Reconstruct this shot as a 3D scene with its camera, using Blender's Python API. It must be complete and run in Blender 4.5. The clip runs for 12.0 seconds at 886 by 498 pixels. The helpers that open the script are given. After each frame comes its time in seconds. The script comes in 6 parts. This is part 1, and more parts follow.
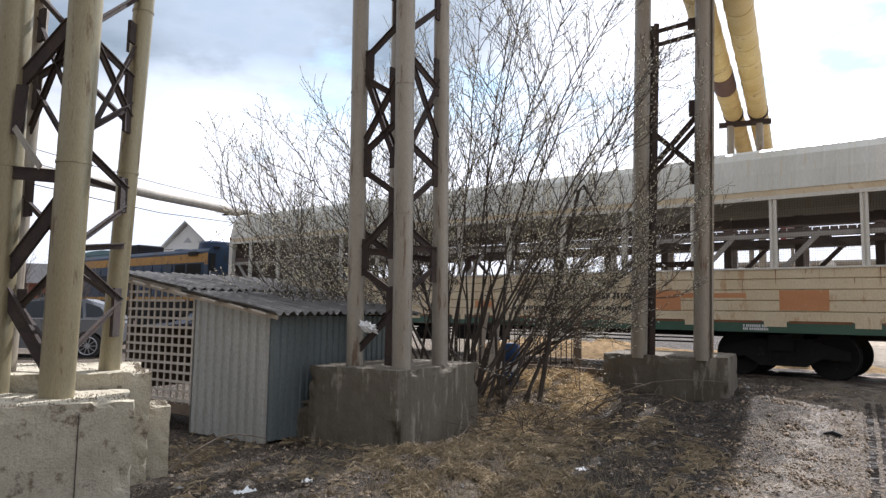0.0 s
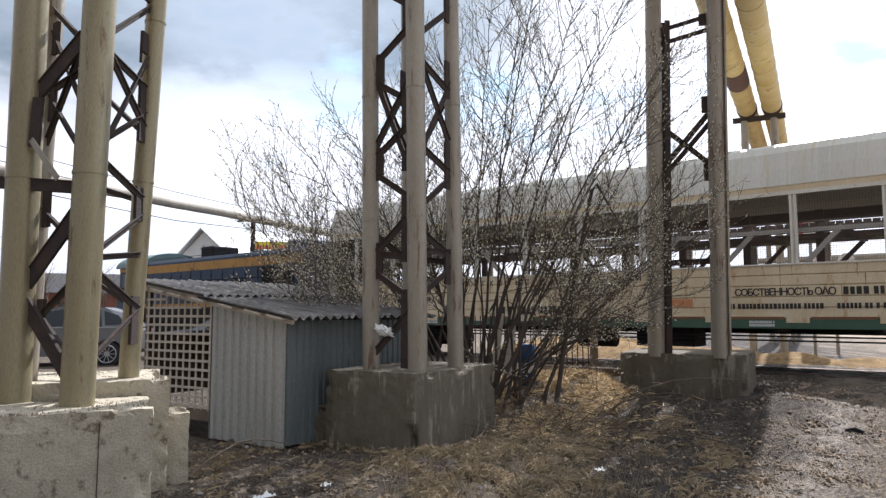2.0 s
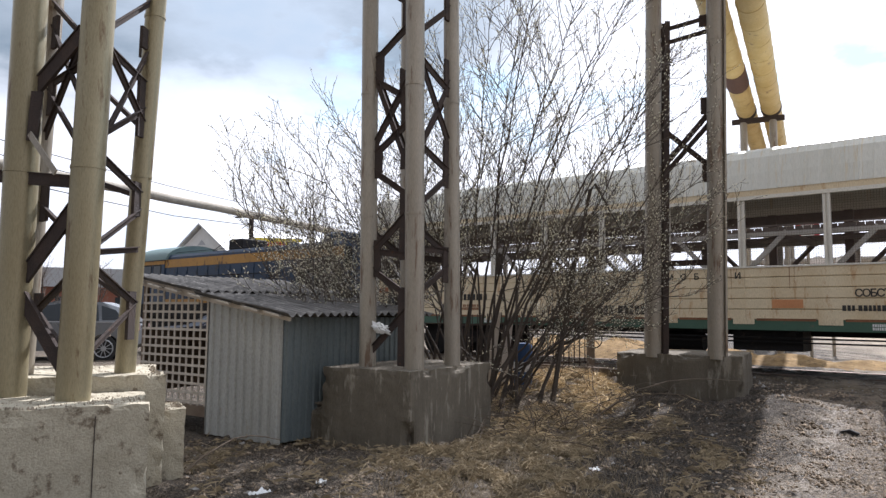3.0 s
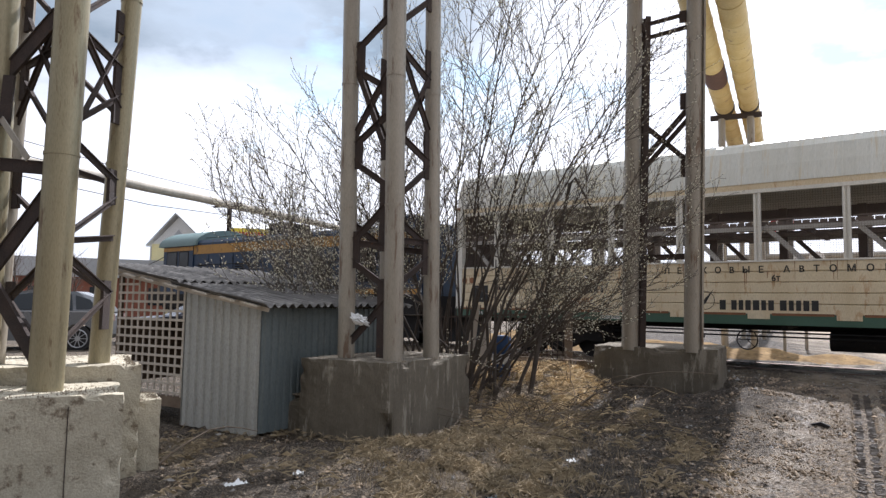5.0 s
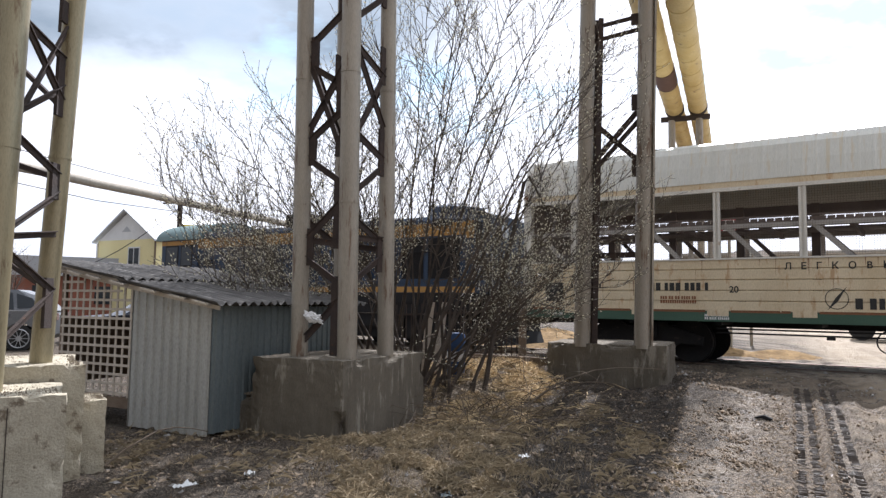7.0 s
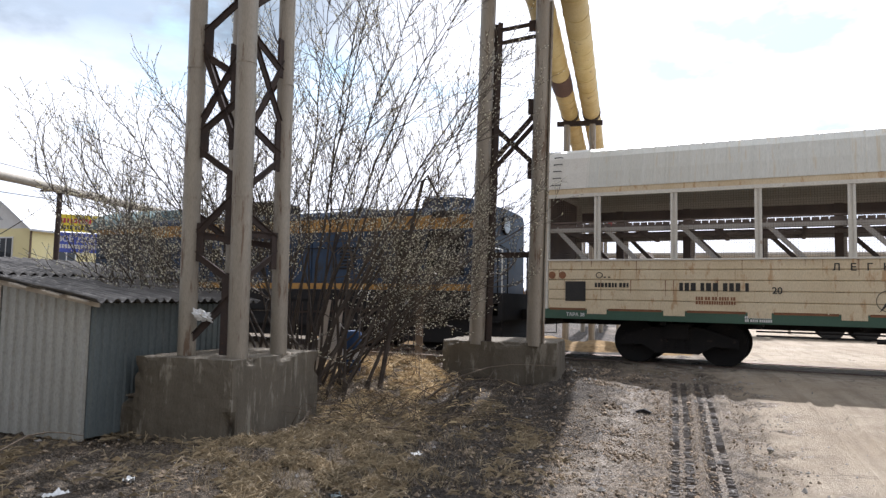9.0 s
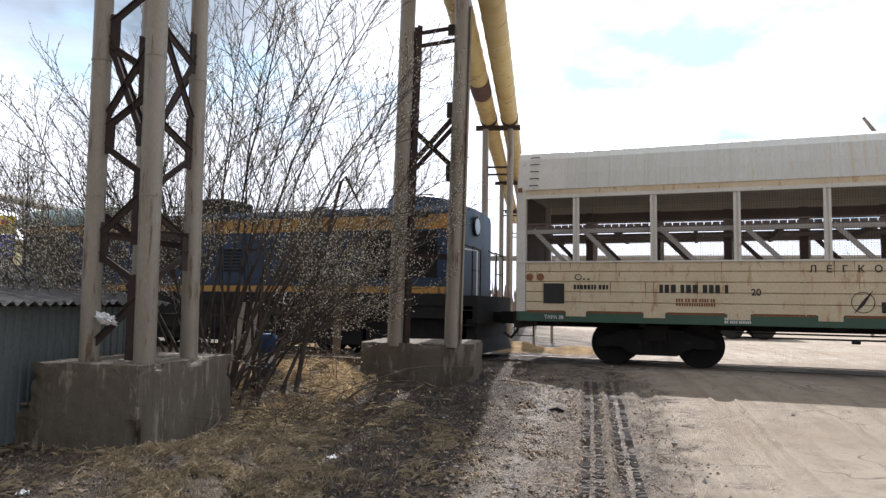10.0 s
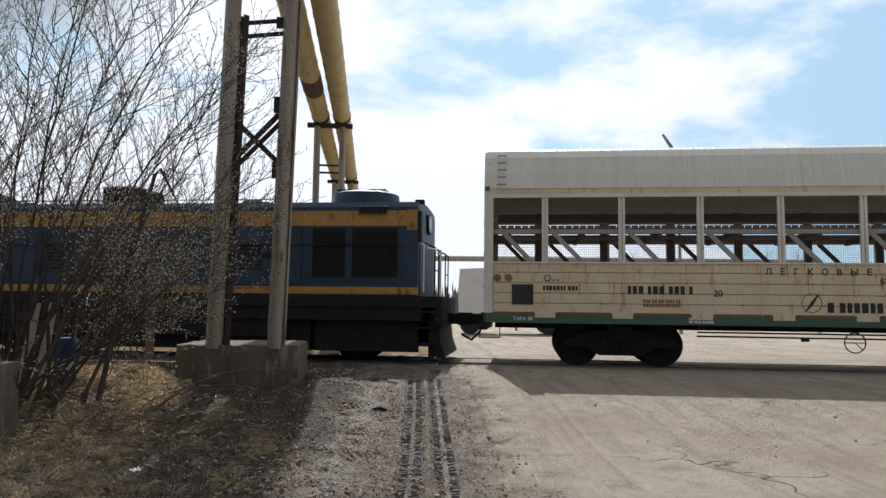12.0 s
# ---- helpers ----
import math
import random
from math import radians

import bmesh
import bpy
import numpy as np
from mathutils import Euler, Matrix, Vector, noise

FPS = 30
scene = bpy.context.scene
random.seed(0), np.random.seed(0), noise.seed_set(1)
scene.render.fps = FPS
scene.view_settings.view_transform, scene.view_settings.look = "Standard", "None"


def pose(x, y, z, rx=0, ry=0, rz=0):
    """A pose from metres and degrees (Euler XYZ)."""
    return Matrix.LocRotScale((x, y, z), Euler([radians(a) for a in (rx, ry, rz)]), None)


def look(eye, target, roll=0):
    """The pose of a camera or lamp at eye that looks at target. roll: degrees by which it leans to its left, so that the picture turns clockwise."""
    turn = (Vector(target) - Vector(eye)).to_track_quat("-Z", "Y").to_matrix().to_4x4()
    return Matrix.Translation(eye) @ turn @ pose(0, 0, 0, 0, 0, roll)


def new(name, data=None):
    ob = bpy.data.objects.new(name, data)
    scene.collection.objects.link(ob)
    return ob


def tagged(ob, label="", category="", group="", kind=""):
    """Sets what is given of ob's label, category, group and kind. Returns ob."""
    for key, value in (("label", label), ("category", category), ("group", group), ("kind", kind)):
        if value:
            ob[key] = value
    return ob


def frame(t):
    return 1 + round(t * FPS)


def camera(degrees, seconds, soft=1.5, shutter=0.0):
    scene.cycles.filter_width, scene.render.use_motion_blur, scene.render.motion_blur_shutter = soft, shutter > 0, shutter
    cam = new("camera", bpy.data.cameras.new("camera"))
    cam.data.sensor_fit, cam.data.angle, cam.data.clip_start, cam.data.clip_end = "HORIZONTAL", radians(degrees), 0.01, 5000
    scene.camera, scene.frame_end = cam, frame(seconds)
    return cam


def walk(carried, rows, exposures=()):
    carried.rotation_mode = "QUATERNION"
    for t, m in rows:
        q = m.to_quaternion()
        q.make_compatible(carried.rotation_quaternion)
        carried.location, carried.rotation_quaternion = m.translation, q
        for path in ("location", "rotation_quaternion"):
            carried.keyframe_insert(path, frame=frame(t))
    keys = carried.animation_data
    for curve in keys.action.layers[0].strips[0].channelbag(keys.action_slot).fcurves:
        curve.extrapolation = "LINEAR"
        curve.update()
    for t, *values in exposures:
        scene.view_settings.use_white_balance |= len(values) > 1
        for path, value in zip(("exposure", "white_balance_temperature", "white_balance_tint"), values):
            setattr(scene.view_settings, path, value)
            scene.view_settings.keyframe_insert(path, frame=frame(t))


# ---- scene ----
EYE = 1.6
LENS = 64.8
cam = camera(LENS, 12.0, soft=1.4)
# seconds, eye x y z, yaw, pitch, roll
PATH = [
    (0, -0.000, 0.000, 1.600, -0.20, 5.20, -1.00),
    (0.5, -0.009, -0.005, 1.602, 0.27, 5.18, -0.86),
    (1, -0.006, -0.007, 1.598, 0.54, 5.26, -0.68),
    (1.5, -0.001, -0.011, 1.604, 0.83, 5.32, -0.53),
    (2, 0.006, -0.006, 1.603, 1.07, 5.35, 0.03),
    (2.5, 0.006, -0.006, 1.603, 1.03, 5.31, -0.44),
    (3, 0.012, -0.011, 1.605, 0.87, 5.20, -0.57),
    (5, 0.011, -0.000, 1.601, -0.84, 4.59, -0.98),
    (5.5, 0.018, 0.001, 1.593, -1.20, 4.56, -0.83),
    (6, 0.015, -0.005, 1.601, -2.04, 4.48, -1.02),
    (6.5, 0.021, -0.001, 1.593, -3.25, 4.49, -0.85),
    (8.5, 0.040, -0.017, 1.609, -9.56, 4.39, -1.36),
    (9, 0.073, -0.024, 1.621, -12.63, 4.34, -1.20),
    (9.5, 0.089, -0.032, 1.609, -16.58, 4.50, -1.09),
    (10, 0.101, -0.040, 1.610, -19.16, 4.66, -0.92),
    (10.5, 0.148, -0.062, 1.624, -22.31, 4.70, -1.42),
    (11, 0.184, -0.059, 1.621, -27.02, 4.76, -1.25),
    (11.5, 0.200, -0.074, 1.629, -30.10, 4.79, -1.17),
    (12, 0.214, -0.085, 1.627, -32.73, 4.77, -0.67),
]
walk(cam, [(t, pose(x, y, z, 90 + p, r, w)) for t, x, y, z, w, p, r in PATH],
     [(0, 0.72, 5900, 15), (8.5, 0.82, 5900, 15), (9.5, 0.76, 5900, 15), (10.5, 0.50, 5900, 15), (12, 0.10, 5900, 12)])

# ---- daylight ----
SUN_AZ, SUN_EL = 27.0, 48.0
sun = new("sun", bpy.data.lights.new("sun", "SUN"))
sun.data.energy = 5.0
sun.data.angle = radians(0.6)
sun.data.color = (1.0, 0.96, 0.90)
sdir = Vector((math.sin(radians(SUN_AZ)) * math.cos(radians(SUN_EL)), math.cos(radians(SUN_AZ)) * math.cos(radians(SUN_EL)), math.sin(radians(SUN_EL))))
sun.matrix_world = look(sdir * 60, (0, 0, 0))

world = bpy.data.worlds.new("world")
scene.world = world
world.use_nodes = True
wn, wl = world.node_tree.nodes, world.node_tree.links
bg = wn["Background"]
sky = wn.new("ShaderNodeTexSky")
sky.sky_type, sky.sun_disc = "NISHITA", False
sky.sun_elevation, sky.sun_rotation = radians(SUN_EL), radians(SUN_AZ)
tc = wn.new("ShaderNodeTexCoord")
# clouds: a soft cover, thickest low down and grey over the far side of the yard
def wnoise(scale, detail, stretch, offset):
    mp = wn.new("ShaderNodeMapping")
    mp.inputs["Scale"].default_value = stretch
    mp.inputs["Location"].default_value = offset
    n = wn.new("ShaderNodeTexNoise")
    n.inputs["Scale"].default_value = scale
    n.inputs["Detail"].default_value = detail
    n.inputs["Roughness"].default_value = 0.55
    wl.new(tc.outputs["Generated"], mp.inputs["Vector"])
    wl.new(mp.outputs[0], n.inputs["Vector"])
    return n.outputs["Fac"]
def wramp(src, stops):
    r = wn.new("ShaderNodeValToRGB")
    while len(r.color_ramp.elements) < len(stops):
        r.color_ramp.elements.new(0.5)
    for e, (p, c) in zip(r.color_ramp.elements, stops):
        e.position, e.color = p, (*c, 1)
    wl.new(src, r.inputs[0])
    return r.outputs[0]
def wdot(az, el, lo, hi, o0, o1):
    """How near the view is to a direction of the sky, as a soft value."""
    a, e = radians(az), radians(el)
    d = wn.new("ShaderNodeVectorMath")
    d.operation = "DOT_PRODUCT"
    d.inputs[1].default_value = (math.sin(a) * math.cos(e), math.cos(a) * math.cos(e), math.sin(e))
    wl.new(tc.outputs["Generated"], d.inputs[0])
    r = wn.new("ShaderNodeMapRange")
    r.interpolation_type = "SMOOTHSTEP"
    for i, val in enumerate((lo, hi, o0, o1)):
        r.inputs[i + 1].default_value = val
    wl.new(d.outputs["Value"], r.inputs[0])
    return r.outputs[0]
def wmath(op, a, b):
    m = wn.new("ShaderNodeMath")
    m.operation = op
    for i, v in enumerate((a, b)):
        if isinstance(v, float):
            m.inputs[i].default_value = v
        else:
            wl.new(v, m.inputs[i])
    return m.outputs[0]
def wmix(f, a, b, mode="MIX"):
    m = wn.new("ShaderNodeMix")
    m.data_type, m.blend_type = "RGBA", mode
    if isinstance(f, float):
        m.inputs[0].default_value = f
    else:
        wl.new(f, m.inputs[0])
    for i, v in ((6, a), (7, b)):
        if isinstance(v, tuple):
            m.inputs[i].default_value = (*v, 1)
        else:
            wl.new(v, m.inputs[i])
    return m.outputs[2]
n_cover = wnoise(3.4, 9, (1, 1, 2.4), (0.35, 0.1, 0.2))
n_body = wnoise(2.6, 7, (1, 1, 2.2), (3.1, 1.7, 0.4))
up = wn.new("ShaderNodeSeparateXYZ")
wl.new(tc.outputs["Generated"], up.inputs[0])
height = wmath("ADD", up.outputs["Z"], wmath("MULTIPLY", wmath("SUBTRACT", n_body, 0.5), 0.22))
# broken cover: clear gaps far round to the right, a heavy grey bank high to the upper left
cover = wramp(wmath("SUBTRACT", wmath("ADD", n_cover, 0.13), wdot(58, 22, 0.86, 0.97, 0.0, 0.17)), [(0.44, (0.0, 0.0, 0.0)), (0.56, (1, 1, 1))])
bank = wmath("MULTIPLY", wdot(-20, 30, 0.86, 0.96, 0.0, 1.0), wramp(height, [(0.235, (0, 0, 0)), (0.31, (1, 1, 1))]))
heavy = wmath("MULTIPLY", bank, wramp(n_body, [(0.36, (0.62, 0.62, 0.62)), (0.58, (1, 1, 1))]))
body = wmix(heavy, wramp(n_body, [(0.32, (9.0, 10.0, 10.9)), (0.50, (11.6, 11.6, 11.6))]), (1.9, 2.55, 3.05))
veil = wmix(0.7, sky.outputs[0], (6.6, 9.4, 10.8))
seen = wmix(cover, veil, body)
# clouds glow towards the sun and are duller away from it
glow = wdot(SUN_AZ, SUN_EL, -0.35, 0.95, 0.29, 1.12)
lit = wn.new("ShaderNodeVectorMath")
lit.operation = "SCALE"
wl.new(seen, lit.inputs[0])
wl.new(glow, lit.inputs["Scale"])
wl.new(lit.outputs[0], bg.inputs[0])
bg.inputs[1].default_value = 0.077

# ---- materials ----
def surface(name, a, b, scale=4.0, rough=0.8, metal=0.0, bump=0.25, fine=60.0, wear=None, amount=0.45, stretch=(1, 1, 1), rough2=None, spec=0.5, island=0.0):
    """Two colours mixed by a broad noise, a fine grain, bump, and a third colour where wear has bitten."""
    m = bpy.data.materials.new(name)
    m.use_nodes = True
    n, l = m.node_tree.nodes, m.node_tree.links
    p = n["Principled BSDF"]
    co = n.new("ShaderNodeTexCoord")
    mp = n.new("ShaderNodeMapping")
    mp.inputs["Scale"].default_value = stretch
    l.new(co.outputs["Object"], mp.inputs[0])
    def nz(s, d=6, r=0.6):
        t = n.new("ShaderNodeTexNoise")
        t.inputs["Scale"].default_value, t.inputs["Detail"].default_value, t.inputs["Roughness"].default_value = s, d, r
        l.new(mp.outputs[0], t.inputs["Vector"])
        return t.outputs["Fac"]
    def rng(src, lo, hi, o0=0.0, o1=1.0):
        t = n.new("ShaderNodeMapRange")
        for i, val in enumerate((lo, hi, o0, o1)):
            t.inputs[i + 1].default_value = val
        l.new(src, t.inputs[0])
        return t.outputs[0]
    def mx(f, c0, c1):
        t = n.new("ShaderNodeMix")
        t.data_type = "RGBA"
        l.new(f, t.inputs[0]) if not isinstance(f, float) else None
        if isinstance(f, float):
            t.inputs[0].default_value = f
        for i, c in ((6, c0), (7, c1)):
            if isinstance(c, tuple):
                t.inputs[i].default_value = (*c, 1)
            else:
                l.new(c, t.inputs[i])
        return t.outputs[2]
    broad = nz(scale)
    grain = nz(fine, 4)
    col = mx(rng(broad, 0.32, 0.68), a, b)
    dark = tuple(0.62 * v for v in a)
    col = mx(rng(grain, 0.42, 0.75, 0.0, 0.55), col, dark)
    if island:
        oi = n.new("ShaderNodeNewGeometry")
        col = mx(rng(oi.outputs["Random Per Island"], 0, 1, 0, island), col, tuple(min(1, 1.9 * v) for v in b))
    if wear:
        wmask = rng(nz(scale * 1.9 + 1.3, 9, 0.68), amount + 0.10, amount + 0.18)
        col = mx(wmask, col, wear)
    l.new(col, p.inputs["Base Color"])
    if rough2 is None:
        rough2 = min(1, rough + 0.15)
    l.new(rng(broad, 0.3, 0.7, rough, rough2), p.inputs["Roughness"])
    p.inputs["Metallic"].default_value = metal
    p.inputs["Specular IOR Level"].default_value = spec
    if bump:
        bp = n.new("ShaderNodeBump")
        bp.inputs["Strength"].default_value = bump
        bp.inputs["Distance"].default_value = 0.02
        add = n.new("ShaderNodeMath")
        add.operation = "ADD"
        l.new(broad, add.inputs[0])
        l.new(grain, add.inputs[1])
        l.new(add.outputs[0], bp.inputs["Height"])
        l.new(bp.outputs[0], p.inputs["Normal"])
    return m

RUST = (0.13, 0.055, 0.028)
M_CONC = surface("old_concrete", (0.35, 0.31, 0.225), (0.49, 0.44, 0.335), 2.4, 0.92, bump=0.5, fine=60, wear=(0.16, 0.125, 0.085), amount=0.46)
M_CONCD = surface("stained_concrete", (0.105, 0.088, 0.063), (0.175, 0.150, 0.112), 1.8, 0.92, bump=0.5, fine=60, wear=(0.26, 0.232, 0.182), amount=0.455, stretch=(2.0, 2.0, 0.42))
M_STEEL = surface("silver_painted_steel", (0.27, 0.235, 0.185), (0.36, 0.325, 0.265), 2.4, 0.42, 0.3, 0.12, 90, wear=(0.15, 0.10, 0.065), amount=0.455, stretch=(1.6, 1.6, 0.22))
M_OCHRE = surface("ochre_stained_steel", (0.25, 0.205, 0.115), (0.34, 0.30, 0.195), 1.5, 0.3, 0.45, 0.10, 80, wear=(0.12, 0.072, 0.036), amount=0.47, stretch=(1.5, 1.5, 0.3))
M_RUSTY = surface("rusty_iron", (0.035, 0.026, 0.023), (0.068, 0.047, 0.038), 6, 0.85, 0.1, 0.5, 70, wear=(0.11, 0.055, 0.03), amount=0.53)
M_PIPE = surface("yellow_pipe_paint", (0.52, 0.38, 0.14), (0.62, 0.50, 0.25), 1.6, 0.6, 0, 0.15, 40, wear=(0.26, 0.18, 0.09), amount=0.49)
M_BAND = surface("brown_wrap", (0.09, 0.05, 0.04), (0.13, 0.075, 0.06), 5, 0.8)
M_WRAP = surface("grey_pipe_wrap", (0.30, 0.27, 0.22), (0.42, 0.38, 0.32), 2.5, 0.9, bump=0.9, fine=14)
M_CREAM = surface("cream_wagon_paint", (0.59, 0.475, 0.30), (0.70, 0.60, 0.42), 1.0, 0.5, 0, 0.12, 30, wear=(0.47, 0.31, 0.17), amount=0.46, stretch=(1.9, 1, 0.55))
M_PALE = surface("pale_wagon_steel", (0.62, 0.595, 0.53), (0.70, 0.68, 0.61), 1.5, 0.5, 0, 0.1, 40, wear=(0.36, 0.22, 0.12), amount=0.55)
M_ROOF = surface("galvanised_roof", (0.56, 0.555, 0.49), (0.64, 0.635, 0.575), 0.7, 0.45, 0.2, 0.08, 30, wear=(0.55, 0.49, 0.37), amount=0.46, stretch=(5, 1, 0.2))
M_GREEN = surface("green_sill_paint", (0.045, 0.10, 0.065), (0.06, 0.125, 0.085), 1.5, 0.5, 0, 0.12, 40, wear=(0.12, 0.10, 0.07), amount=0.52)
M_RUST = surface("rust_streak", (0.19, 0.085, 0.045), (0.29, 0.135, 0.07), 3.0, 0.85, 0, 0.3, 50)
M_ORANGE = surface("faded_orange_patch", (0.50, 0.21, 0.085), (0.56, 0.27, 0.12), 2.0, 0.6, 0, 0.1, 40, wear=(0.62, 0.52, 0.36), amount=0.53)
M_BLACK = surface("sooty_black", (0.010, 0.0095, 0.0100), (0.023, 0.0205, 0.019), 3, 0.75, 0, 0.3, 40, wear=(0.045, 0.034, 0.027), amount=0.5, spec=0.3)
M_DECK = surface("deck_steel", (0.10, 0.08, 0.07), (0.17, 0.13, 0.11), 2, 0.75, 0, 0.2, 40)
M_STRUT = surface("grey_strut_paint", (0.36, 0.34, 0.31), (0.44, 0.42, 0.38), 2, 0.6)
M_BLUE = surface("loco_blue_paint", (0.009, 0.026, 0.060), (0.016, 0.043, 0.090), 1.3, 0.42, 0, 0.1, 30, wear=(0.020, 0.020, 0.022), amount=0.46, stretch=(1, 1, 0.4))
M_YELL = surface("loco_yellow_paint", (0.36, 0.185, 0.035), (0.47, 0.25, 0.055), 1.6, 0.5, 0, 0.08, 30, wear=(0.13, 0.08, 0.04), amount=0.45, stretch=(1, 1, 0.5))
M_TEAL = surface("loco_cab_roof", (0.10, 0.155, 0.15), (0.15, 0.21, 0.20), 1.5, 0.55)
M_GLASS = surface("dark_window", (0.015, 0.02, 0.024), (0.02, 0.026, 0.03), 2, 0.06, 0, 0, 40, rough2=0.09)
M_INK = surface("black_stencil", (0.02, 0.02, 0.02), (0.04, 0.037, 0.033), 5, 0.7, 0, 0, 60)
M_WHITE = surface("white_paint", (0.66, 0.66, 0.64), (0.74, 0.74, 0.72), 2, 0.5)
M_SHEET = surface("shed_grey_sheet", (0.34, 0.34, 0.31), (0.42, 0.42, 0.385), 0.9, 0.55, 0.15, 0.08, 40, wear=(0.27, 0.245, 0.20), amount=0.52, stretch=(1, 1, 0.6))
# blue-grey sheet, with the shade of the shed's side put into its colour
M_SHEETB = surface("shed_blue_sheet_shaded", (0.115, 0.138, 0.138), (0.165, 0.188, 0.183), 0.9, 0.5, 0.15, 0.08, 40, wear=(0.22, 0.23, 0.22), amount=0.5, stretch=(1, 1, 0.5))
M_SLATE = surface("asbestos_slate", (0.075, 0.07, 0.065), (0.135, 0.128, 0.118), 2.6, 0.9, 0, 0.5, 40, wear=(0.30, 0.285, 0.26), amount=0.50, stretch=(0.5, 2.5, 1))
M_LATT = surface("weathered_lattice_wood", (0.46, 0.40, 0.32), (0.56, 0.50, 0.42), 4, 0.85)
M_WOOD = surface("grey_wood", (0.13, 0.09, 0.06), (0.20, 0.15, 0.105), 5, 0.9, 0, 0.4)
M_BARK = surface("willow_bark", (0.045, 0.036, 0.029), (0.10, 0.080, 0.063), 5, 0.85, 0, 0.5, 40)
M_TWIG = surface("willow_twigs", (0.058, 0.045, 0.034), (0.125, 0.098, 0.072), 3, 0.6, 0, 0, 30)
M_CATKIN = surface("willow_catkins", (0.70, 0.67, 0.56), (0.80, 0.77, 0.65), 6, 0.9, 0, 0, 30, spec=0.2)
_n, _l = M_CATKIN.node_tree.nodes, M_CATKIN.node_tree.links
_tr, _mix = _n.new("ShaderNodeBsdfTranslucent"), _n.new("ShaderNodeMixShader")
_tr.inputs[0].default_value = (0.80, 0.77, 0.62, 1)
_mix.inputs[0].default_value = 0.5
_l.new(_n["Principled BSDF"].outputs[0], _mix.inputs[1])
_l.new(_tr.outputs[0], _mix.inputs[2])
_l.new(_mix.outputs[0], _n["Material Output"].inputs[0])
M_DRY = surface("dry_stems", (0.060, 0.045, 0.031), (0.14, 0.107, 0.075), 3, 0.85, 0, 0, 30, island=0.3)
M_CRUMB = surface("concrete_crumbs", (0.13, 0.105, 0.075), (0.24, 0.20, 0.15), 3, 0.95, 0, 0, 30, island=0.4, spec=0.2)
M_CLOD = surface("soil_clods", (0.048, 0.036, 0.025), (0.21, 0.162, 0.113), 2.0, 0.9, 0, 0, 30, island=0.9, spec=0.3)
M_MUD = surface("wet_mud", (0.055, 0.043, 0.033), (0.12, 0.096, 0.074), 4, 0.5, 0, 0.2, 50, spec=0.4)
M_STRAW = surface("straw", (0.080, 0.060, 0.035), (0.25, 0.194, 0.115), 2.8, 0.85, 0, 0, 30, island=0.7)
# brighter copy of the straw: the bank's sunlight is put into its colour
M_HAY = surface("hay_painted_sunlit", (0.20, 0.142, 0.076), (0.52, 0.40, 0.225), 2.8, 0.9, 0, 0, 30, island=0.45)
M_BANK = surface("straw_bank", (0.15, 0.098, 0.048), (0.32, 0.22, 0.11), 5.0, 0.95, 0, 0.9, 45, wear=(0.09, 0.065, 0.04), amount=0.45, spec=0.1)
M_LEAF = surface("dead_leaf", (0.085, 0.06, 0.038), (0.15, 0.11, 0.07), 0.9, 0.85, 0, 0, 30, island=0.3)
M_STONE = surface("stone", (0.20, 0.185, 0.165), (0.32, 0.30, 0.27), 1.5, 0.9, 0, 0.4, 40, island=0.25)
M_SUV = surface("graphite_car_paint", (0.15, 0.155, 0.16), (0.19, 0.195, 0.20), 1, 0.25, 0.5, 0, 30, rough2=0.3)
M_CAR2 = surface("navy_car_paint", (0.015, 0.018, 0.028), (0.025, 0.028, 0.04), 1, 0.25, 0.3, 0, 30, rough2=0.35)
M_TYRE = surface("tyre_rubber", (0.02, 0.02, 0.02), (0.035, 0.033, 0.03), 6, 0.9)
M_ALLOY = surface("alloy", (0.42, 0.42, 0.42), (0.5, 0.5, 0.5), 4, 0.35, 0.8, 0)
M_RED = surface("red_sign_paint", (0.42, 0.035, 0.05), (0.50, 0.05, 0.06), 3, 0.4, 0, 0)
M_BARREL = surface("blue_plastic", (0.018, 0.055, 0.15), (0.026, 0.075, 0.19), 3, 0.55, 0, 0.05)
M_HOUSE = surface("yellow_render", (0.78, 0.69, 0.36), (0.83, 0.75, 0.43), 0.6, 0.9, 0, 0.1)
M_HROOF = surface("pale_metal_roof", (0.52, 0.53, 0.54), (0.58, 0.59, 0.60), 0.5, 0.5, 0.2, 0)
M_BRICK = surface("red_brick_far", (0.28, 0.10, 0.065), (0.34, 0.14, 0.09), 0.6, 0.9)
M_BLUESIGN = surface("blue_banner", (0.07, 0.10, 0.42), (0.09, 0.13, 0.48), 1, 0.6, 0, 0)
M_YELSIGN = surface("yellow_banner", (0.75, 0.60, 0.04), (0.78, 0.64, 0.06), 1, 0.6, 0, 0)
M_RAIL = surface("worn_rail", (0.16, 0.11, 0.085), (0.22, 0.16, 0.125), 3, 0.5, 0.6, 0.1)
M_GREYB = surface("grey_far_building", (0.40, 0.41, 0.42), (0.46, 0.47, 0.48), 0.4, 0.85)
M_FAR = surface("far_bare_wood", (0.15, 0.115, 0.095), (0.22, 0.17, 0.135), 0.5, 0.95, 0, 0, 3)
M_CABLE = surface("black_cable", (0.03, 0.03, 0.03), (0.04, 0.04, 0.04), 2, 0.7, 0, 0)

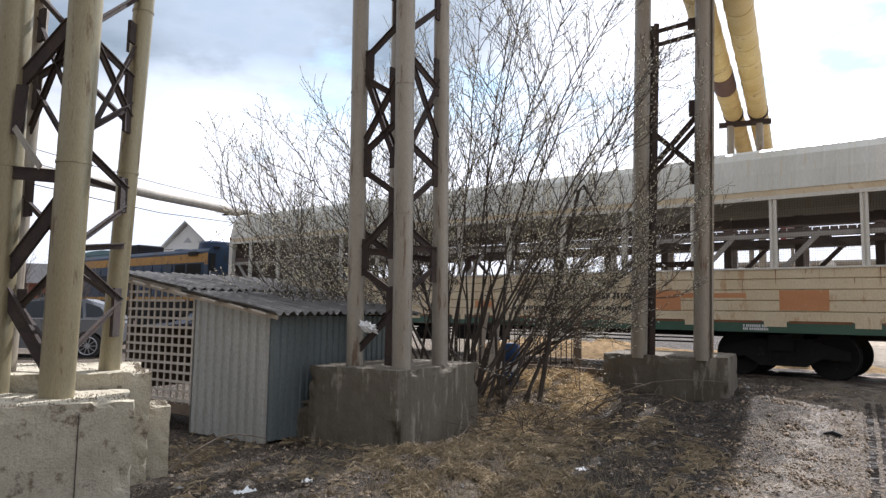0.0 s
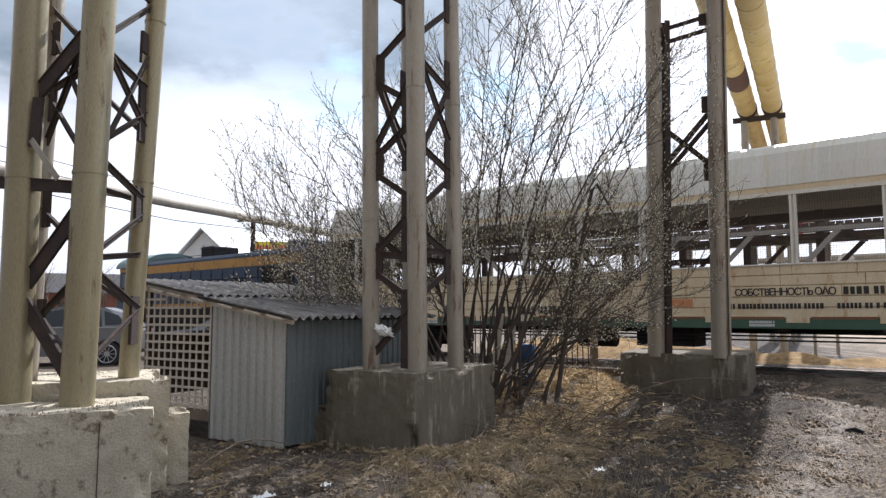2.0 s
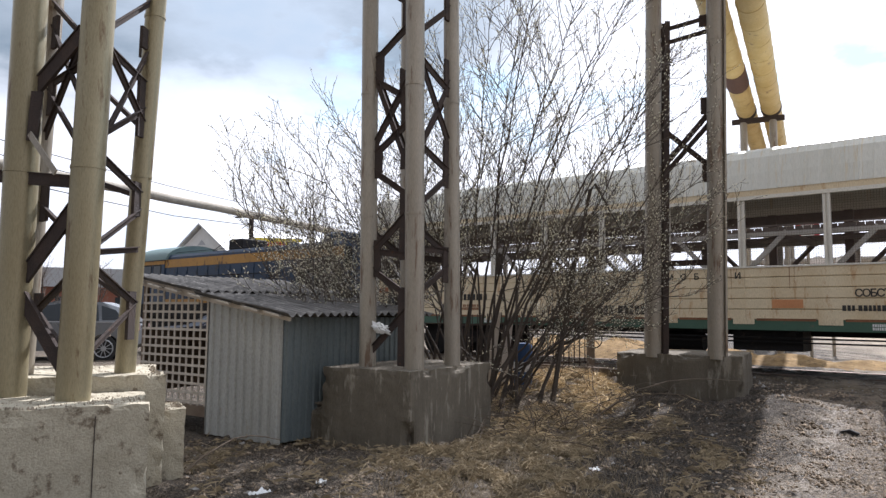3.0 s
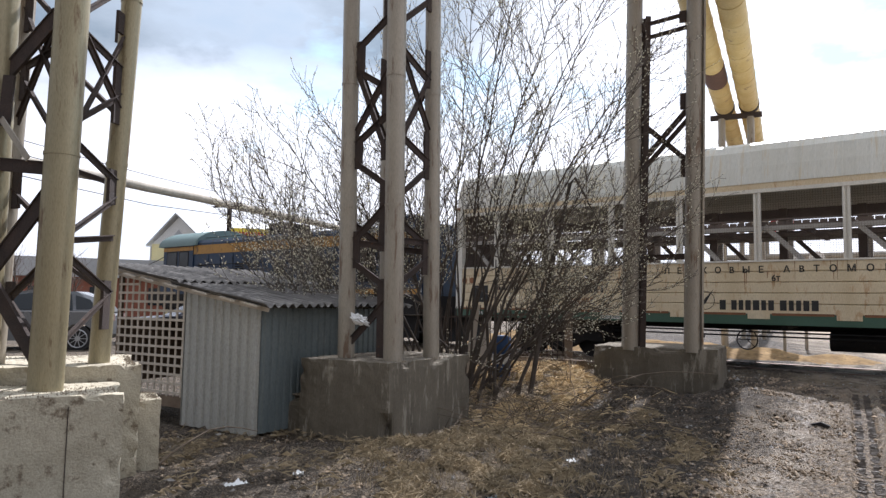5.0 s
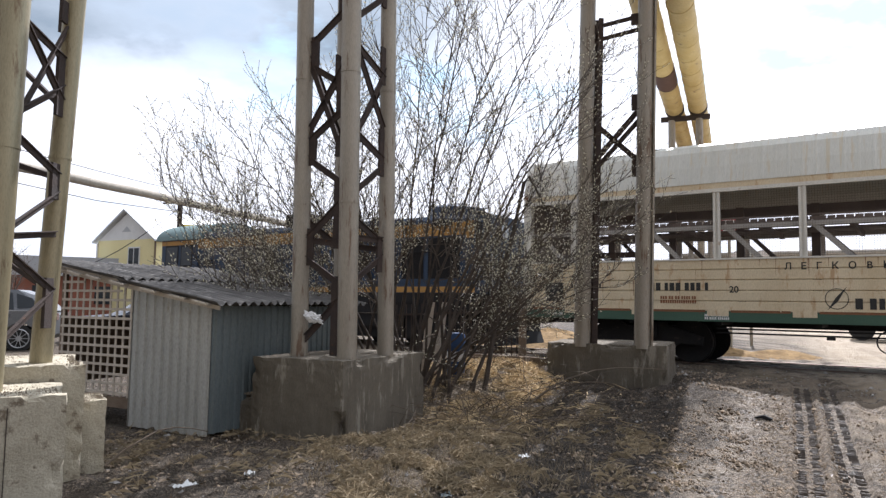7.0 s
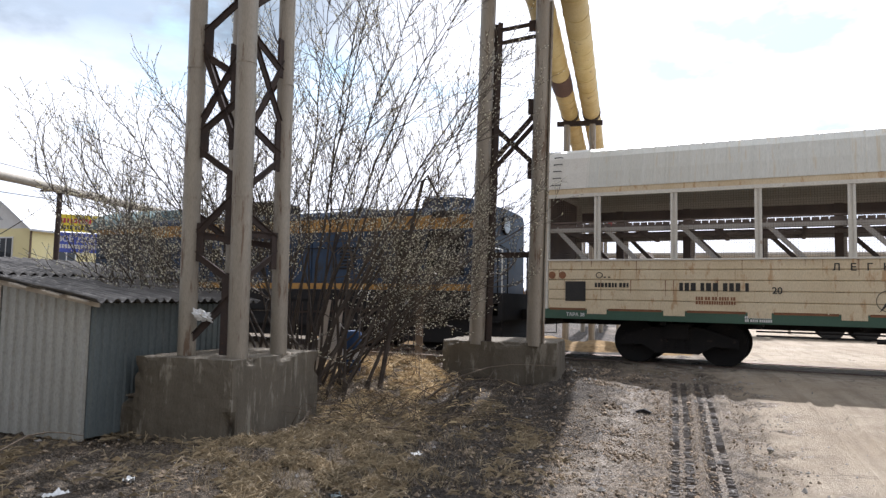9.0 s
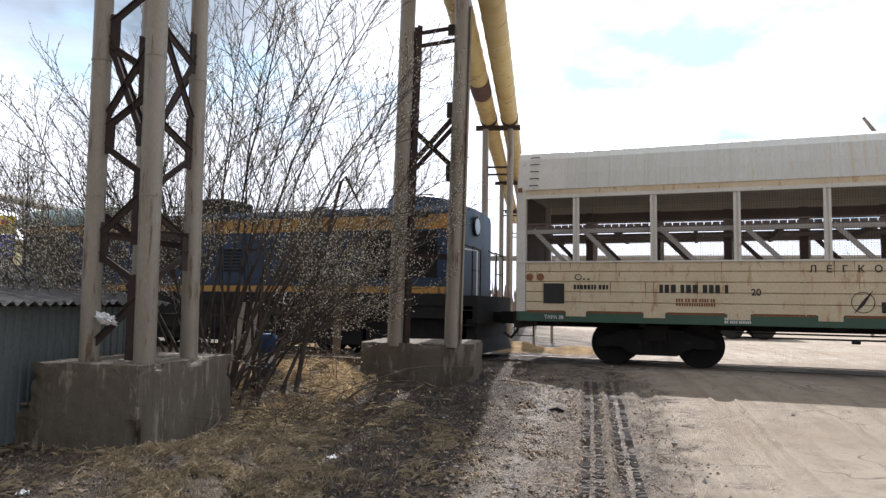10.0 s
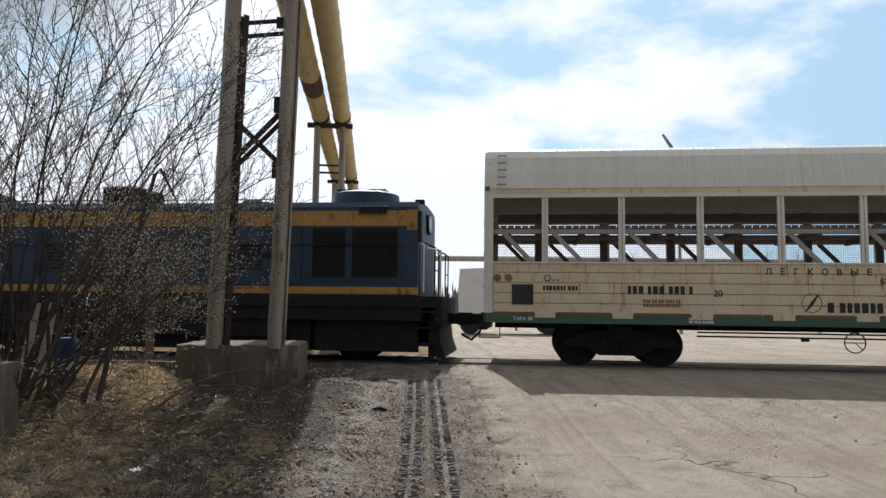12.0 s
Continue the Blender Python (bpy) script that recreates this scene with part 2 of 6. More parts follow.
# ---- mesh helpers ----
class Mesh:
    """Collects vertices and faces for one mesh object."""
    def __init__(self):
        self.v, self.f = [], []
    def box(self, x0, x1, y0, y1, z0, z1):
        k = len(self.v)
        self.v += [(x, y, z) for z in (z0, z1) for x, y in ((x0, y0), (x1, y0), (x1, y1), (x0, y1))]
        self.f += [tuple(k + i for i in q) for q in ((3, 2, 1, 0), (4, 5, 6, 7), (0, 1, 5, 4), (1, 2, 6, 5), (2, 3, 7, 6), (3, 0, 4, 7))]
        return self
    def chamfer(self, x0, x1, y0, y1, z0, z1, c):
        """A box with bevelled upright edges and a bevelled top."""
        k = len(self.v)
        def ring(i, z):
            return [(x0 + i + c, y0 + i, z), (x1 - i - c, y0 + i, z), (x1 - i, y0 + i + c, z), (x1 - i, y1 - i - c, z), (x1 - i - c, y1 - i, z), (x0 + i + c, y1 - i, z), (x0 + i, y1 - i - c, z), (x0 + i, y0 + i + c, z)]
        self.v += ring(0, z0) + ring(0, z1 - c) + ring(c, z1)
        for r in (0, 8):
            self.f += [(k + r + i, k + r + (i + 1) % 8, k + r + 8 + (i + 1) % 8, k + r + 8 + i) for i in range(8)]
        self.f += [tuple(k + 16 + i for i in range(8)), tuple(k + i for i in reversed(range(8)))]
        return self
    def tube(self, a, b, r0, r1=None, n=10, caps=True):
        r1 = r0 if r1 is None else r1
        a, b = Vector(a), Vector(b)
        d = (b - a).normalized()
        s = d.orthogonal().normalized()
        t = d.cross(s)
        k = len(self.v)
        for p, r in ((a, r0), (b, r1)):
            self.v += [tuple(p + (s * math.cos(2 * math.pi * i / n) + t * math.sin(2 * math.pi * i / n)) * r) for i in range(n)]
        self.f += [(k + i, k + (i + 1) % n, k + n + (i + 1) % n, k + n + i) for i in range(n)]
        if caps:
            self.f += [tuple(k + i for i in reversed(range(n))), tuple(k + n + i for i in range(n))]
        return self
    def path(self, pts, radii, n=6):
        """A tube along points, with shared rings."""
        k = len(self.v)
        pts = [Vector(p) for p in pts]
        d0 = (pts[1] - pts[0]).normalized()
        s = d0.orthogonal().normalized()
        for j, p in enumerate(pts):
            d = (pts[min(j + 1, len(pts) - 1)] - pts[max(j - 1, 0)]).normalized()
            s = (s - d * s.dot(d)).normalized()
            t = d.cross(s)
            r = radii[j]
            self.v += [tuple(p + (s * math.cos(2 * math.pi * i / n) + t * math.sin(2 * math.pi * i / n)) * r) for i in range(n)]
        for j in range(len(pts) - 1):
            a = k + j * n
            self.f += [(a + i, a + (i + 1) % n, a + n + (i + 1) % n, a + n + i) for i in range(n)]
        self.f += [tuple(k + i for i in reversed(range(n))), tuple(k + (len(pts) - 1) * n + i for i in range(n))]
        return self
    def bar(self, a, b, w, h, up=(0, 0, 1)):
        """A flat bar from a to b, w wide sideways, h along up."""
        a, b = Vector(a), Vector(b)
        d = (b - a).normalized()
        s = d.cross(Vector(up))
        s = s.normalized() if s.length > 1e-4 else d.orthogonal().normalized()
        t = s.cross(d)
        k = len(self.v)
        for p in (a, b):
            self.v += [tuple(p + s * (i * w / 2) + t * (j * h / 2)) for i, j in ((-1, -1), (1, -1), (1, 1), (-1, 1))]
        self.f += [tuple(k + i for i in q) for q in ((0, 1, 5, 4), (1, 2, 6, 5), (2, 3, 7, 6), (3, 0, 4, 7), (3, 2, 1, 0), (4, 5, 6, 7))]
        return self
    def slab(self, outline, y0, y1):
        """An outline in x and z drawn out from y0 to y1."""
        k, n = len(self.v), len(outline)
        self.v += [(x, y0, z) for x, z in outline] + [(x, y1, z) for x, z in outline]
        self.f += [(k + i, k + (i + 1) % n, k + n + (i + 1) % n, k + n + i) for i in range(n)]
        self.f += [tuple(k + i for i in reversed(range(n))), tuple(k + n + i for i in range(n))]
        return self
    def prism(self, outline, x0, x1):
        """An outline in y and z drawn out from x0 to x1."""
        k, n = len(self.v), len(outline)
        self.v += [(x0, y, z) for y, z in outline] + [(x1, y, z) for y, z in outline]
        self.f += [(k + i, k + (i + 1) % n, k + n + (i + 1) % n, k + n + i) for i in range(n)]
        self.f += [tuple(k + i for i in reversed(range(n))), tuple(k + n + i for i in range(n))]
        return self
    def data(self, name, mat, smooth=False):
        me = bpy.data.meshes.new(name)
        me.from_pydata(self.v, [], self.f)
        me.materials.append(mat)
        bm = bmesh.new()
        bm.from_mesh(me)
        if len(bm.faces) < 20000:
            bmesh.ops.recalc_face_normals(bm, faces=bm.faces)
            bm.to_mesh(me)
        bm.free()
        if smooth:
            me.shade_smooth()
            me.set_sharp_from_angle(angle=radians(42))
        return me
    def put(self, name, mat, parent=None, label="", smooth=False, at=None):
        ob = new(name, self.data(name, mat, smooth))
        ob.parent = parent
        if at is not None:
            ob.matrix_basis = at
        if label:
            ob["label"] = label
        return ob

def thing(name, label, category, m=None, group="", kind=""):
    e = tagged(new(name), label, category, group, kind)
    if m is not None:
        e.matrix_basis = m
    return e

def word(text, size, mat, parent, m, label="", fit=0.0):
    """Painted lettering as a thin mesh: x along the text, y up, in the plane of m."""
    c = bpy.data.curves.new("lettering", "FONT")
    # the built-in Cyrillic letter fills badly: its Latin twin has the same shape
    text = text.replace("\u0412", "B")
    c.body, c.size, c.extrude, c.offset = text, size, 0.002, 0.019 * size
    o = bpy.data.objects.new("lettering", c)
    scene.collection.objects.link(o)
    def width():
        bpy.context.view_layer.update()
        return o.dimensions.x
    if fit:
        w1 = width()
        c.space_character = 2.0
        w2 = width()
        c.space_character = max(0.6, 1.0 + (fit - w1) / max(1e-6, w2 - w1))
        bpy.context.view_layer.update()
    me = bpy.data.meshes.new_from_object(o.evaluated_get(bpy.context.evaluated_depsgraph_get()))
    bpy.data.objects.remove(o)
    me.materials.clear()
    me.materials.append(mat)
    # each letter is a part of its own
    bm = bmesh.new()
    bm.from_mesh(me)
    todo, islands = set(bm.faces), []
    while todo:
        stack = [todo.pop()]
        isl = set(stack)
        while stack:
            for e in stack.pop().edges:
                for g in e.link_faces:
                    if g in todo:
                        todo.discard(g)
                        isl.add(g)
                        stack.append(g)
        xs = [v.co.x for g in isl for v in g.verts]
        islands.append([min(xs), max(xs), isl])
    islands.sort(key=lambda a: a[0])
    letters = []
    for lo, hi, isl in islands:
        if letters and lo < letters[-1][1] - 0.3 * (hi - lo):
            letters[-1][1] = max(hi, letters[-1][1])
            letters[-1][2] |= isl
        else:
            letters.append([lo, hi, set(isl)])
    for lo, hi, isl in letters:
        part = Mesh()
        idx = {}
        for g in isl:
            for v in g.verts:
                if v.index not in idx:
                    idx[v.index] = len(part.v)
                    part.v.append(tuple(v.co))
            part.f.append(tuple(idx[v.index] for v in g.verts))
        part.put("letter", mat, parent, label, at=m)
    bm.free()

def smooth01(x, a, b):
    t = min(1.0, max(0.0, (x - a) / (b - a)))
    return t * t * (3 - 2 * t)

# ---- ground, road and track ----
PHI, DC, RAIL = 39.475, 17.1, 0.365
NX, NY = math.sin(radians(PHI)), math.cos(radians(PHI))
RUT_A, RUT_D = Vector((3.43, 5.05)), Vector((0.515, 0.857))

def rut_frame(x, y):
    p = Vector((x, y)) - RUT_A
    s = p.dot(RUT_D)
    bow = 0.0018 * (s - 3) ** 2
    return s, p.dot(Vector((0.857, -0.515))) + bow

def ground_z(x, y):
    n = NX * x + NY * y
    b = 0.34 * smooth01(n, 7.5, 13.3)
    a = 0.22 * smooth01(math.hypot(x, y), 10, 20)
    z = b + a * (1 - b / 0.34)
    z += 0.32 * math.exp(-((x - 1.5) ** 2 / 4.0 + (y - 12.3) ** 2 / 2.6)) * (1 - smooth01(n, 12.3, 14.6))
    z += 0.20 * math.exp(-((x - 4.75) ** 2 / 0.5 + (y - 10.25) ** 2 / 0.55))
    z += 0.10 * math.exp(-((x - 0.6) ** 2 + (y - 7.6) ** 2) / 1.6)
    return z

def axis(lo, hi, step, a0, a1, fine, far):
    """Grid lines: fine between a0 and a1, then step out to lo and hi, then ever wider to the horizon."""
    xs = list(np.arange(lo, a0, step)) + list(np.arange(a0, a1, fine)) + list(np.arange(a1, hi + 1e-6, step))
    g, a, b = step, xs[0], xs[-1]
    left, right = [], []
    while b < far:
        g *= 1.28
        a, b = a - g, b + g
        left.append(a)
        right.append(b)
    return left[::-1] + xs + right

def build_ground():
    xs, ys = axis(-5, 11.5, 0.06, 2.7, 7.6, 0.034, 900), axis(2.6, 16.6, 0.06, 4.6, 10.6, 0.034, 900)
    nx, ny = len(xs), len(ys)
    vs, hay, road, wet, painted_shade = [], [], [], [], []
    for y in ys:
        for x in xs:
            s, q = rut_frame(x, y)
            near = -6 < x < 13 and 1.5 < y < 17.5
            z = ground_z(x, y)
            # strip of the overhead pipes' shadow, put into the soil colour
            dark = smooth01(x - (1.05 + 0.25 * (y - 6.7)), -0.25, 0.4)
            r = smooth01(q + 0.35 * noise.noise((x * 2, y * 2, 7.0)), 0.35, 1.0)
            n1 = noise.noise((x * 0.7, y * 0.7, 3.0))
            h = 1.0 - smooth01(q + 0.5 * n1, -2.4, -1.1)
            h *= 1 - 0.75 * smooth01(NX * x + NY * y, 13.0, 14.8)
            h = max(0.0, min(1.0, h * (0.02 + 0.70 * smooth01(x, -0.8, 1.2) + 1.1 * noise.noise((x * 0.9, y * 0.9, 9.0)))))
            h *= 1 - 0.9 * dark
            r = max(r, 0.55 * smooth01(q + 0.5 * n1, -1.7, -0.9) * smooth01(noise.noise((x * 3, y * 3, 8.0)), -0.35, 0.25))
            w = math.exp(-((q + 0.25) / (0.75 if q < -0.25 else 0.5)) ** 2) * smooth01(11.8 - y, 0, 2.5)
            clot = smooth01(noise.noise((x * 2.3, y * 2.3, 17.0)) + 0.5 * noise.noise((x * 6, y * 6, 3.0)), 0.08, 0.3) * smooth01(q, 0.3, 0.5) * (1 - smooth01(q, 0.9, 1.5)) * smooth01(12 - y, 0, 2)
            w = max(w, 0.85 * clot)
            # dry grass along the far side of the rails, where no wheels go
            dry = smooth01(NX * x + NY * y + 0.6 * n1, 13.0, 14.0) * (1 - smooth01(x + 1.2 * n1, 6.3, 8.2)) * (1 - smooth01(y, 30, 40))
            r *= 1 - 0.95 * dry
            h = max(h, dry * min(1.0, max(0.25, 0.7 + 1.2 * noise.noise((x * 1.3, y * 1.3, 21.0)))))
            if near:
                rough = (1 - 0.9 * r) * (1 - 0.7 * math.exp(-(q / 0.45) ** 2))
                z += rough * (0.050 * noise.noise((x * 2.1, y * 2.1, 0)) + 0.040 * noise.noise((x * 5, y * 5, 1)) + 0.032 * noise.noise((x * 11, y * 11, 5)) + 0.020 * noise.noise((x * 18, y * 18, 8)))
                for c, dep in ((-0.20, 0.04), (0.16, 0.04), (0.62, 0.03), (1.75, 0.03)):
                    d = abs(q - c)
                    if d < 0.2 and s > -4 and y < 12:
                        z += -dep * (1 - smooth01(d, 0.10, 0.17)) + (0.016 + 0.022 * noise.noise((x * 5, y * 5, 11.0))) * math.exp(-((d - 0.17) / 0.04) ** 2)
            vs.append((x, y, z))
            hay.append(h)
            road.append(r)
            wet.append(w)
            painted_shade.append(dark * (1 - smooth01(q + 0.4 * n1, -1.3, -0.5)) * smooth01(noise.noise((x * 4, y * 4, 30.0)), -0.45, 0.0))
    fs = [(j * nx + i, j * nx + i + 1, (j + 1) * nx + i + 1, (j + 1) * nx + i) for j in range(ny - 1) for i in range(nx - 1)]
    me = bpy.data.meshes.new("ground")
    me.from_pydata(vs, [], fs)
    for nm, vals in (("hay", hay), ("road", road), ("wet", wet), ("painted_shade", painted_shade)):
        at = me.attributes.new(nm, "FLOAT", "POINT")
        at.data.foreach_set("value", np.array(vals, dtype=np.float32))
    me.shade_smooth()
    m = bpy.data.materials.new("yard_ground")
    m.use_nodes = True
    n, l = m.node_tree.nodes, m.node_tree.links
    p = n["Principled BSDF"]
    co = n.new("ShaderNodeTexCoord")
    def nz(s, d=8, r=0.65):
        t = n.new("ShaderNodeTexNoise")
        t.inputs["Scale"].default_value, t.inputs["Detail"].default_value, t.inputs["Roughness"].default_value = s, d, r
        l.new(co.outputs["Object"], t.inputs["Vector"])
        return t.outputs["Fac"]
    def rng(src, lo, hi, o0=0.0, o1=1.0):
        t = n.new("ShaderNodeMapRange")
        for i, val in enumerate((lo, hi, o0, o1)):
            t.inputs[i + 1].default_value = val
        l.new(src, t.inputs[0])
        return t.outputs[0]
    def mx(f, c0, c1):
        t = n.new("ShaderNodeMix")
        t.data_type = "RGBA"
        l.new(f, t.inputs[0])
        for i, c in ((6, c0), (7, c1)):
            if isinstance(c, tuple):
                t.inputs[i].default_value = (*c, 1)
            else:
                l.new(c, t.inputs[i])
        return t.outputs[2]
    def attr(nm):
        t = n.new("ShaderNodeAttribute")
        t.attribute_name = nm
        return t.outputs["Fac"]
    def times(a, b):
        t = n.new("ShaderNodeMath")
        t.operation = "MULTIPLY"
        l.new(a, t.inputs[0])
        l.new(b, t.inputs[1])
        return t.outputs[0]
    broad, mid, fine, grit, lump = nz(0.35), nz(2.2), nz(13), nz(60, 4, 0.75), nz(26, 5, 0.7)
    soil = mx(rng(mid, 0.35, 0.65), (0.026, 0.019, 0.013), (0.080, 0.060, 0.042))
    soil = mx(rng(lump, 0.48, 0.62, 0, 0.75), soil, (0.19, 0.147, 0.10))
    soil = mx(rng(grit, 0.52, 0.70), soil, (0.40, 0.325, 0.235))
    straw = mx(rng(fine, 0.35, 0.65), (0.14, 0.105, 0.065), (0.27, 0.21, 0.13))
    c = mx(times(attr("hay"), rng(fine, 0.3, 0.6, 0.35, 1.0)), soil, straw)
    # the road is worn in streaks along the wheel tracks
    comb = n.new("ShaderNodeCombineXYZ")
    for i, (ax, ay, k) in enumerate(((0.515, 0.857, 0.22), (0.857, -0.515, 2.6))):
        dp = n.new("ShaderNodeVectorMath")
        dp.operation = "DOT_PRODUCT"
        dp.inputs[1].default_value = (ax * k, ay * k, 0)
        l.new(co.outputs["Object"], dp.inputs[0])
        l.new(dp.outputs["Value"], comb.inputs[i])
    st = n.new("ShaderNodeTexNoise")
    st.inputs["Scale"].default_value, st.inputs["Detail"].default_value, st.inputs["Roughness"].default_value = 1.0, 7, 0.62
    l.new(comb.outputs[0], st.inputs["Vector"])
    sand = mx(rng(broad, 0.38, 0.62), (0.41, 0.325, 0.225), (0.52, 0.435, 0.325))
    sand = mx(rng(st.outputs["Fac"], 0.50, 0.66, 0, 0.75), sand, (0.29, 0.228, 0.16))
    sand = mx(rng(mid, 0.5, 0.66, 0, 0.8), sand, (0.34, 0.268, 0.19))
    sand = mx(rng(lump, 0.58, 0.66, 0, 0.5), sand, (0.16, 0.125, 0.09))
    sand = mx(rng(grit, 0.52, 0.8, 0, 0.6), sand, (0.20, 0.17, 0.14))
    # hard standing: pale slabs with dark cracks
    vor = n.new("ShaderNodeTexVoronoi")
    vor.feature = "DISTANCE_TO_EDGE"
    vor.inputs["Scale"].default_value = 0.453
    warp = n.new("ShaderNodeVectorMath")
    warp.operation = "ADD"
    nw = n.new("ShaderNodeTexNoise")
    nw.inputs["Scale"].default_value = 1.3
    l.new(co.outputs["Object"], nw.inputs["Vector"])
    l.new(co.outputs["Object"], warp.inputs[0])
    l.new(nw.outputs["Color"], warp.inputs[1])
    l.new(warp.outputs[0], vor.inputs["Vector"])
    crack = rng(vor.outputs["Distance"], 0.002, 0.010, 1.0, 0.0)
    sand = mx(times(crack, rng(broad, 0.47, 0.57)), sand, (0.10, 0.085, 0.065))
    # shadow painted in: soil goes near black along the strip
    c = mx(times(attr("painted_shade"), rng(lump, 0.3, 0.62, 1.0, 0.45)), c, (0.028, 0.021, 0.015))
    c = mx(attr("road"), c, sand)
    mud = mx(rng(lump, 0.42, 0.6), (0.055, 0.041, 0.028), (0.36, 0.282, 0.20))
    c = mx(times(attr("wet"), rng(mid, 0.34, 0.52, 0.45, 1.0)), c, mud)
    l.new(c, p.inputs["Base Color"])
    damp = times(attr("wet"), rng(fine, 0.46, 0.54))
    p.inputs["Specular IOR Level"].default_value = 0.45
    l.new(rng(damp, 0.1, 0.7, 0.93, 0.22), p.inputs["Roughness"])
    bp = n.new("ShaderNodeBump")
    bp.inputs["Strength"].default_value, bp.inputs["Distance"].default_value = 1.0, 0.06
    ad = n.new("ShaderNodeMath")
    ad.operation = "ADD"
    l.new(lump, ad.inputs[0])
    l.new(grit, ad.inputs[1])
    l.new(ad.outputs[0], bp.inputs["Height"])
    l.new(bp.outputs[0], p.inputs["Normal"])
    me.materials.append(m)
    tagged(new("ground", me), "muddy yard with dry grass, wheel ruts and a pale dusty road", "ground", kind="structure")

build_ground()

def build_tyre_tracks():
    """Ribs of mud pressed up by tyre treads along the ruts."""
    m, rnd = Mesh(), random.Random(31)
    side = Vector((0.857, -0.515))
    for c, half in ((-0.20, 0.115), (0.16, 0.115)):
        s = -1.5
        while s < 6.8:
            s += rnd.uniform(0.034, 0.044)
            if noise.noise((s * 0.9, c * 7, 0.0)) < -0.42:
                continue
            for sgn in (-1, 1):
                if rnd.random() < 0.10:
                    continue
                # a smooth rib is left between the two rows of lugs
                off = c + sgn * half * 0.62 - 0.0018 * (s - 3) ** 2 + rnd.gauss(0, 0.006)
                p = RUT_A + RUT_D * s + side * off
                z = ground_z(p.x, p.y) - 0.034
                hw, lift = half * rnd.uniform(0.26, 0.42), rnd.uniform(0.005, 0.013)
                u = (side + RUT_D * rnd.gauss(0.06, 0.05) * sgn).normalized() * hw
                f = RUT_D * rnd.uniform(0.006, 0.010)
                k = len(m.v)
                for e in (-1, 1):
                    q = p + u * e
                    m.v += [(q.x - f.x, q.y - f.y, z - 0.02), (q.x + f.x, q.y + f.y, z - 0.02), (q.x + f.x * 0.3, q.y + f.y * 0.3, z + lift * rnd.uniform(0.6, 1)), (q.x - f.x * 0.3, q.y - f.y * 0.3, z + lift * rnd.uniform(0.6, 1))]
                m.f += [(k, k + 3, k + 7, k + 4), (k + 3, k + 2, k + 6, k + 7), (k + 2, k + 1, k + 5, k + 6), (k, k + 1, k + 2, k + 3), (k + 4, k + 7, k + 6, k + 5)]
    tagged(m.put("tyre_tracks", M_MUD), "ribbed tyre tracks pressed into wet mud", "tyre tracks", kind="stuff")
build_tyre_tracks()

def rail_pose(s, z=RAIL):
    return pose(NX * DC - NY * s, NY * DC + NX * s, z, 0, 0, -PHI)

def build_track():
    prof = [(-0.07, -0.16), (0.07, -0.16), (0.07, -0.14), (0.012, -0.12), (0.012, -0.045), (0.036, -0.03), (0.036, -0.004), (0.028, 0), (-0.028, 0), (-0.036, -0.004), (-0.036, -0.03), (-0.012, -0.045), (-0.012, -0.12), (-0.07, -0.14)]
    for side in (-0.797, 0.797):
        r = Mesh().prism([(side + y, z) for y, z in prof], -70, 60).put("rail", M_RAIL, None, at=rail_pose(0))
        tagged(r, "worn steel rail sunk into the dusty crossing", "rail", "rails of the track", "structure")
build_track()

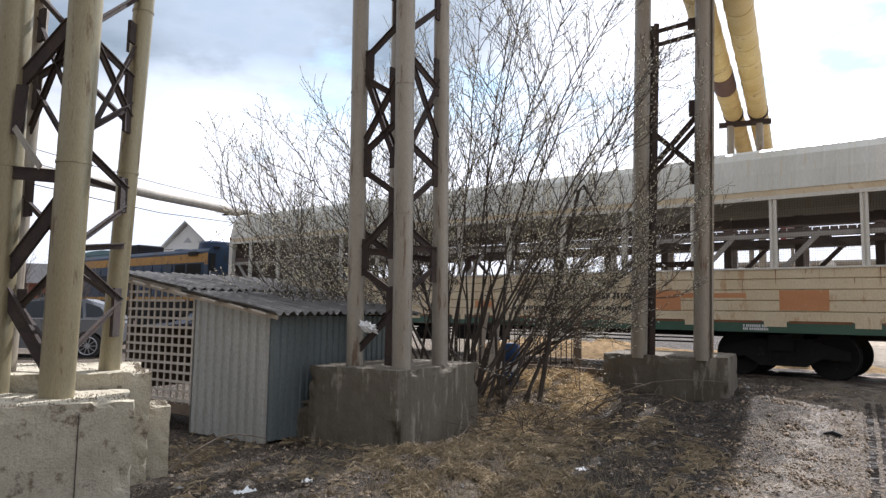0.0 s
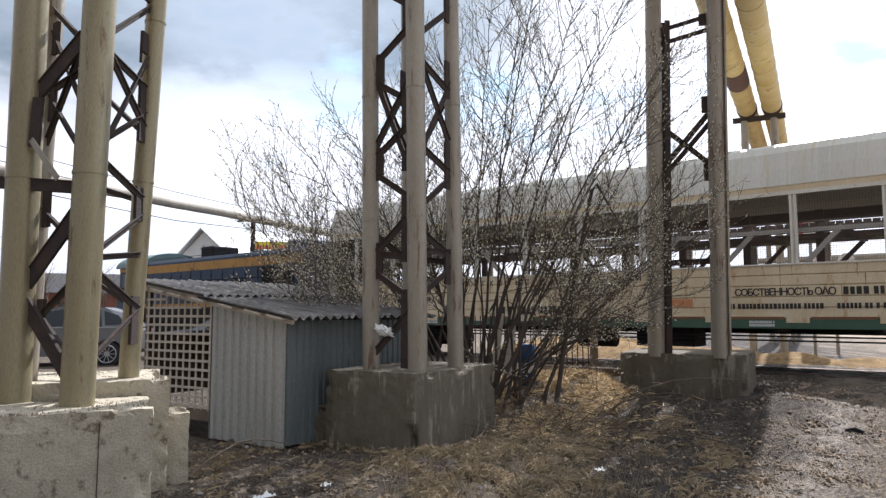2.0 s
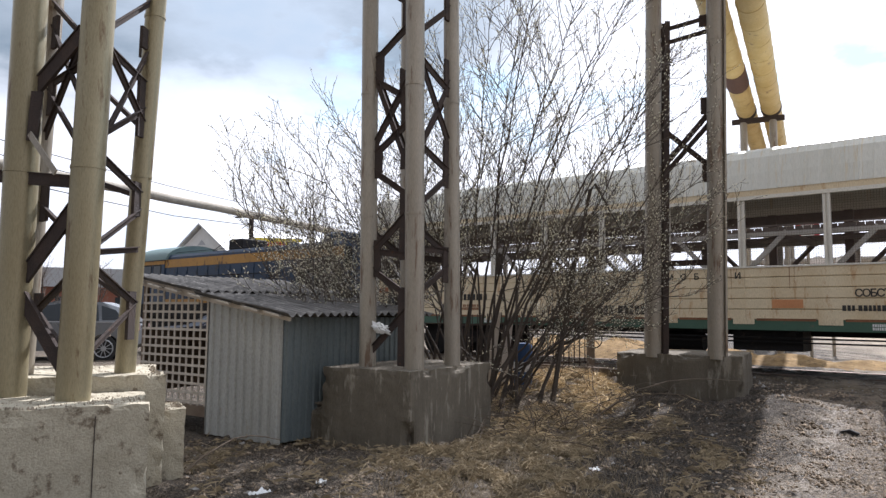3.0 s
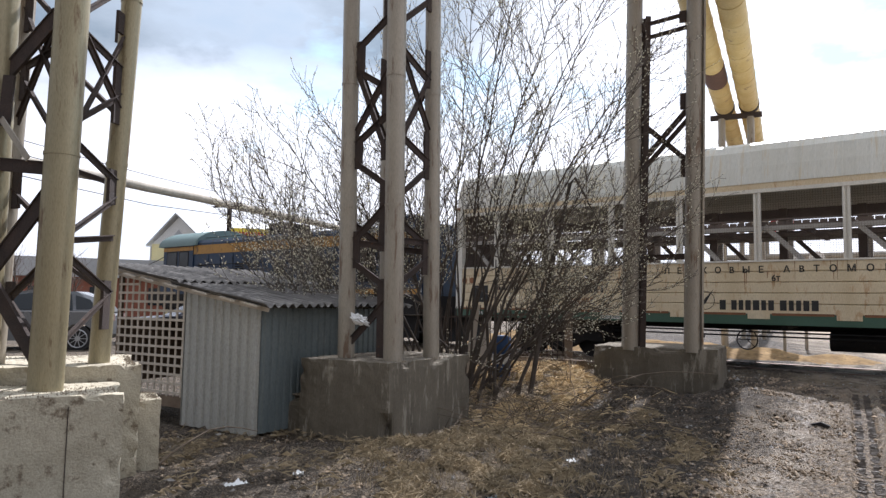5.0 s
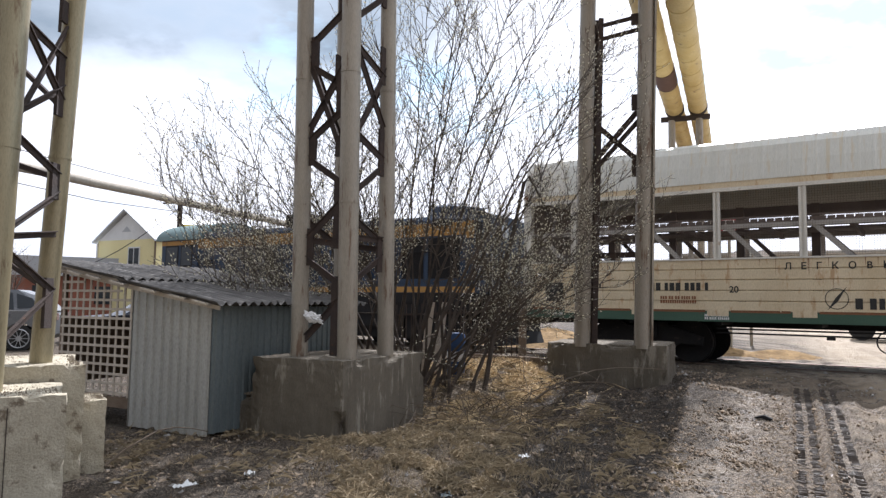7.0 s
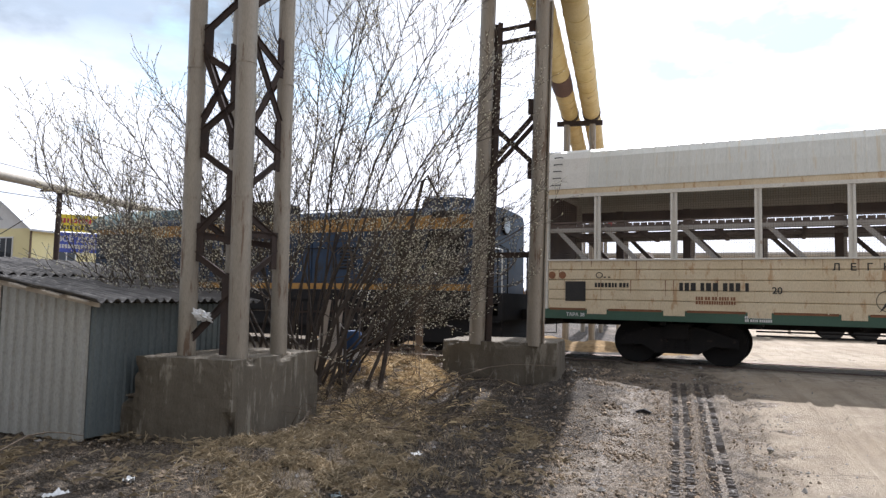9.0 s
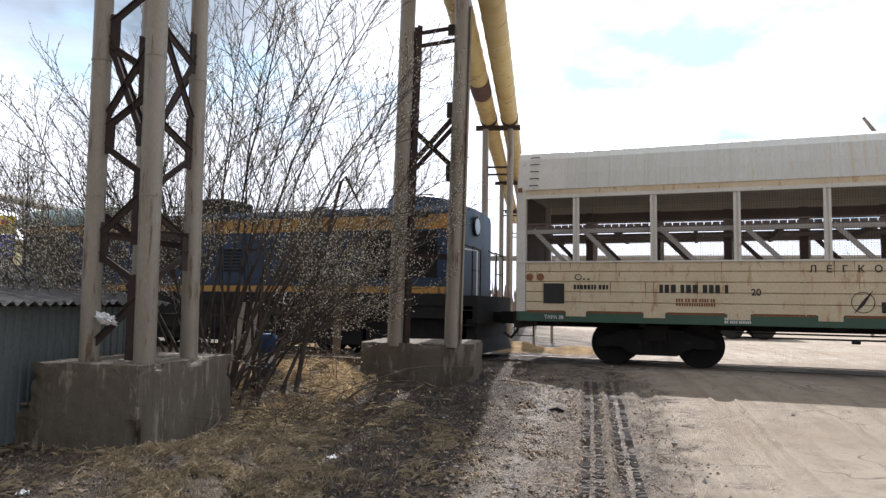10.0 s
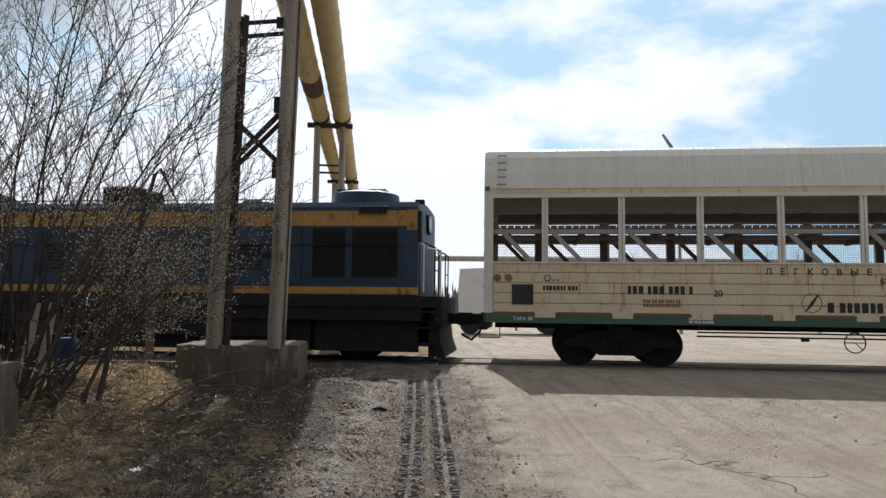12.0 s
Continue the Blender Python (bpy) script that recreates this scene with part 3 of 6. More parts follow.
# ---- trestles ----
def plinth(parent, corner, az, w, length, z0, z1, seed, label="", mat=None):
    """A poured block: corner nearest the eye, w to its left, length along az; edges crumbled by noise."""
    a = radians(az)
    u, v = Vector((-math.cos(a), math.sin(a))), Vector((math.sin(a), math.cos(a)))
    nu, nv, nw = int(w / 0.042), int(length / 0.042), int((z1 - z0) / 0.042)
    m = Mesh()
    idx = {}
    def vert(i, j, k):
        if (i, j, k) not in idx:
            fu, fv, fw = i / nu, j / nv, k / nw
            near = sorted((min(fu, 1 - fu) * w, min(fv, 1 - fv) * length, (1 - fw) * (z1 - z0)))[1]
            p = Vector((*(Vector(corner) + u * (w * fu) + v * (length * fv)), z0 + (z1 - z0) * fw))
            q = noise.noise_vector(p * 2.3 + Vector((seed, 0, 0))) * 0.007 + noise.noise_vector(p * 9 + Vector((0, seed, 0))) * 0.006
            if near < 0.11:
                e = 0.004 + max(0.0, noise.noise(p * 11 + Vector((0, 0, seed)))) * 0.035 + max(0.0, noise.noise(p * 3.4 + Vector((seed, 0, seed))) - 0.18) * 0.28
                e *= 1 - near / 0.11
                c = Vector((*(Vector(corner) + u * (w / 2) + v * (length / 2)), (z0 + z1) / 2))
                d = (c - p).normalized()
                q += Vector((d.x, d.y, min(0, d.z))) * e
            idx[(i, j, k)] = len(m.v)
            m.v.append(tuple(p + q))
        return idx[(i, j, k)]
    for i in range(nu):
        for j in range(nv):
            m.f.append((vert(i, j, nw), vert(i + 1, j, nw), vert(i + 1, j + 1, nw), vert(i, j + 1, nw)))
    for k in range(nw):
        for i in range(nu):
            for j in (0, nv):
                m.f.append((vert(i, j, k), vert(i + 1, j, k), vert(i + 1, j, k + 1), vert(i, j, k + 1)))
        for j in range(nv):
            for i in (0, nu):
                m.f.append((vert(i, j, k), vert(i, j + 1, k), vert(i, j + 1, k + 1), vert(i, j, k + 1)))
    # crumbs of broken concrete and soil on the top
    rnd, crumb = random.Random(seed), Mesh()
    for c in range(1500):
        fu, fv = rnd.uniform(0.03, 0.97), rnd.uniform(0.03, 0.97)
        p = Vector(corner) + u * (w * fu) + v * (length * fv)
        r = rnd.uniform(0.004, 0.012) if rnd.random() < 0.95 else rnd.uniform(0.010, 0.016)
        k = len(crumb.v)
        crumb.v += [(p.x + r * rnd.uniform(0.6, 1.3) * math.cos(b), p.y + r * rnd.uniform(0.6, 1.3) * math.sin(b), z1 - 0.015) for b in (0.3, 1.9, 3.4, 4.9)] + [(p.x, p.y, z1 + r * rnd.uniform(0.4, 1.0))]
        crumb.f += [(k + b, k + (b + 1) % 4, k + 4) for b in range(4)]
    crumb.put("rubble", M_CRUMB, parent, "loose crumbs of concrete")["kind"] = "stuff"
    return m.put("plinth", mat or M_CONC, parent, label)

def column(parent, x, y, z0, z1, r, lean=(0, 0), mat=None):
    m = Mesh()
    tx, ty = x + lean[0], y + lean[1]
    m.tube((x, y, z0 - 0.04), (tx, ty, z1), r, r, 28)
    for f in (0.28, 0.52, 0.78):
        p = Vector((x, y, z0)).lerp(Vector((tx, ty, z1)), f)
        m.tube(p - Vector((0, 0, 0.012)), p + Vector((0, 0, 0.012)), r + 0.006, r + 0.006, 28)
    c = m.put("column", mat or M_STEEL, parent, smooth=True)
    return c

def brace(parent, a, b, za, zb, w=0.07, r=0.12, t=0.02):
    """An angle iron between two columns; a and b are their feet."""
    a, b = Vector((a[0], a[1], za)), Vector((b[0], b[1], zb))
    d = (b - a).normalized()
    a, b = a + d * r * 0.8, b - d * r * 0.8
    side = Vector((d.x, d.y, 0)).normalized().cross(Vector((0, 0, 1)))
    m = Mesh().bar(a, b, t, w, side.cross(d))
    off = side * 0.014 + side.cross(d) * w / 2
    m.bar(a + off, b + off, 0.028, 0.010, side.cross(d))
    m.put("brace", M_RUSTY, parent)

def gusset(parent, a, b, z, h=0.26, r=0.12, w=0.12):
    a3, b3 = Vector((a[0], a[1], z)), Vector((b[0], b[1], z))
    d = (b3 - a3).normalized()
    p = a3 + d * (r + w / 2 - 0.02)
    Mesh().bar(p - Vector((0, 0, h / 2)), p + Vector((0, 0, h / 2)), w, 0.03, d.cross(Vector((0, 0, 1)))).put("gusset", M_RUSTY, parent)

def braced_face(parent, a, b, rows, plates, r=0.12, w=0.07):
    for za, zb in rows:
        brace(parent, a, b, za, zb, w, r)
    for end, z, h in plates:
        gusset(parent, a if end == 0 else b, b if end == 0 else a, z, h, r)

FACE_LEFT = [(4.76, 5.27), (4.62, 4.18), (4.80, 3.15), (3.57, 4.66), (3.52, 4.01), (3.44, 2.97), (2.27, 2.89), (2.37, 2.28), (2.18, 1.75), (1.03, 1.70), (5.9, 5.4), (5.9, 6.6), (6.8, 6.1)]
FACE_RIGHT = [(5.06, 5.76), (4.81, 4.50), (4.87, 3.71), (3.46, 4.78), (3.71, 3.42), (2.86, 3.44), (2.65, 2.32), (2.37, 2.41), (1.78, 2.23), (6.0, 5.8), (6.9, 6.2)]
# end (0: outer column, 1: near column), middle height, length
PLATES_LEFT = [(0, 4.73, 0.42), (0, 3.50, 0.42), (0, 2.27, 0.46), (1, 4.23, 0.66), (1, 3.50, 0.26), (1, 2.66, 0.84), (1, 1.43, 0.95), (1, 5.4, 0.5)]
PLATES_RIGHT = [(1, 4.71, 0.50), (1, 3.55, 0.62), (1, 2.22, 0.46), (1, 5.7, 0.4)]

def trestle_middle():
    t = thing("pipe_trestle", "lattice pipe support of silver painted tubes on a stained concrete block", "trestle", group="pipe trestles")
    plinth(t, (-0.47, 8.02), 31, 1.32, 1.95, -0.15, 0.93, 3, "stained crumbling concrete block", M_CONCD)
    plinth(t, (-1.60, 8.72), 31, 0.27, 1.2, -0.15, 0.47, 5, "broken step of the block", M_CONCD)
    m1, m2, m3 = (-0.45, 8.40), (-1.056, 8.78), (0.0, 9.16)
    m4 = (m2[0] + m3[0] - m1[0], m2[1] + m3[1] - m1[1])
    lean = (-0.075, 0)
    for c, r in ((m1, 0.118), (m2, 0.105), (m3, 0.105), (m4, 0.105)):
        column(t, *c, 0.93, 7.6, r, lean)
    def moved(c):
        return (c[0] - 0.03, c[1])
    braced_face(t, moved(m2), moved(m1), FACE_LEFT, PLATES_LEFT, 0.11, 0.075)
    braced_face(t, moved(m1), moved(m3), FACE_RIGHT, PLATES_RIGHT, 0.11, 0.075)
    braced_face(t, moved(m2), moved(m4), FACE_RIGHT[2:9:4], PLATES_RIGHT[:1])
    braced_face(t, moved(m4), moved(m3), FACE_LEFT[3:9:4], PLATES_LEFT[:1])
    Mesh().box(-1.2, 0.2, 8.2, 9.7, 7.6, 7.8).put("cap_beam", M_RUSTY, t)

def trestle_left():
    t = thing("pipe_trestle", "lattice pipe support of ochre stained tubes on broken concrete blocks", "trestle", group="pipe trestles")
    plinth(t, (-2.34, 5.47), -27, 1.75, 0.94, -0.2, 0.88, 8, "pale cracked concrete block")
    a = radians(-27)
    Mesh().box(-0.003, 0.003, -0.006, 0.02, 0.12, 0.80).put("joint", M_RUSTY, t, "dark crack", at=pose(-2.34 - 0.38 * math.cos(a), 5.47 + 0.38 * math.sin(a), 0, 0, 0, 27))
    plinth(t, (-2.60, 6.40), -27, 1.40, 1.40, -0.15, 1.02, 14, "rough broken concrete block")
    plinth(t, (-2.56, 6.80), -27, 0.5, 0.6, -0.1, 0.66, 17, "broken low footing")
    l1, l3, l2, l4 = (-3.032, 5.62), (-3.668, 5.80), (-3.047, 6.52), (-3.827, 6.20)
    l5 = (l4[0] + l2[0] - l1[0], l4[1] + l2[1] - l1[1])
    for c, r, z, lean, mat in ((l1, 0.130, 0.88, 0.067, M_OCHRE), (l3, 0.134, 0.88, -0.054, M_OCHRE), (l2, 0.092, 1.02, 0.238, M_OCHRE), (l4, 0.10, 0.90, 0.138, M_STEEL), (l5, 0.092, 1.02, 0.138, M_STEEL)):
        column(t, *c, z, 7.6, r, (lean, 0.0), mat)
    def at(c, k):
        return (c[0] + k, c[1])
    rows = [(3.89, 4.61), (3.88, 3.73), (3.98, 3.29), (2.80, 4.15), (2.99, 3.54), (2.94, 2.66), (2.06, 2.56), (2.06, 2.17), (2.0, 1.62), (1.17, 1.68), (5.3, 4.9), (5.4, 6.3)]
    plates = [(1, 4.18, 0.20), (1, 3.50, 0.56), (1, 2.63, 0.32), (1, 1.55, 0.44), (0, 3.6, 0.16), (1, 4.75, 0.3)]
    braced_face(t, at(l1, 0.03), at(l2, 0.10), rows, plates, 0.095, 0.05)
    rows2 = [(4.47, 3.76), (4.28, 3.12), (3.06, 4.21), (3.65, 2.80), (1.66, 1.11), (1.52, 1.97), (2.57, 2.08), (3.62, 3.70), (5.0, 5.5)]
    plates2 = [(0, 4.12, 0.30), (0, 3.50, 0.30), (0, 2.55, 0.34), (0, 1.58, 0.32), (1, 3.95, 0.5), (1, 2.2, 0.5)]
    braced_face(t, at(l4, 0.06), at(l1, 0.03), rows2, plates2, 0.10, 0.05)
    braced_face(t, at(l5, 0.06), at(l2, 0.10), rows[2:9:3], plates[:1], 0.09, 0.05)
    for za, zb in ((3.40, 4.03), (1.76, 2.54), (1.80, 0.98), (4.6, 5.2)):
        brace(t, l3, l1, za, zb, 0.12, 0.15, 0.03)
    Mesh().bar((-3.50, 5.66, 3.42), (-3.52, 5.66, 3.0), 0.09, 0.03, (0, 1, 0)).put("gusset", M_RUSTY, t)
    brace(t, (-4.6, 5.98), (-2.85, 5.58), 2.80, 2.62, 0.10, 0.1, 0.04)
    Mesh().bar((-3.508, 5.60, 3.045), (-3.19, 5.46, 2.69), 0.012, 0.05).put("strap", M_STEEL, t, "bent flat steel strap")
    Mesh().box(-4.0, -2.8, 5.5, 6.9, 7.6, 7.8).put("cap_beam", M_RUSTY, t)

def trestle_right():
    t = thing("pipe_trestle", "two-legged pipe support of silver tubes on a concrete block", "trestle", group="pipe trestles")
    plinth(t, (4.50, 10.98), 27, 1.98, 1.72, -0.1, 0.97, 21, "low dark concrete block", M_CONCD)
    r2, r1 = (4.20, 11.25), (3.31, 11.70)
    lean = (0.13, 0.0)
    column(t, *r1, 0.95, 7.6, 0.135, lean)
    column(t, *r2, 0.95, 7.6, 0.14, lean)
    ch = Mesh()
    for w in (-0.05, 0.05):
        ch.bar((r1[0] + 0.17 - w * 0.2, r1[1] - 0.08 + w, 0.95), (r1[0] + 0.30 - w * 0.2, r1[1] - 0.08 + w, 6.6), 0.02, 0.09, (1, 0, 0))
    ch.put("channel", M_RUSTY, t)
    Mesh().bar((r2[0] + 0.10, r2[1] - 0.13, 0.95), (r2[0] + 0.22, r2[1] - 0.13, 6.9), 0.05, 0.03, (1, 0, 0)).put("flat_strip", M_STEEL, t)
    s1, s2 = (3.38, 11.70), (4.28, 11.25)
    for za, zb, w in ((6.42, 6.55, 0.06), (6.18, 6.32, 0.06), (4.88, 3.92, 0.08), (3.9, 5.03, 0.08), (3.75, 4.85, 0.07), (2.44, 2.46, 0.09)):
        brace(t, s1, s2, za, zb, w, 0.13)
    for end, z, h in ((0, 4.88, 0.26), (0, 3.85, 0.26), (1, 5.05, 0.28), (1, 3.92, 0.28), (0, 6.4, 0.14), (1, 6.5, 0.2)):
        gusset(t, s1 if end == 0 else s2, s2 if end == 0 else s1, z, h, 0.13)
    Mesh().bar((3.1, 11.93, 7.66), (5.2, 10.87, 7.66), 0.14, 0.14).put("cross_beam", M_RUSTY, t)

def far_trestle(x, y, zb):
    t = thing("pipe_trestle", "slim far pipe support of two grey tubes with rusty cross beam", "trestle", group="pipe trestles")
    cx, cy = 0.891, -0.454
    for k in (-0.42, 0.42):
        column(t, x + cx * k, y + cy * k, 0.34, zb - 0.05, 0.11)
    for z in (zb - 1.35, zb - 1.6):
        Mesh().bar((x - cx * 0.45, y - cy * 0.45, z), (x + cx * 0.45, y + cy * 0.45, z), 0.06, 0.06).put("cross_bar", M_RUSTY, t)
    Mesh().bar((x - cx * 0.75, y - cy * 0.75, zb), (x + cx * 0.75, y + cy * 0.75, zb), 0.14, 0.15).put("cross_beam", M_RUSTY, t)

trestle_left()
trestle_middle()
trestle_right()
far_trestle(9.42, 21.38, 7.66)
far_trestle(14.25, 30.9, 7.66)
far_trestle(19.0, 40.3, 7.66)

def overhead_pipes():
    d = Vector((0.452, 0.892, 0)).normalized()
    for base, wrap in ((Vector((5.09, 13.57, 8.02)), True), (Vector((5.70, 13.20, 8.02)), False)):
        t = thing("overhead_pipe", "insulated pipe in peeling yellow paint with sheet seams", "pipe", group="overhead pipes")
        a = base - d * 7
        pts = [a + d * (44 * i / 88) for i in range(89)]
        rr = [0.285 + 0.007 * noise.noise((i * 0.9, base.x, 0)) for i in range(89)]
        Mesh().path(pts, rr, 28).put("pipe_shell", M_PIPE, t, smooth=True)
        k = 0.3
        while k < 43:
            p = a + d * k
            Mesh().tube(p, p + d * 0.035, 0.2945, 0.2945, 28).put("seam_band", M_PIPE, t)
            k += 1.05
        if wrap:
            p = base + d * 4.75
            Mesh().tube(p, p + d * 1.35, 0.299, 0.299, 28).put("patch_wrap", M_BAND, t, "dark brown tar wrap")
        for k in (8.95, 19.6, 30.2):
            p = base + d * k
            Mesh().tube(p - d * 0.12, p + d * 0.12, 0.303, 0.303, 28).put("clamp", M_RUSTY, t)
overhead_pipes()

# ---- shed ----
def build_shed():
    base = pose(-2.03, 8.40, 0.0, 0, 0, 147.3)
    # local: x runs along the front from the near corner, y runs into the shed
    t = thing("shed", "low lean-to shed of corrugated sheets with a wooden lattice front", "shed", base)
    W, D = 2.9, 2.6
    def top(x):
        return 1.55 + 0.155 * x
    def ribbed(x0, x1, y, z0, zf, pitch, depth):
        m = Mesh()
        n = int((x1 - x0) / pitch)
        cols = []
        for i in range(n + 1):
            x = x0 + (x1 - x0) * i / n
            for dx, o in ((0, 0), (0.3, 0), (0.42, depth), (0.88, depth)):
                cols.append((min(x1, x + dx * pitch), o))
        k = len(m.v)
        for x, o in cols:
            m.v += [(x, y + o, z0 + 0.015 * noise.noise((x * 5, 0, 0))), (x, y + o, zf(x)), (x, y + o + 0.008, zf(x)), (x, y + o + 0.008, z0)]
        for i in range(len(cols) - 1):
            a = k + 4 * i
            m.f += [(a, a + 4, a + 5, a + 1), (a + 3, a + 2, a + 6, a + 7), (a + 1, a + 5, a + 6, a + 2), (a, a + 3, a + 7, a + 4)]
        return m
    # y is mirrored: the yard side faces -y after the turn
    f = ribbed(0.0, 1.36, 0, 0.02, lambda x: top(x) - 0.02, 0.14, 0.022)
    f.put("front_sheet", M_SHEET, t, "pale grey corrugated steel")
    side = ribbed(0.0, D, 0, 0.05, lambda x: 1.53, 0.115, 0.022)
    side.put("side_sheet", M_SHEETB, t, "blue-grey corrugated steel, darkened in colour for shade", at=pose(0, 0, 0, 0, 0, -90) @ Matrix.Diagonal((1, -1, 1, 1)))
    Mesh().box(0, 1.36, -D - 0.02, -D, 0, 1.55).put("back_wall", M_WOOD, t)
    Mesh().box(1.38, W, -D - 0.02, -D, 0, 1.42).put("back_wall", M_WOOD, t)
    Mesh().box(1.36, 1.38, -D, -0.09, 0, top(1.5) - 0.03).put("partition", M_WOOD, t)
    for yy in (-D + 0.1, -D / 2):
        Mesh().box(W - 0.10, W - 0.02, yy - 0.04, yy + 0.04, 0, top(W) - 0.03).put("post", M_WOOD, t)
    Mesh().box(W - 0.03, W, -D, -0.10, 0.45, 1.32).put("end_board", M_WOOD, t, "dark weathered boarding")
    # lattice: thin laths both ways
    for i in range(11):
        x = 1.42 + i * 0.137
        Mesh().box(x - 0.017, x + 0.017, -0.012, 0.0, 0.35, top(x) - 0.05).put("lath", M_LATT, t)
    for k in range(13):
        z = 0.40 + k * 0.118
        if z < top(1.6) - 0.06 or k < 13:
            x0 = 1.38 if z < top(1.38) - 0.08 else 1.38 + (z - top(1.38) + 0.1) / 0.155
            if x0 < 2.7:
                Mesh().box(x0, W - 0.08, 0.0, 0.011, z - 0.016, z + 0.016).put("lath", M_LATT, t)
    for x in (1.39, W - 0.06):
        Mesh().box(x - 0.03, x + 0.03, -0.07, -0.013, 0, top(x) - 0.05).put("post", M_WOOD, t)
    Mesh().box(1.38, W, -0.05, 0.0, 0.22, 0.36).put("kick_board", M_WOOD, t)
    # roof of wavy sheets in two courses, each sheet its own
    def wavy(x0, x1, y0, y1, lift, seed):
        m = Mesh()
        n, rows = 64, 8
        rnd = random.Random(seed)
        ph = rnd.random() * 0.4
        for j in range(rows + 1):
            for i in range(n + 1):
                y = y0 + (y1 - y0) * i / n
                x = x0 + (x1 - x0) * j / rows
                if j in (0, rows):
                    x += 0.025 * noise.noise((y * 9, seed, j))
                m.v.append((x, -y, top(x) + 0.05 + lift + 0.024 * math.cos(2 * math.pi * (y + ph * 0.02) / 0.15) + 0.012 * noise.noise((x * 2, y * 2, seed))))
        k = len(m.v)
        m.v += [(x, y, z - 0.009) for x, y, z in m.v]
        for j in range(rows):
            for i in range(n):
                a = j * (n + 1) + i
                q = (a, a + 1, a + n + 2, a + n + 1)
                m.f += [q, tuple(k + v for v in reversed(q))]
        for i in range(n):
            m.f.append((i, k + i, k + i + 1, i + 1))
            a = rows * (n + 1) + i
            m.f.append((a, a + 1, k + a + 1, k + a))
        for j in range(rows):
            a = j * (n + 1)
            m.f.append((a, a + n + 1, k + a + n + 1, k + a))
            a += n
            m.f.append((a, k + a, k + a + n + 1, a + n + 1))
        return m
    for j in range(3):
        for i, (xa, xb, lift) in enumerate(((-0.22, 1.55, 0.0), (1.42, 3.12, 0.035))):
            y0 = -0.16 + j * 1.0
            wavy(xa + 0.03 * (j % 2), xb, y0, y0 + 1.03, lift + 0.008 * j, 10 * j + i).put("slate_sheet", M_SLATE, t, smooth=True)
    Mesh().bar((-0.15, 0.03, top(-0.15)), (3.05, 0.03, top(3.05)), 0.025, 0.09).put("fascia", M_LATT, t)
    for i in range(7):
        x = -0.1 + i * 0.47 + 0.08 * math.sin(i * 5)
        Mesh().bar((x, 0.13, top(x) + 0.012), (x + 0.26, 0.14, top(x + 0.26) + 0.02), 0.09, 0.018).put("edge_scrap", M_LATT, t)
build_shed()

# ---- train ----
L = 22.65                      # wagon body length
POST0, BAY = 1.348, 1.663      # first side post, post spacing
YS = 1.5                       # half width

def wheelset(parent, x, r=0.475):
    w = Mesh()
    for y in (-0.80, 0.80):
        s = -1 if y < 0 else 1
        w.tube((x, y - 0.065, r), (x, y + 0.065, r), r, r, 30)
        w.tube((x, y - s * 0.1, r), (x, y - s * 0.065, r), r + 0.028, r + 0.02, 30)
        w.tube((x, y + s * 0.06, r), (x, y + s * 0.10, r), 0.14, 0.12, 16)
    w.tube((x, -0.8, r), (x, 0.8, r), 0.085, 0.085, 12)
    return w.put("wheelset", M_BLACK, parent, "sooty steel wheels on an axle", smooth=True)

def bogie(parent, x, base=1.85):
    for k in (-base / 2, base / 2):
        wheelset(parent, x + k)
    for y in (-1.02, 1.02):
        o = [(-1.25, 0.40), (-1.25, 0.58), (-0.55, 0.80), (0.55, 0.80), (1.25, 0.58), (1.25, 0.40), (0.75, 0.42), (0.45, 0.24), (-0.45, 0.24), (-0.75, 0.42)]
        Mesh().slab([(x + a, z) for a, z in o], y - 0.06, y + 0.06).put("side_frame", M_BLACK, parent)
        sp = Mesh()
        for k in (-0.22, 0, 0.22):
            for i in range(6):
                sp.tube((x + k, y, 0.33 + i * 0.05), (x + k, y, 0.355 + i * 0.05), 0.085, 0.085, 10)
        sp.put("spring_nest", M_BLACK, parent)
    Mesh().box(x - 0.25, x + 0.25, -1.15, 1.15, 0.56, 0.88).put("bolster", M_BLACK, parent)

def mark_bars(parent, x0, x1, z0, z1, y, mat, label, rows=1, seed=1, gap=0.25):
    """Lettering that is not spelled out: plain bars of its size."""
    rnd = random.Random(seed)
    h = (z1 - z0) / (rows + gap * (rows - 1))
    for r in range(rows):
        zb = z1 - h - r * h * (1 + gap)
        x = x0
        while x < x1 - 0.3 * h:
            w = min(x1 - x, h * rnd.choice((0.44, 0.52, 0.60)))
            Mesh().box(x, x + w, y - 0.004, y, zb, zb + h).put("lettering_bar", mat, parent, label)
            x += w + 0.2 * h + (0.35 * h if rnd.random() < 0.1 else 0)

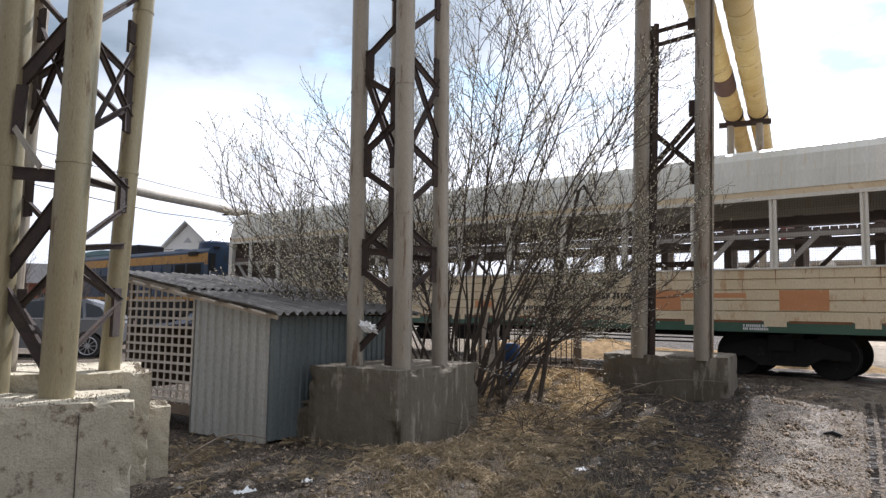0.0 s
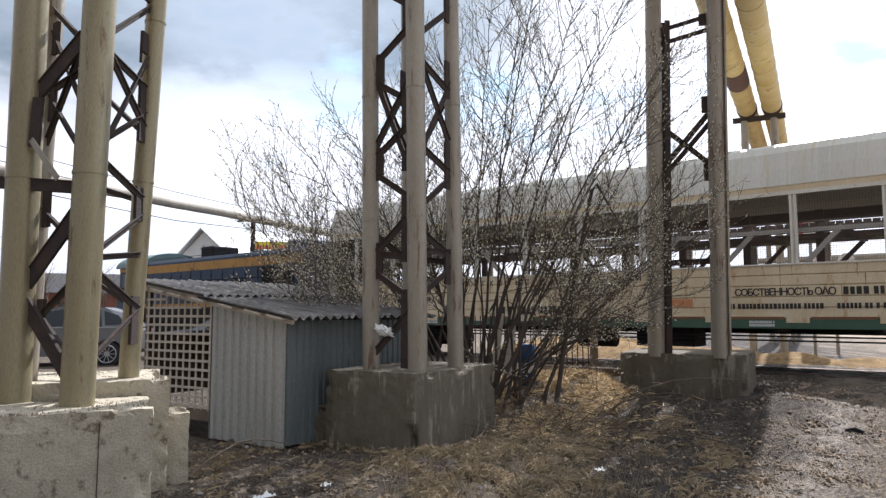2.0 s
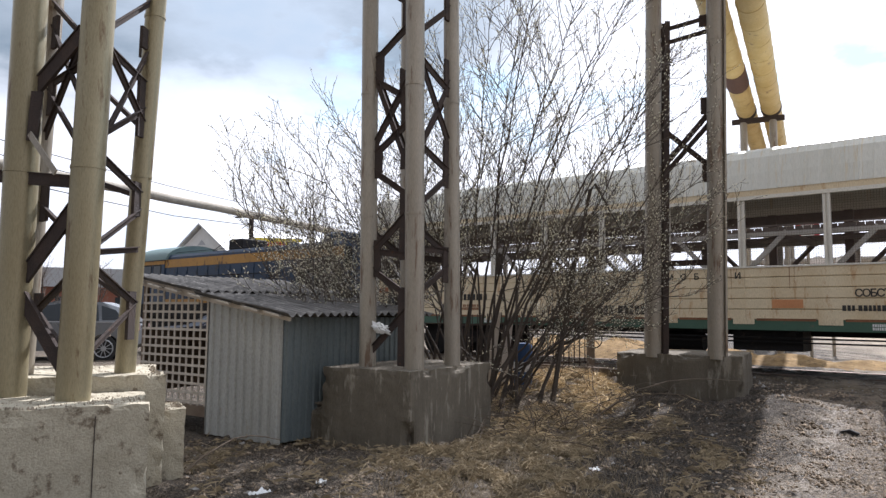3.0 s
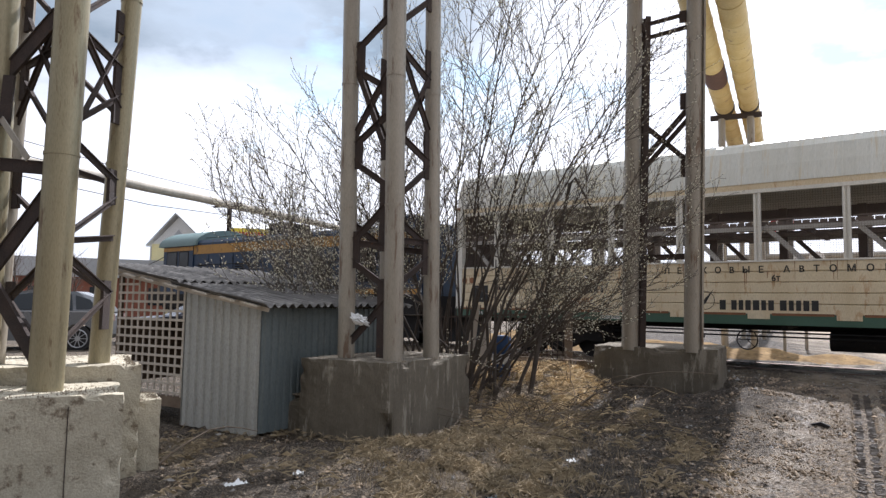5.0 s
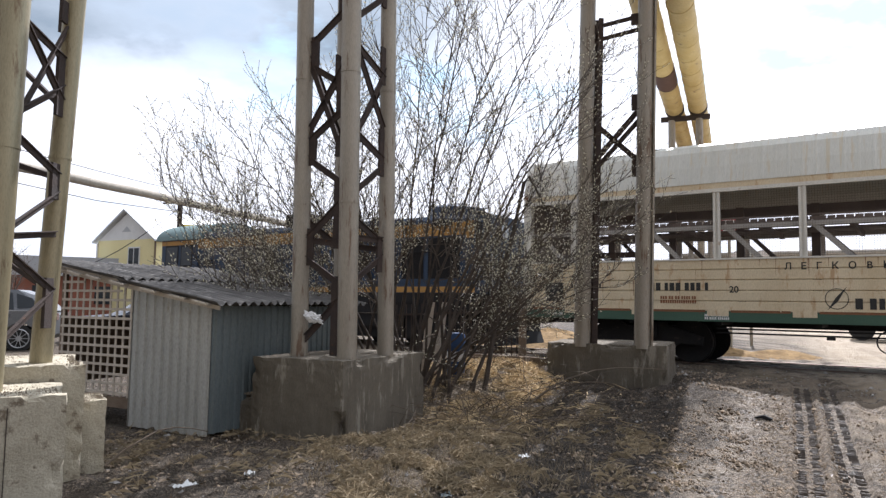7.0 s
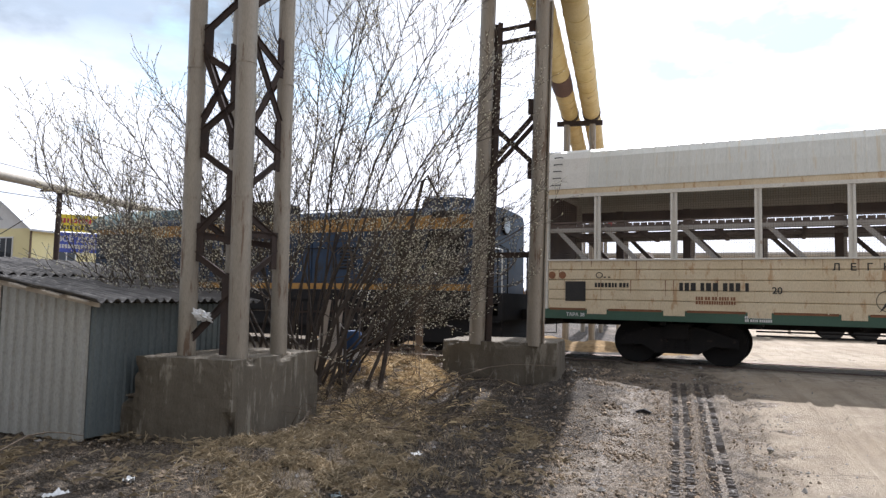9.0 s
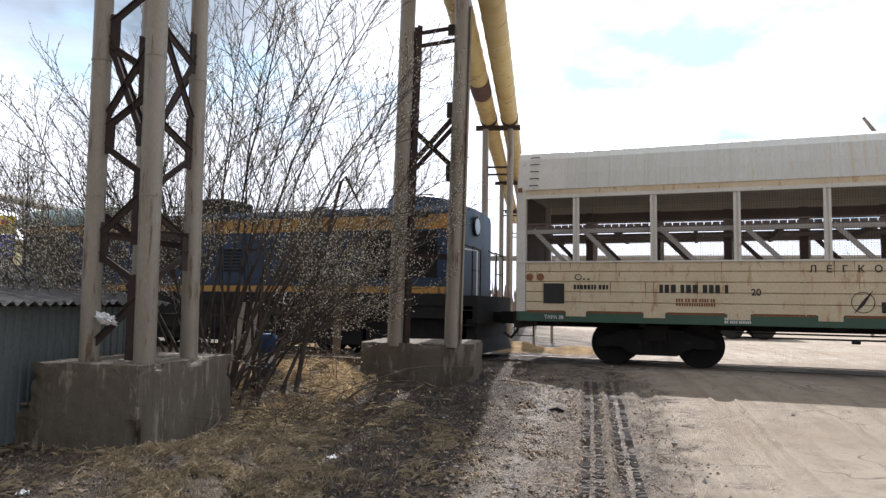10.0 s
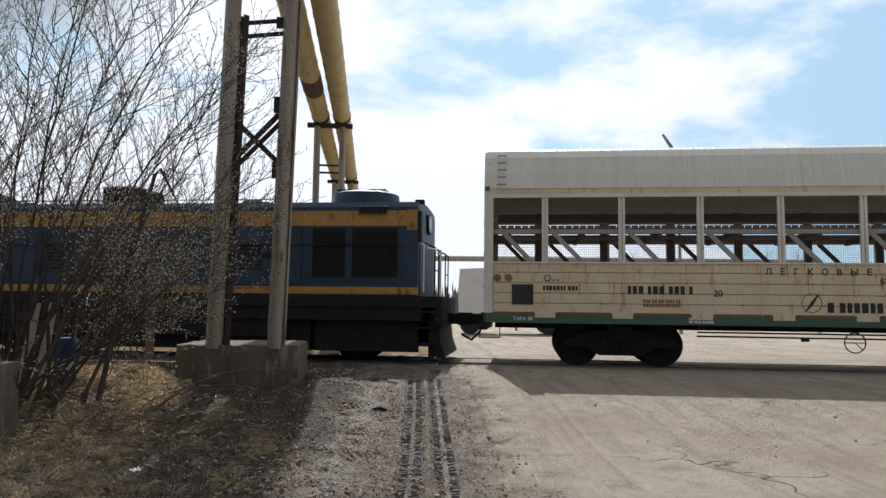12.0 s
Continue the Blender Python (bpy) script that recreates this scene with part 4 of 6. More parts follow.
def build_wagon():
    w = thing("car_carrier_wagon", "long double-deck car transporter wagon in rust-streaked cream paint", "railway wagon")
    for s in (-1, 1):
        y0, y1 = sorted((s * YS, s * (YS - 0.10)))
        Mesh().box(0, L, y0, y1, 0.94, 1.155).put("sill", M_GREEN, w, "dark green painted sill")
        yo = s * (YS + 0.02)
        seams = [0.21, 5.9, 11.35, 16.8, L - 0.21]
        hs = [1.16, 1.375, 1.60, 1.825, 2.05, 2.265]
        for a, b in zip(seams, seams[1:]):
            for z0, z1 in zip(hs, hs[1:]):
                m = Mesh()
                yi = s * (YS - 0.035)
                c = 0.017
                q = [(a + 0.004, b - 0.004)]
                for xa, xb in q:
                    m.prism([(yi, z0 + 0.004), (s * (YS - c), z0 + 0.004), (s * YS, z0 + c), (s * YS, z1 - c), (s * (YS - c), z1 - 0.004), (yi, z1 - 0.004)], xa, xb)
                m.put("side_plank", M_CREAM, w)
            Mesh().box(b - 0.012, b + 0.012, *sorted((s * YS, s * (YS + 0.012))), 1.16, 2.265).put("seam_strip", M_CREAM, w)
        Mesh().box(0.0, L, *sorted((s * (YS - 0.06), s * (YS + 0.022))), 2.255, 2.29).put("waist_rail", M_PALE, w)
        for k in range(14):
            xa = POST0 + BAY * (k - 1) + 0.26 if k else 0.25
            xb = min(L - 0.25, POST0 + BAY * k - 0.26) if k < 13 else L - 0.25
            if xb - xa > 0.4:
                Mesh().box(xa, xb, *sorted((s * YS, s * (YS + 0.006))), 1.135, 1.185).put("rust_strip", M_RUST, w, "rusted flap hinge line")
                Mesh().box(xa, xb, *sorted((s * YS, s * (YS + 0.016))), 1.185, 1.20).put("hinge_bar", M_CREAM, w)
        for k in range(13):
            x = POST0 + BAY * k
            m = Mesh()
            m.box(x - 0.07, x - 0.02, *sorted((s * (YS - 0.07), s * YS)), 2.29, 3.72)
            m.box(x + 0.02, x + 0.07, *sorted((s * (YS - 0.07), s * YS)), 2.29, 3.72)
            m.box(x - 0.02, x + 0.02, *sorted((s * (YS - 0.07), s * (YS - 0.03))), 2.29, 3.72)
            m.put("side_post", M_PALE, w)
            Mesh().box(x - 0.22, x + 0.22, *sorted((s * YS, s * (YS + 0.010))), 1.06, 1.20).put("post_foot", M_CREAM, w)
        for x in (0.0, L - 0.20):
            Mesh().box(x, x + 0.20, *sorted((s * (YS - 0.16), s * (YS + 0.008))), 1.155, 3.92).put("corner_post", M_PALE, w)
        Mesh().box(0.0, L, *sorted((s * (YS - 0.05), s * (YS + 0.014))), 3.72, 3.80).put("window_head", M_PALE, w)
        Mesh().box(0.0, L, *sorted((s * (YS - 0.05), s * YS)), 3.80, 3.925).put("eave_panel", M_CREAM if s < 0 else M_PALE, w)
        # struts of the upper deck
        for k in range(14):
            x = POST0 + BAY * (k - 1) + 0.12 if k else 0.35
            if k < 13:
                d = 0.72 if x < L / 2 else -0.72
                xs = x if d > 0 else x + 0.75
                # near struts pale, far ones dark: light and shade put into the paint
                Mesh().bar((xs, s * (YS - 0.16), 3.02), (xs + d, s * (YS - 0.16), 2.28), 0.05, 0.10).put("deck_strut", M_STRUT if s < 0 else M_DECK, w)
        if s > 0:
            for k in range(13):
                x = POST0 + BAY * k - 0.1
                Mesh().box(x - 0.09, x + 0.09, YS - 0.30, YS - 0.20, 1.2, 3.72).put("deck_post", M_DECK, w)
            Mesh().box(0.2, L - 0.2, YS - 0.14, YS - 0.11, 3.46, 3.72).put("upper_screen", M_DECK, w, "dark mesh screen under the roof")
        guide = Mesh()
        for i in range(int((L - 0.4) / 0.16)):
            xa = 0.2 + 0.16 * i
            guide.box(xa, xa + 0.142, *sorted((s * (YS - 0.17), s * (YS - 0.15))), 3.05, 3.11)
        guide.box(0.2, L - 0.2, *sorted((s * (YS - 0.17), s * (YS - 0.15))), 3.02, 3.055)
        guide.put("wheel_guide", M_DECK, w, "notched rusty wheel guide")["kind"] = "stuff"
        Mesh().box(0.1, L - 0.1, *sorted((s * (YS - 0.26), s * (YS - 0.12))), 2.93, 3.02).put("deck_beam", M_STRUT, w)
        Mesh().box(0.1, L - 0.1, *sorted((s * (YS - 0.20), s * (YS - 0.13))), 3.13, 3.17).put("deck_rail", M_DECK, w)
        # wire netting in the bays, fine enough to stay one mesh
        net = Mesh()
        y = s * (YS - 0.10)
        x = 0.25
        while x < L - 0.2:
            net.f.append(tuple(len(net.v) + i for i in range(4)))
            net.v += [(x, y, 2.29), (x + 0.0035, y, 2.29), (x + 0.0035, y, 3.72), (x, y, 3.72)]
            x += 0.05
        for i in range(28):
            z = 2.31 + i * 0.05
            net.f.append(tuple(len(net.v) + k for k in range(4)))
            net.v += [(0.2, y, z), (L - 0.2, y, z), (L - 0.2, y, z + 0.0035), (0.2, y, z + 0.0035)]
        net.put("wire_netting", M_DECK, w)["kind"] = "stuff"
    # decks
    Mesh().box(0.05, L - 0.05, -YS + 0.1, YS - 0.1, 1.10, 1.16).put("lower_deck", M_DECK, w)
    up = Mesh()
    nb = 120
    for i in range(nb):
        xa, xb = 0.1 + (L - 0.2) * i / nb, 0.1 + (L - 0.2) * (i + 1) / nb
        g = 0.045 if i % 2 else 0.0
        for ya, yb in ((-1.34, -1.20), (-1.15, -0.30), (0.30, 1.15), (1.20, 1.34)):
            up.box(xa, xb - 0.002, ya, yb, 3.02, 3.045)
        if g == 0:
            for ya, yb in ((-1.20, -1.15), (1.15, 1.20)):
                up.box(xa, xb, ya, yb, 3.02, 3.045)
    for k in range(14):
        x = 0.5 + k * 1.66
        up.box(x, x + 0.08, -1.34, 1.34, 2.9, 3.02)
    up.put("upper_deck", M_DECK, w, "rusty perforated upper deck")
    # roof: curved ribbed sheet
    prof = [(-YS - 0.01, 3.925), (-1.43, 4.30), (-1.33, 4.66), (-1.22, 4.82), (-1.05, 4.905), (-0.6, 4.965), (0, 4.99)]
    prof += [(-y, z) for y, z in prof[-2::-1]]
    inner = [(y * 0.985, z - 0.03) for y, z in prof]
    x = 0.06
    i = 0
    while x < L - 0.1:
        xb = min(L - 0.06, x + 0.50)
        m = Mesh()
        k = len(m.v)
        n = len(prof)
        for xx, o in ((x, 0.0), (x + 0.02, 0.005), (x + 0.05, 0.005), (x + 0.07, 0.0), (x + 0.25, 0.0), (x + 0.27, 0.004), (x + 0.30, 0.004), (x + 0.32, 0.0), (xb, 0.0)):
            m.v += [(min(xx, xb), yy * (1 + o / 1.5), zz + o * 0.6) for yy, zz in prof]
        for a in range(8):
            m.f += [(k + a * n + j, k + a * n + j + 1, k + (a + 1) * n + j + 1, k + (a + 1) * n + j) for j in range(n - 1)]
        kk = len(m.v)
        m.v += [(x, yy, zz) for yy, zz in inner] + [(xb, yy, zz) for yy, zz in inner]
        m.f += [(kk + j + 1, kk + j, kk + n + j, kk + n + j + 1) for j in range(n - 1)]
        m.put("roof_sheet", M_ROOF, w)
        x = xb
        i += 1
    for x in (0.0, L - 0.08):
        Mesh().prism(prof, x, x + 0.08).put("roof_end", M_PALE, w)
    cap = [(yy * 1.006, zz + (0.006 if abs(yy) < 1.3 else 0.0)) for yy, zz in prof]
    for xa in (0.03, L - 1.13):
        m, n = Mesh(), len(cap)
        for x in (xa, xa + 1.10):
            m.v += [(x, yy, zz) for yy, zz in cap] + [(x, yy * 0.985, zz - 0.02) for yy, zz in cap]
        for j in range(n - 1):
            m.f += [(j, j + 1, 2 * n + j + 1, 2 * n + j), (n + j + 1, n + j, 3 * n + j, 3 * n + j + 1), (j + 1, j, n + j, n + j + 1), (2 * n + j, 2 * n + j + 1, 3 * n + j + 1, 3 * n + j)]
        m.put("roof_end_sheet", M_PALE, w, "smooth pale end sheet of the roof")
    for x in (1.1, 6.6, 12.1, 17.6):
        Mesh().path([(x, yy * 1.002, zz + 0.002) for yy, zz in prof], [0.010] * len(prof), 6).put("roof_seam", M_ROOF, w)
    for k in range(5):
        z = 4.02 + k * 0.17
        y = -1.51 + (0.08 * (z - 3.925) / 0.375 if z < 4.30 else 0.08 + 0.10 * (z - 4.30) / 0.36)
        Mesh().path([(0.30, y, z), (0.30, y - 0.06, z), (0.48, y - 0.06, z), (0.48, y, z)], [0.011] * 4, 6).put("roof_rung", M_BLACK, w)
    Mesh().box(0.02, 0.12, -YS - 0.03, -YS + 0.02, 3.88, 3.98).put("hook", M_RUST, w)
    # underframe
    Mesh().box(0.2, L - 0.2, -0.28, 0.28, 0.80, 1.0).put("centre_sill", M_BLACK, w)
    for k in range(12):
        Mesh().box(0.8 + k * 1.9, 0.92 + k * 1.9, -1.4, 1.4, 0.86, 1.08).put("cross_bearer", M_BLACK, w)
    for y, z in ((-1.36, 0.79), (-1.30, 0.70), (1.36, 0.79)):
        Mesh().tube((4.6, y, z), (L - 4.6, y, z - 0.02), 0.018, 0.018, 8).put("brake_rod", M_BLACK, w)
    for x in (3.0, L - 3.0):
        bogie(w, x)
    ring = Mesh()
    ring.path([(7.75 + 0.21 * math.cos(a * math.pi / 8), -1.45, 0.62 + 0.21 * math.sin(a * math.pi / 8)) for a in range(17)], [0.014] * 17, 6)
    ring.tube((7.54, -1.45, 0.62), (7.96, -1.45, 0.62), 0.01, 0.01, 6).tube((7.75, -1.45, 0.62), (7.9, -1.45, 0.47), 0.01, 0.01, 6)
    ring.put("brake_wheel", M_BLACK, w)
    Mesh().tube((6.7, -1.42, 0.66), (6.85, -1.42, 0.66), 0.035, 0.035, 10).put("pull_handle", M_BLACK, w)
    Mesh().tube((9.2, -0.7, 0.62), (10.2, -0.7, 0.62), 0.2, 0.2, 18).put("air_tank", M_BLACK, w)
    Mesh().box(11.0, 12.4, -1.2, -0.5, 0.5, 0.92).put("gear_box", M_BLACK, w)
    for x0, s in ((0, -1), (L, 1)):
        c = Mesh()
        c.box(*sorted((x0, x0 + s * 0.42)), -0.16, 0.16, 0.86, 1.12).box(*sorted((x0 + s * 0.38, x0 + s * 0.66)), -0.24, 0.22, 0.84, 1.14)
        c.put("coupler", M_BLACK, w)
        Mesh().box(*sorted((x0 - s * 0.06, x0 + s * 0.06)), -1.5, 1.5, 0.78, 1.16).put("headstock", M_BLACK, w)
        Mesh().box(*sorted((x0 - s * 0.05, x0 - s * 0.02)), -1.38, 1.38, 1.16, 3.92).put("end_door", M_DECK, w, "closed rusty end door")
        for z in (1.7, 2.4, 3.1):
            Mesh().box(*sorted((x0 - s * 0.02, x0 + s * 0.015)), -1.38, 1.38, z, z + 0.08).put("door_rib", M_DECK, w)
        Mesh().path([(x0 + s * 0.05, -0.9, 1.0), (x0 + s * 0.12, -0.9, 0.72), (x0 + s * 0.32, -0.75, 0.52), (x0 + s * 0.55, -0.5, 0.62)], [0.03] * 4, 8).put("brake_hose", M_BLACK, w)
        Mesh().path([(x0 + s * 0.1, -1.3, 0.95), (x0 + s * 0.1, -1.3, 0.6), (x0 - s * 0.35, -1.3, 0.6), (x0 - s * 0.35, -1.3, 0.95)], [0.014] * 4, 6).put("shunter_step", M_BLACK, w)
    # painted marks, near side
    y = -YS - 0.002
    def at(x, z):
        return Matrix.Translation((x, y - 0.002, z)) @ Matrix.Rotation(radians(90), 4, "X")
    word("ЛЕГКОВЫЕ АВТОМОБИЛИ", 0.19, M_INK, w, at(5.98, 2.03), "black stencilled words", fit=5.3)
    word("СОБСТВЕННОСТЬ ОАО", 0.205, M_INK, w, at(13.42, 1.63), "black stencilled words", fit=1.95)
    mark_bars(w, 15.5, 17.04, 1.63, 1.78, y, M_INK, "owner name as plain bars", 1, 5)
    mark_bars(w, 13.2, 15.16, 1.35, 1.46, y, M_INK, "mail address as plain bars", 1, 6)
    mark_bars(w, 15.38, 16.96, 1.35, 1.46, y, M_INK, "telephone number as plain bars", 1, 7)
    mark_bars(w, 3.12, 4.48, 1.60, 1.77, y, M_INK, "wagon number as plain bars", 1, 8)
    mark_bars(w, 3.45, 4.24, 1.32, 1.48, y, M_RUST, "faint maintenance note as bars", 2, 9)
    word("20", 0.19, M_INK, w, at(4.91, 1.56), "painted number")
    word("6т", 0.18, M_INK, w, at(8.26, 1.85), "painted note")
    mark_bars(w, 7.21, 9.19, 1.24, 1.45, y, M_INK, "operator name as plain bars", 1, 10)
    Mesh().path([(6.90 + 0.20 * math.cos(a * math.pi / 10), y, 1.44 + 0.20 * math.sin(a * math.pi / 10)) for a in range(21)], [0.008] * 21, 4).put("emblem_ring", M_INK, w)
    Mesh().slab([(6.74, 1.22), (6.92, 1.39), (7.08, 1.68), (6.88, 1.46)], y - 0.003, y).put("emblem_slash", M_INK, w)
    mark_bars(w, 1.30, 2.05, 1.66, 1.76, y, M_INK, "maker name as plain bars", 1, 11)
    Mesh().path([(1.40 + 0.07 * math.cos(a * math.pi / 6), y, 1.93 + 0.06 * math.sin(a * math.pi / 6)) for a in range(13)], [0.012] * 13, 4).put("maker_emblem", M_INK, w)
    Mesh().box(1.50, 1.55, y - 0.004, y, 1.87, 1.90).put("maker_dot", M_INK, w)
    Mesh().box(1.60, 1.65, y - 0.004, y, 1.87, 1.90).put("maker_dot", M_INK, w)
    Mesh().box(0.62, 1.09, -YS - 0.006, -YS, 1.34, 1.79).put("notice_board", M_INK, w, "black square notice panel")
    for x0, x1, z0, z1 in ((17.07, 17.67, 1.38, 1.815), (19.73, 20.65, 1.40, 1.815), (17.68, 19.07, 1.66, 1.76), (11.9, 12.5, 1.40, 1.58)):
        Mesh().box(x0, x1, y - 0.001, y + 0.002, z0, z1).put("paint_patch", M_ORANGE, w, "faded orange paint patch")
    word("ТАРА 38", 0.11, M_WHITE, w, at(0.64, 1.0), "white painted tare note")
    for xm in (4.4, 13.7, 19.0):
        mark_bars(w, xm, xm + 0.5, 0.98, 1.10, y, M_WHITE, "white service note as bars", 2, int(xm))
    for x, s in ((0.3, 1), (0.55, 1)):
        Mesh().tube((x, y - 0.004, 1.93), (x, y, 1.93), 0.085, 0.085, 14).put("rust_blot", M_RUST, w)
    rnd = random.Random(4)
    for i in range(60):
        x = rnd.uniform(0.3, L - 0.3)
        h = rnd.uniform(0.1, 0.5)
        wd = rnd.uniform(0.006, 0.022)
        z1 = rnd.choice((2.25, 2.25, 2.04, 1.82))
        Mesh().slab([(x, z1), (x + wd, z1), (x + wd * 0.6, z1 - h), (x + wd * 0.3, z1 - h)], y - 0.0005, y + 0.0015).put("rust_run", M_RUST, w)
    return w

def build_loco():
    lo = thing("shunting_locomotive", "blue diesel shunter with weathered yellow bands", "locomotive")
    X0, X1, XC, XE = -1.50, -13.4, -15.6, -16.3
    Y = 1.46
    # frame and running board
    Mesh().box(XE, -1.05, -1.5, 1.5, 1.25, 1.50).put("frame", M_BLACK, lo)
    Mesh().box(XE + 0.3, -1.4, -1.2, 1.2, 0.85, 1.25).put("frame_girder", M_BLACK, lo)
    # hood in panels
    hood = [(-Y, 1.5), (-Y, 3.54), (-Y + 0.08, 3.66), (-0.9, 3.72), (0, 3.75), (0.9, 3.72), (Y - 0.08, 3.66), (Y, 3.50), (Y, 1.5)]
    Mesh().prism(hood, X1, X0).put("hood", M_BLUE, lo)
    for s in (-1, 1):
        ya, yb = sorted((s * Y, s * (Y + 0.012)))
        Mesh().box(X1, X0 - 0.02, ya, yb, 3.10, 3.45).put("yellow_band", M_YELL, lo, "weathered yellow band")
        Mesh().box(X1 - 2.0, X0 + 0.02, ya, yb, 1.54, 1.70).put("yellow_stripe", M_YELL, lo, "yellow stripe along the running board")
        Mesh().box(X0 - 0.25, X0 - 0.02, *sorted((s * Y, s * (Y + 0.018))), 3.0, 3.47).put("corner_band", M_YELL, lo)
        # radiator shutters
        shutter = Mesh().box(-4.08, -1.86, *sorted((s * Y, s * (Y + 0.014))), 1.82, 3.09).put("shutter_frame", M_BLUE, lo)
        for xa, xb in ((-3.95, -3.18), (-3.02, -1.97)):
            Mesh().box(xa, xb, *sorted((s * (Y + 0.014), s * (Y + 0.017))), 1.92, 3.05).put("shutter_backing", M_BLACK, shutter)
            for i in range(16):
                z = 1.96 + i * 0.068
                Mesh().bar((xa, s * (Y + 0.028), z), (xb, s * (Y + 0.028), z), 0.012, 0.04).put("shutter_slat", M_BLACK, shutter)
        x = -4.22
        k = 0
        while x > X1 + 0.5:
            wd = 0.78
            m = Mesh().box(x - wd + 0.02, x, *sorted((s * Y, s * (Y + 0.022))), 1.76, 3.06)
            door = m.put("hood_door", M_BLUE, lo)
            for z in (2.0, 2.8):
                Mesh().box(x - 0.06, x - 0.02, *sorted((s * (Y + 0.022), s * (Y + 0.04))), z, z + 0.1).put("hinge", M_BLUE, door)
            if k % 3 == 1:
                for i in range(7):
                    z = 2.1 + i * 0.09
                    Mesh().bar((x - 0.66, s * (Y + 0.03), z), (x - 0.12, s * (Y + 0.03), z), 0.012, 0.05).put("louvre", M_BLACK, door)
            x -= wd + 0.03
            k += 1
        Mesh().path([(X0 - 0.35, s * (Y + 0.06), 2.66), (X1 + 0.3, s * (Y + 0.06), 2.66)], [0.014] * 2, 6).put("hand_rail", M_BLACK, lo)
        Mesh().path([(X0 + 0.02, s * (Y - 0.1), 2.72), (X0 + 0.14, s * (Y - 0.02), 2.66), (X0 + 0.14, s * (Y - 0.02), 1.6)], [0.018] * 3, 6).put("grab_rail", M_WHITE, lo)
        Mesh().box(-12.6, -4.6, *sorted((s * 1.0, s * 1.42)), 0.55, 1.25).put("fuel_tank", M_BLACK, lo)
        Mesh().box(X1 - 2.2, X0 + 0.1, *sorted((s * 1.40, s * 1.47)), 0.95, 1.52).put("skirt", M_BLACK, lo)
        # added black boxes that fill the underside with the dark of its shade
        for xa, xb in ((-3.9, -1.5), (-6.7, -4.0), (-10.5, -6.8), (-15.4, -10.6)):
            Mesh().box(xa, xb, *sorted((s * 1.12, s * 1.30)), 0.24, 1.05).put("under_shade_box", M_BLACK, lo)
        for x in (-1.25, -15.9):
            for i in range(3):
                Mesh().box(x - 0.22, x + 0.22, *sorted((s * 1.15, s * 1.48)), 0.42 + i * 0.36, 0.45 + i * 0.36).put("step", M_BLACK, lo)
    # roof furniture
    fan = Mesh()
    fan.tube((-3.05, 0, 3.68), (-3.05, 0, 4.02), 0.86, 0.82, 36).tube((-3.05, 0, 4.02), (-3.05, 0, 4.07), 0.82, 0.70, 36)
    drum = fan.put("fan_drum", M_BLUE, lo, smooth=True)
    for i in range(9):
        Mesh().bar((-3.05 - 0.62, -0.64 + i * 0.16, 4.08), (-3.05 + 0.62, -0.64 + i * 0.16, 4.08), 0.02, 0.02).put("fan_grille_bar", M_BLACK, drum)
    Mesh().chamfer(-9.75, -8.75, -0.65, 0.65, 3.68, 4.22, 0.05).put("exhaust_box", M_BLACK, lo)
    Mesh().chamfer(-6.2, -5.6, -0.3, 0.3, 3.7, 3.9, 0.04).put("roof_hatch", M_BLUE, lo)
    Mesh().tube((-12.6, 0.5, 3.68), (-12.6, 0.5, 3.98), 0.11, 0.13, 14).put("exhaust_stack", M_BLACK, lo)
    for y in (-1.1, 1.1):
        Mesh().path([(-4.8, y, 3.78), (-13.2, y, 3.78)], [0.012] * 2, 6).put("roof_rail", M_BLACK, lo)
    # hood end: headlight, door, railings
    Mesh().box(X0, X0 + 0.02, -1.2, 1.2, 1.6, 3.4).put("end_panel", M_BLUE, lo)
    lamp = Mesh().tube((X0, 0, 3.30), (X0 + 0.07, 0, 3.30), 0.24, 0.26, 24).put("headlight", M_BLACK, lo)
    Mesh().tube((X0 + 0.06, 0, 3.30), (X0 + 0.08, 0, 3.30), 0.21, 0.21, 24).put("headlight_lens", M_ALLOY, lamp)
    Mesh().box(X0 - 0.05, X0 + 0.05, -1.42, -1.16, 2.75, 3.45).put("corner_lamp", M_BLACK, lo)
    Mesh().chamfer(-2.86, -2.22, -1.56, -1.44, 3.38, 3.56, 0.03).put("sight_visor", M_BLACK, lo)
    Mesh().box(X0 - 0.12, X0 + 0.08, -1.2, -1.0, 3.66, 3.74).put("marker_lamp", M_BLACK, lo)
    for y in (-1.35, -0.7, 0.7, 1.35):
        Mesh().path([(-1.12, y, 1.5), (-1.12, y, 2.62), (-1.35, y, 2.72)], [0.018] * 3, 6).put("end_rail", M_BLACK, lo)
    for z in (2.1, 2.6):
        Mesh().path([(-1.12, -1.35, z), (-1.12, -0.7, z)], [0.015] * 2, 6).put("end_rail", M_BLACK, lo)
        Mesh().path([(-1.12, 0.7, z), (-1.12, 1.35, z)], [0.015] * 2, 6).put("end_rail", M_BLACK, lo)
    Mesh().path([(-0.98, -1.42, 1.4), (-0.98, -1.42, 2.55), (-1.3, -1.42, 2.6)], [0.02] * 3, 6).put("end_rail", M_WHITE, lo)
    Mesh().box(-1.05, -0.93, -1.5, 1.5, 0.85, 1.5).put("buffer_beam", M_BLACK, lo)
    plough = [(-1.25, 0.15), (-0.86, 0.15), (-0.98, 0.5), (-1.03, 0.95), (-1.25, 0.95)]
    Mesh().slab(plough, -1.35, 1.35).put("snow_plough", M_BLACK, lo)
    Mesh().box(-0.95, -0.55, -0.16, 0.16, 0.86, 1.12).box(-0.70, -0.50, -0.22, 0.24, 0.84, 1.14).put("coupler", M_BLACK, lo)
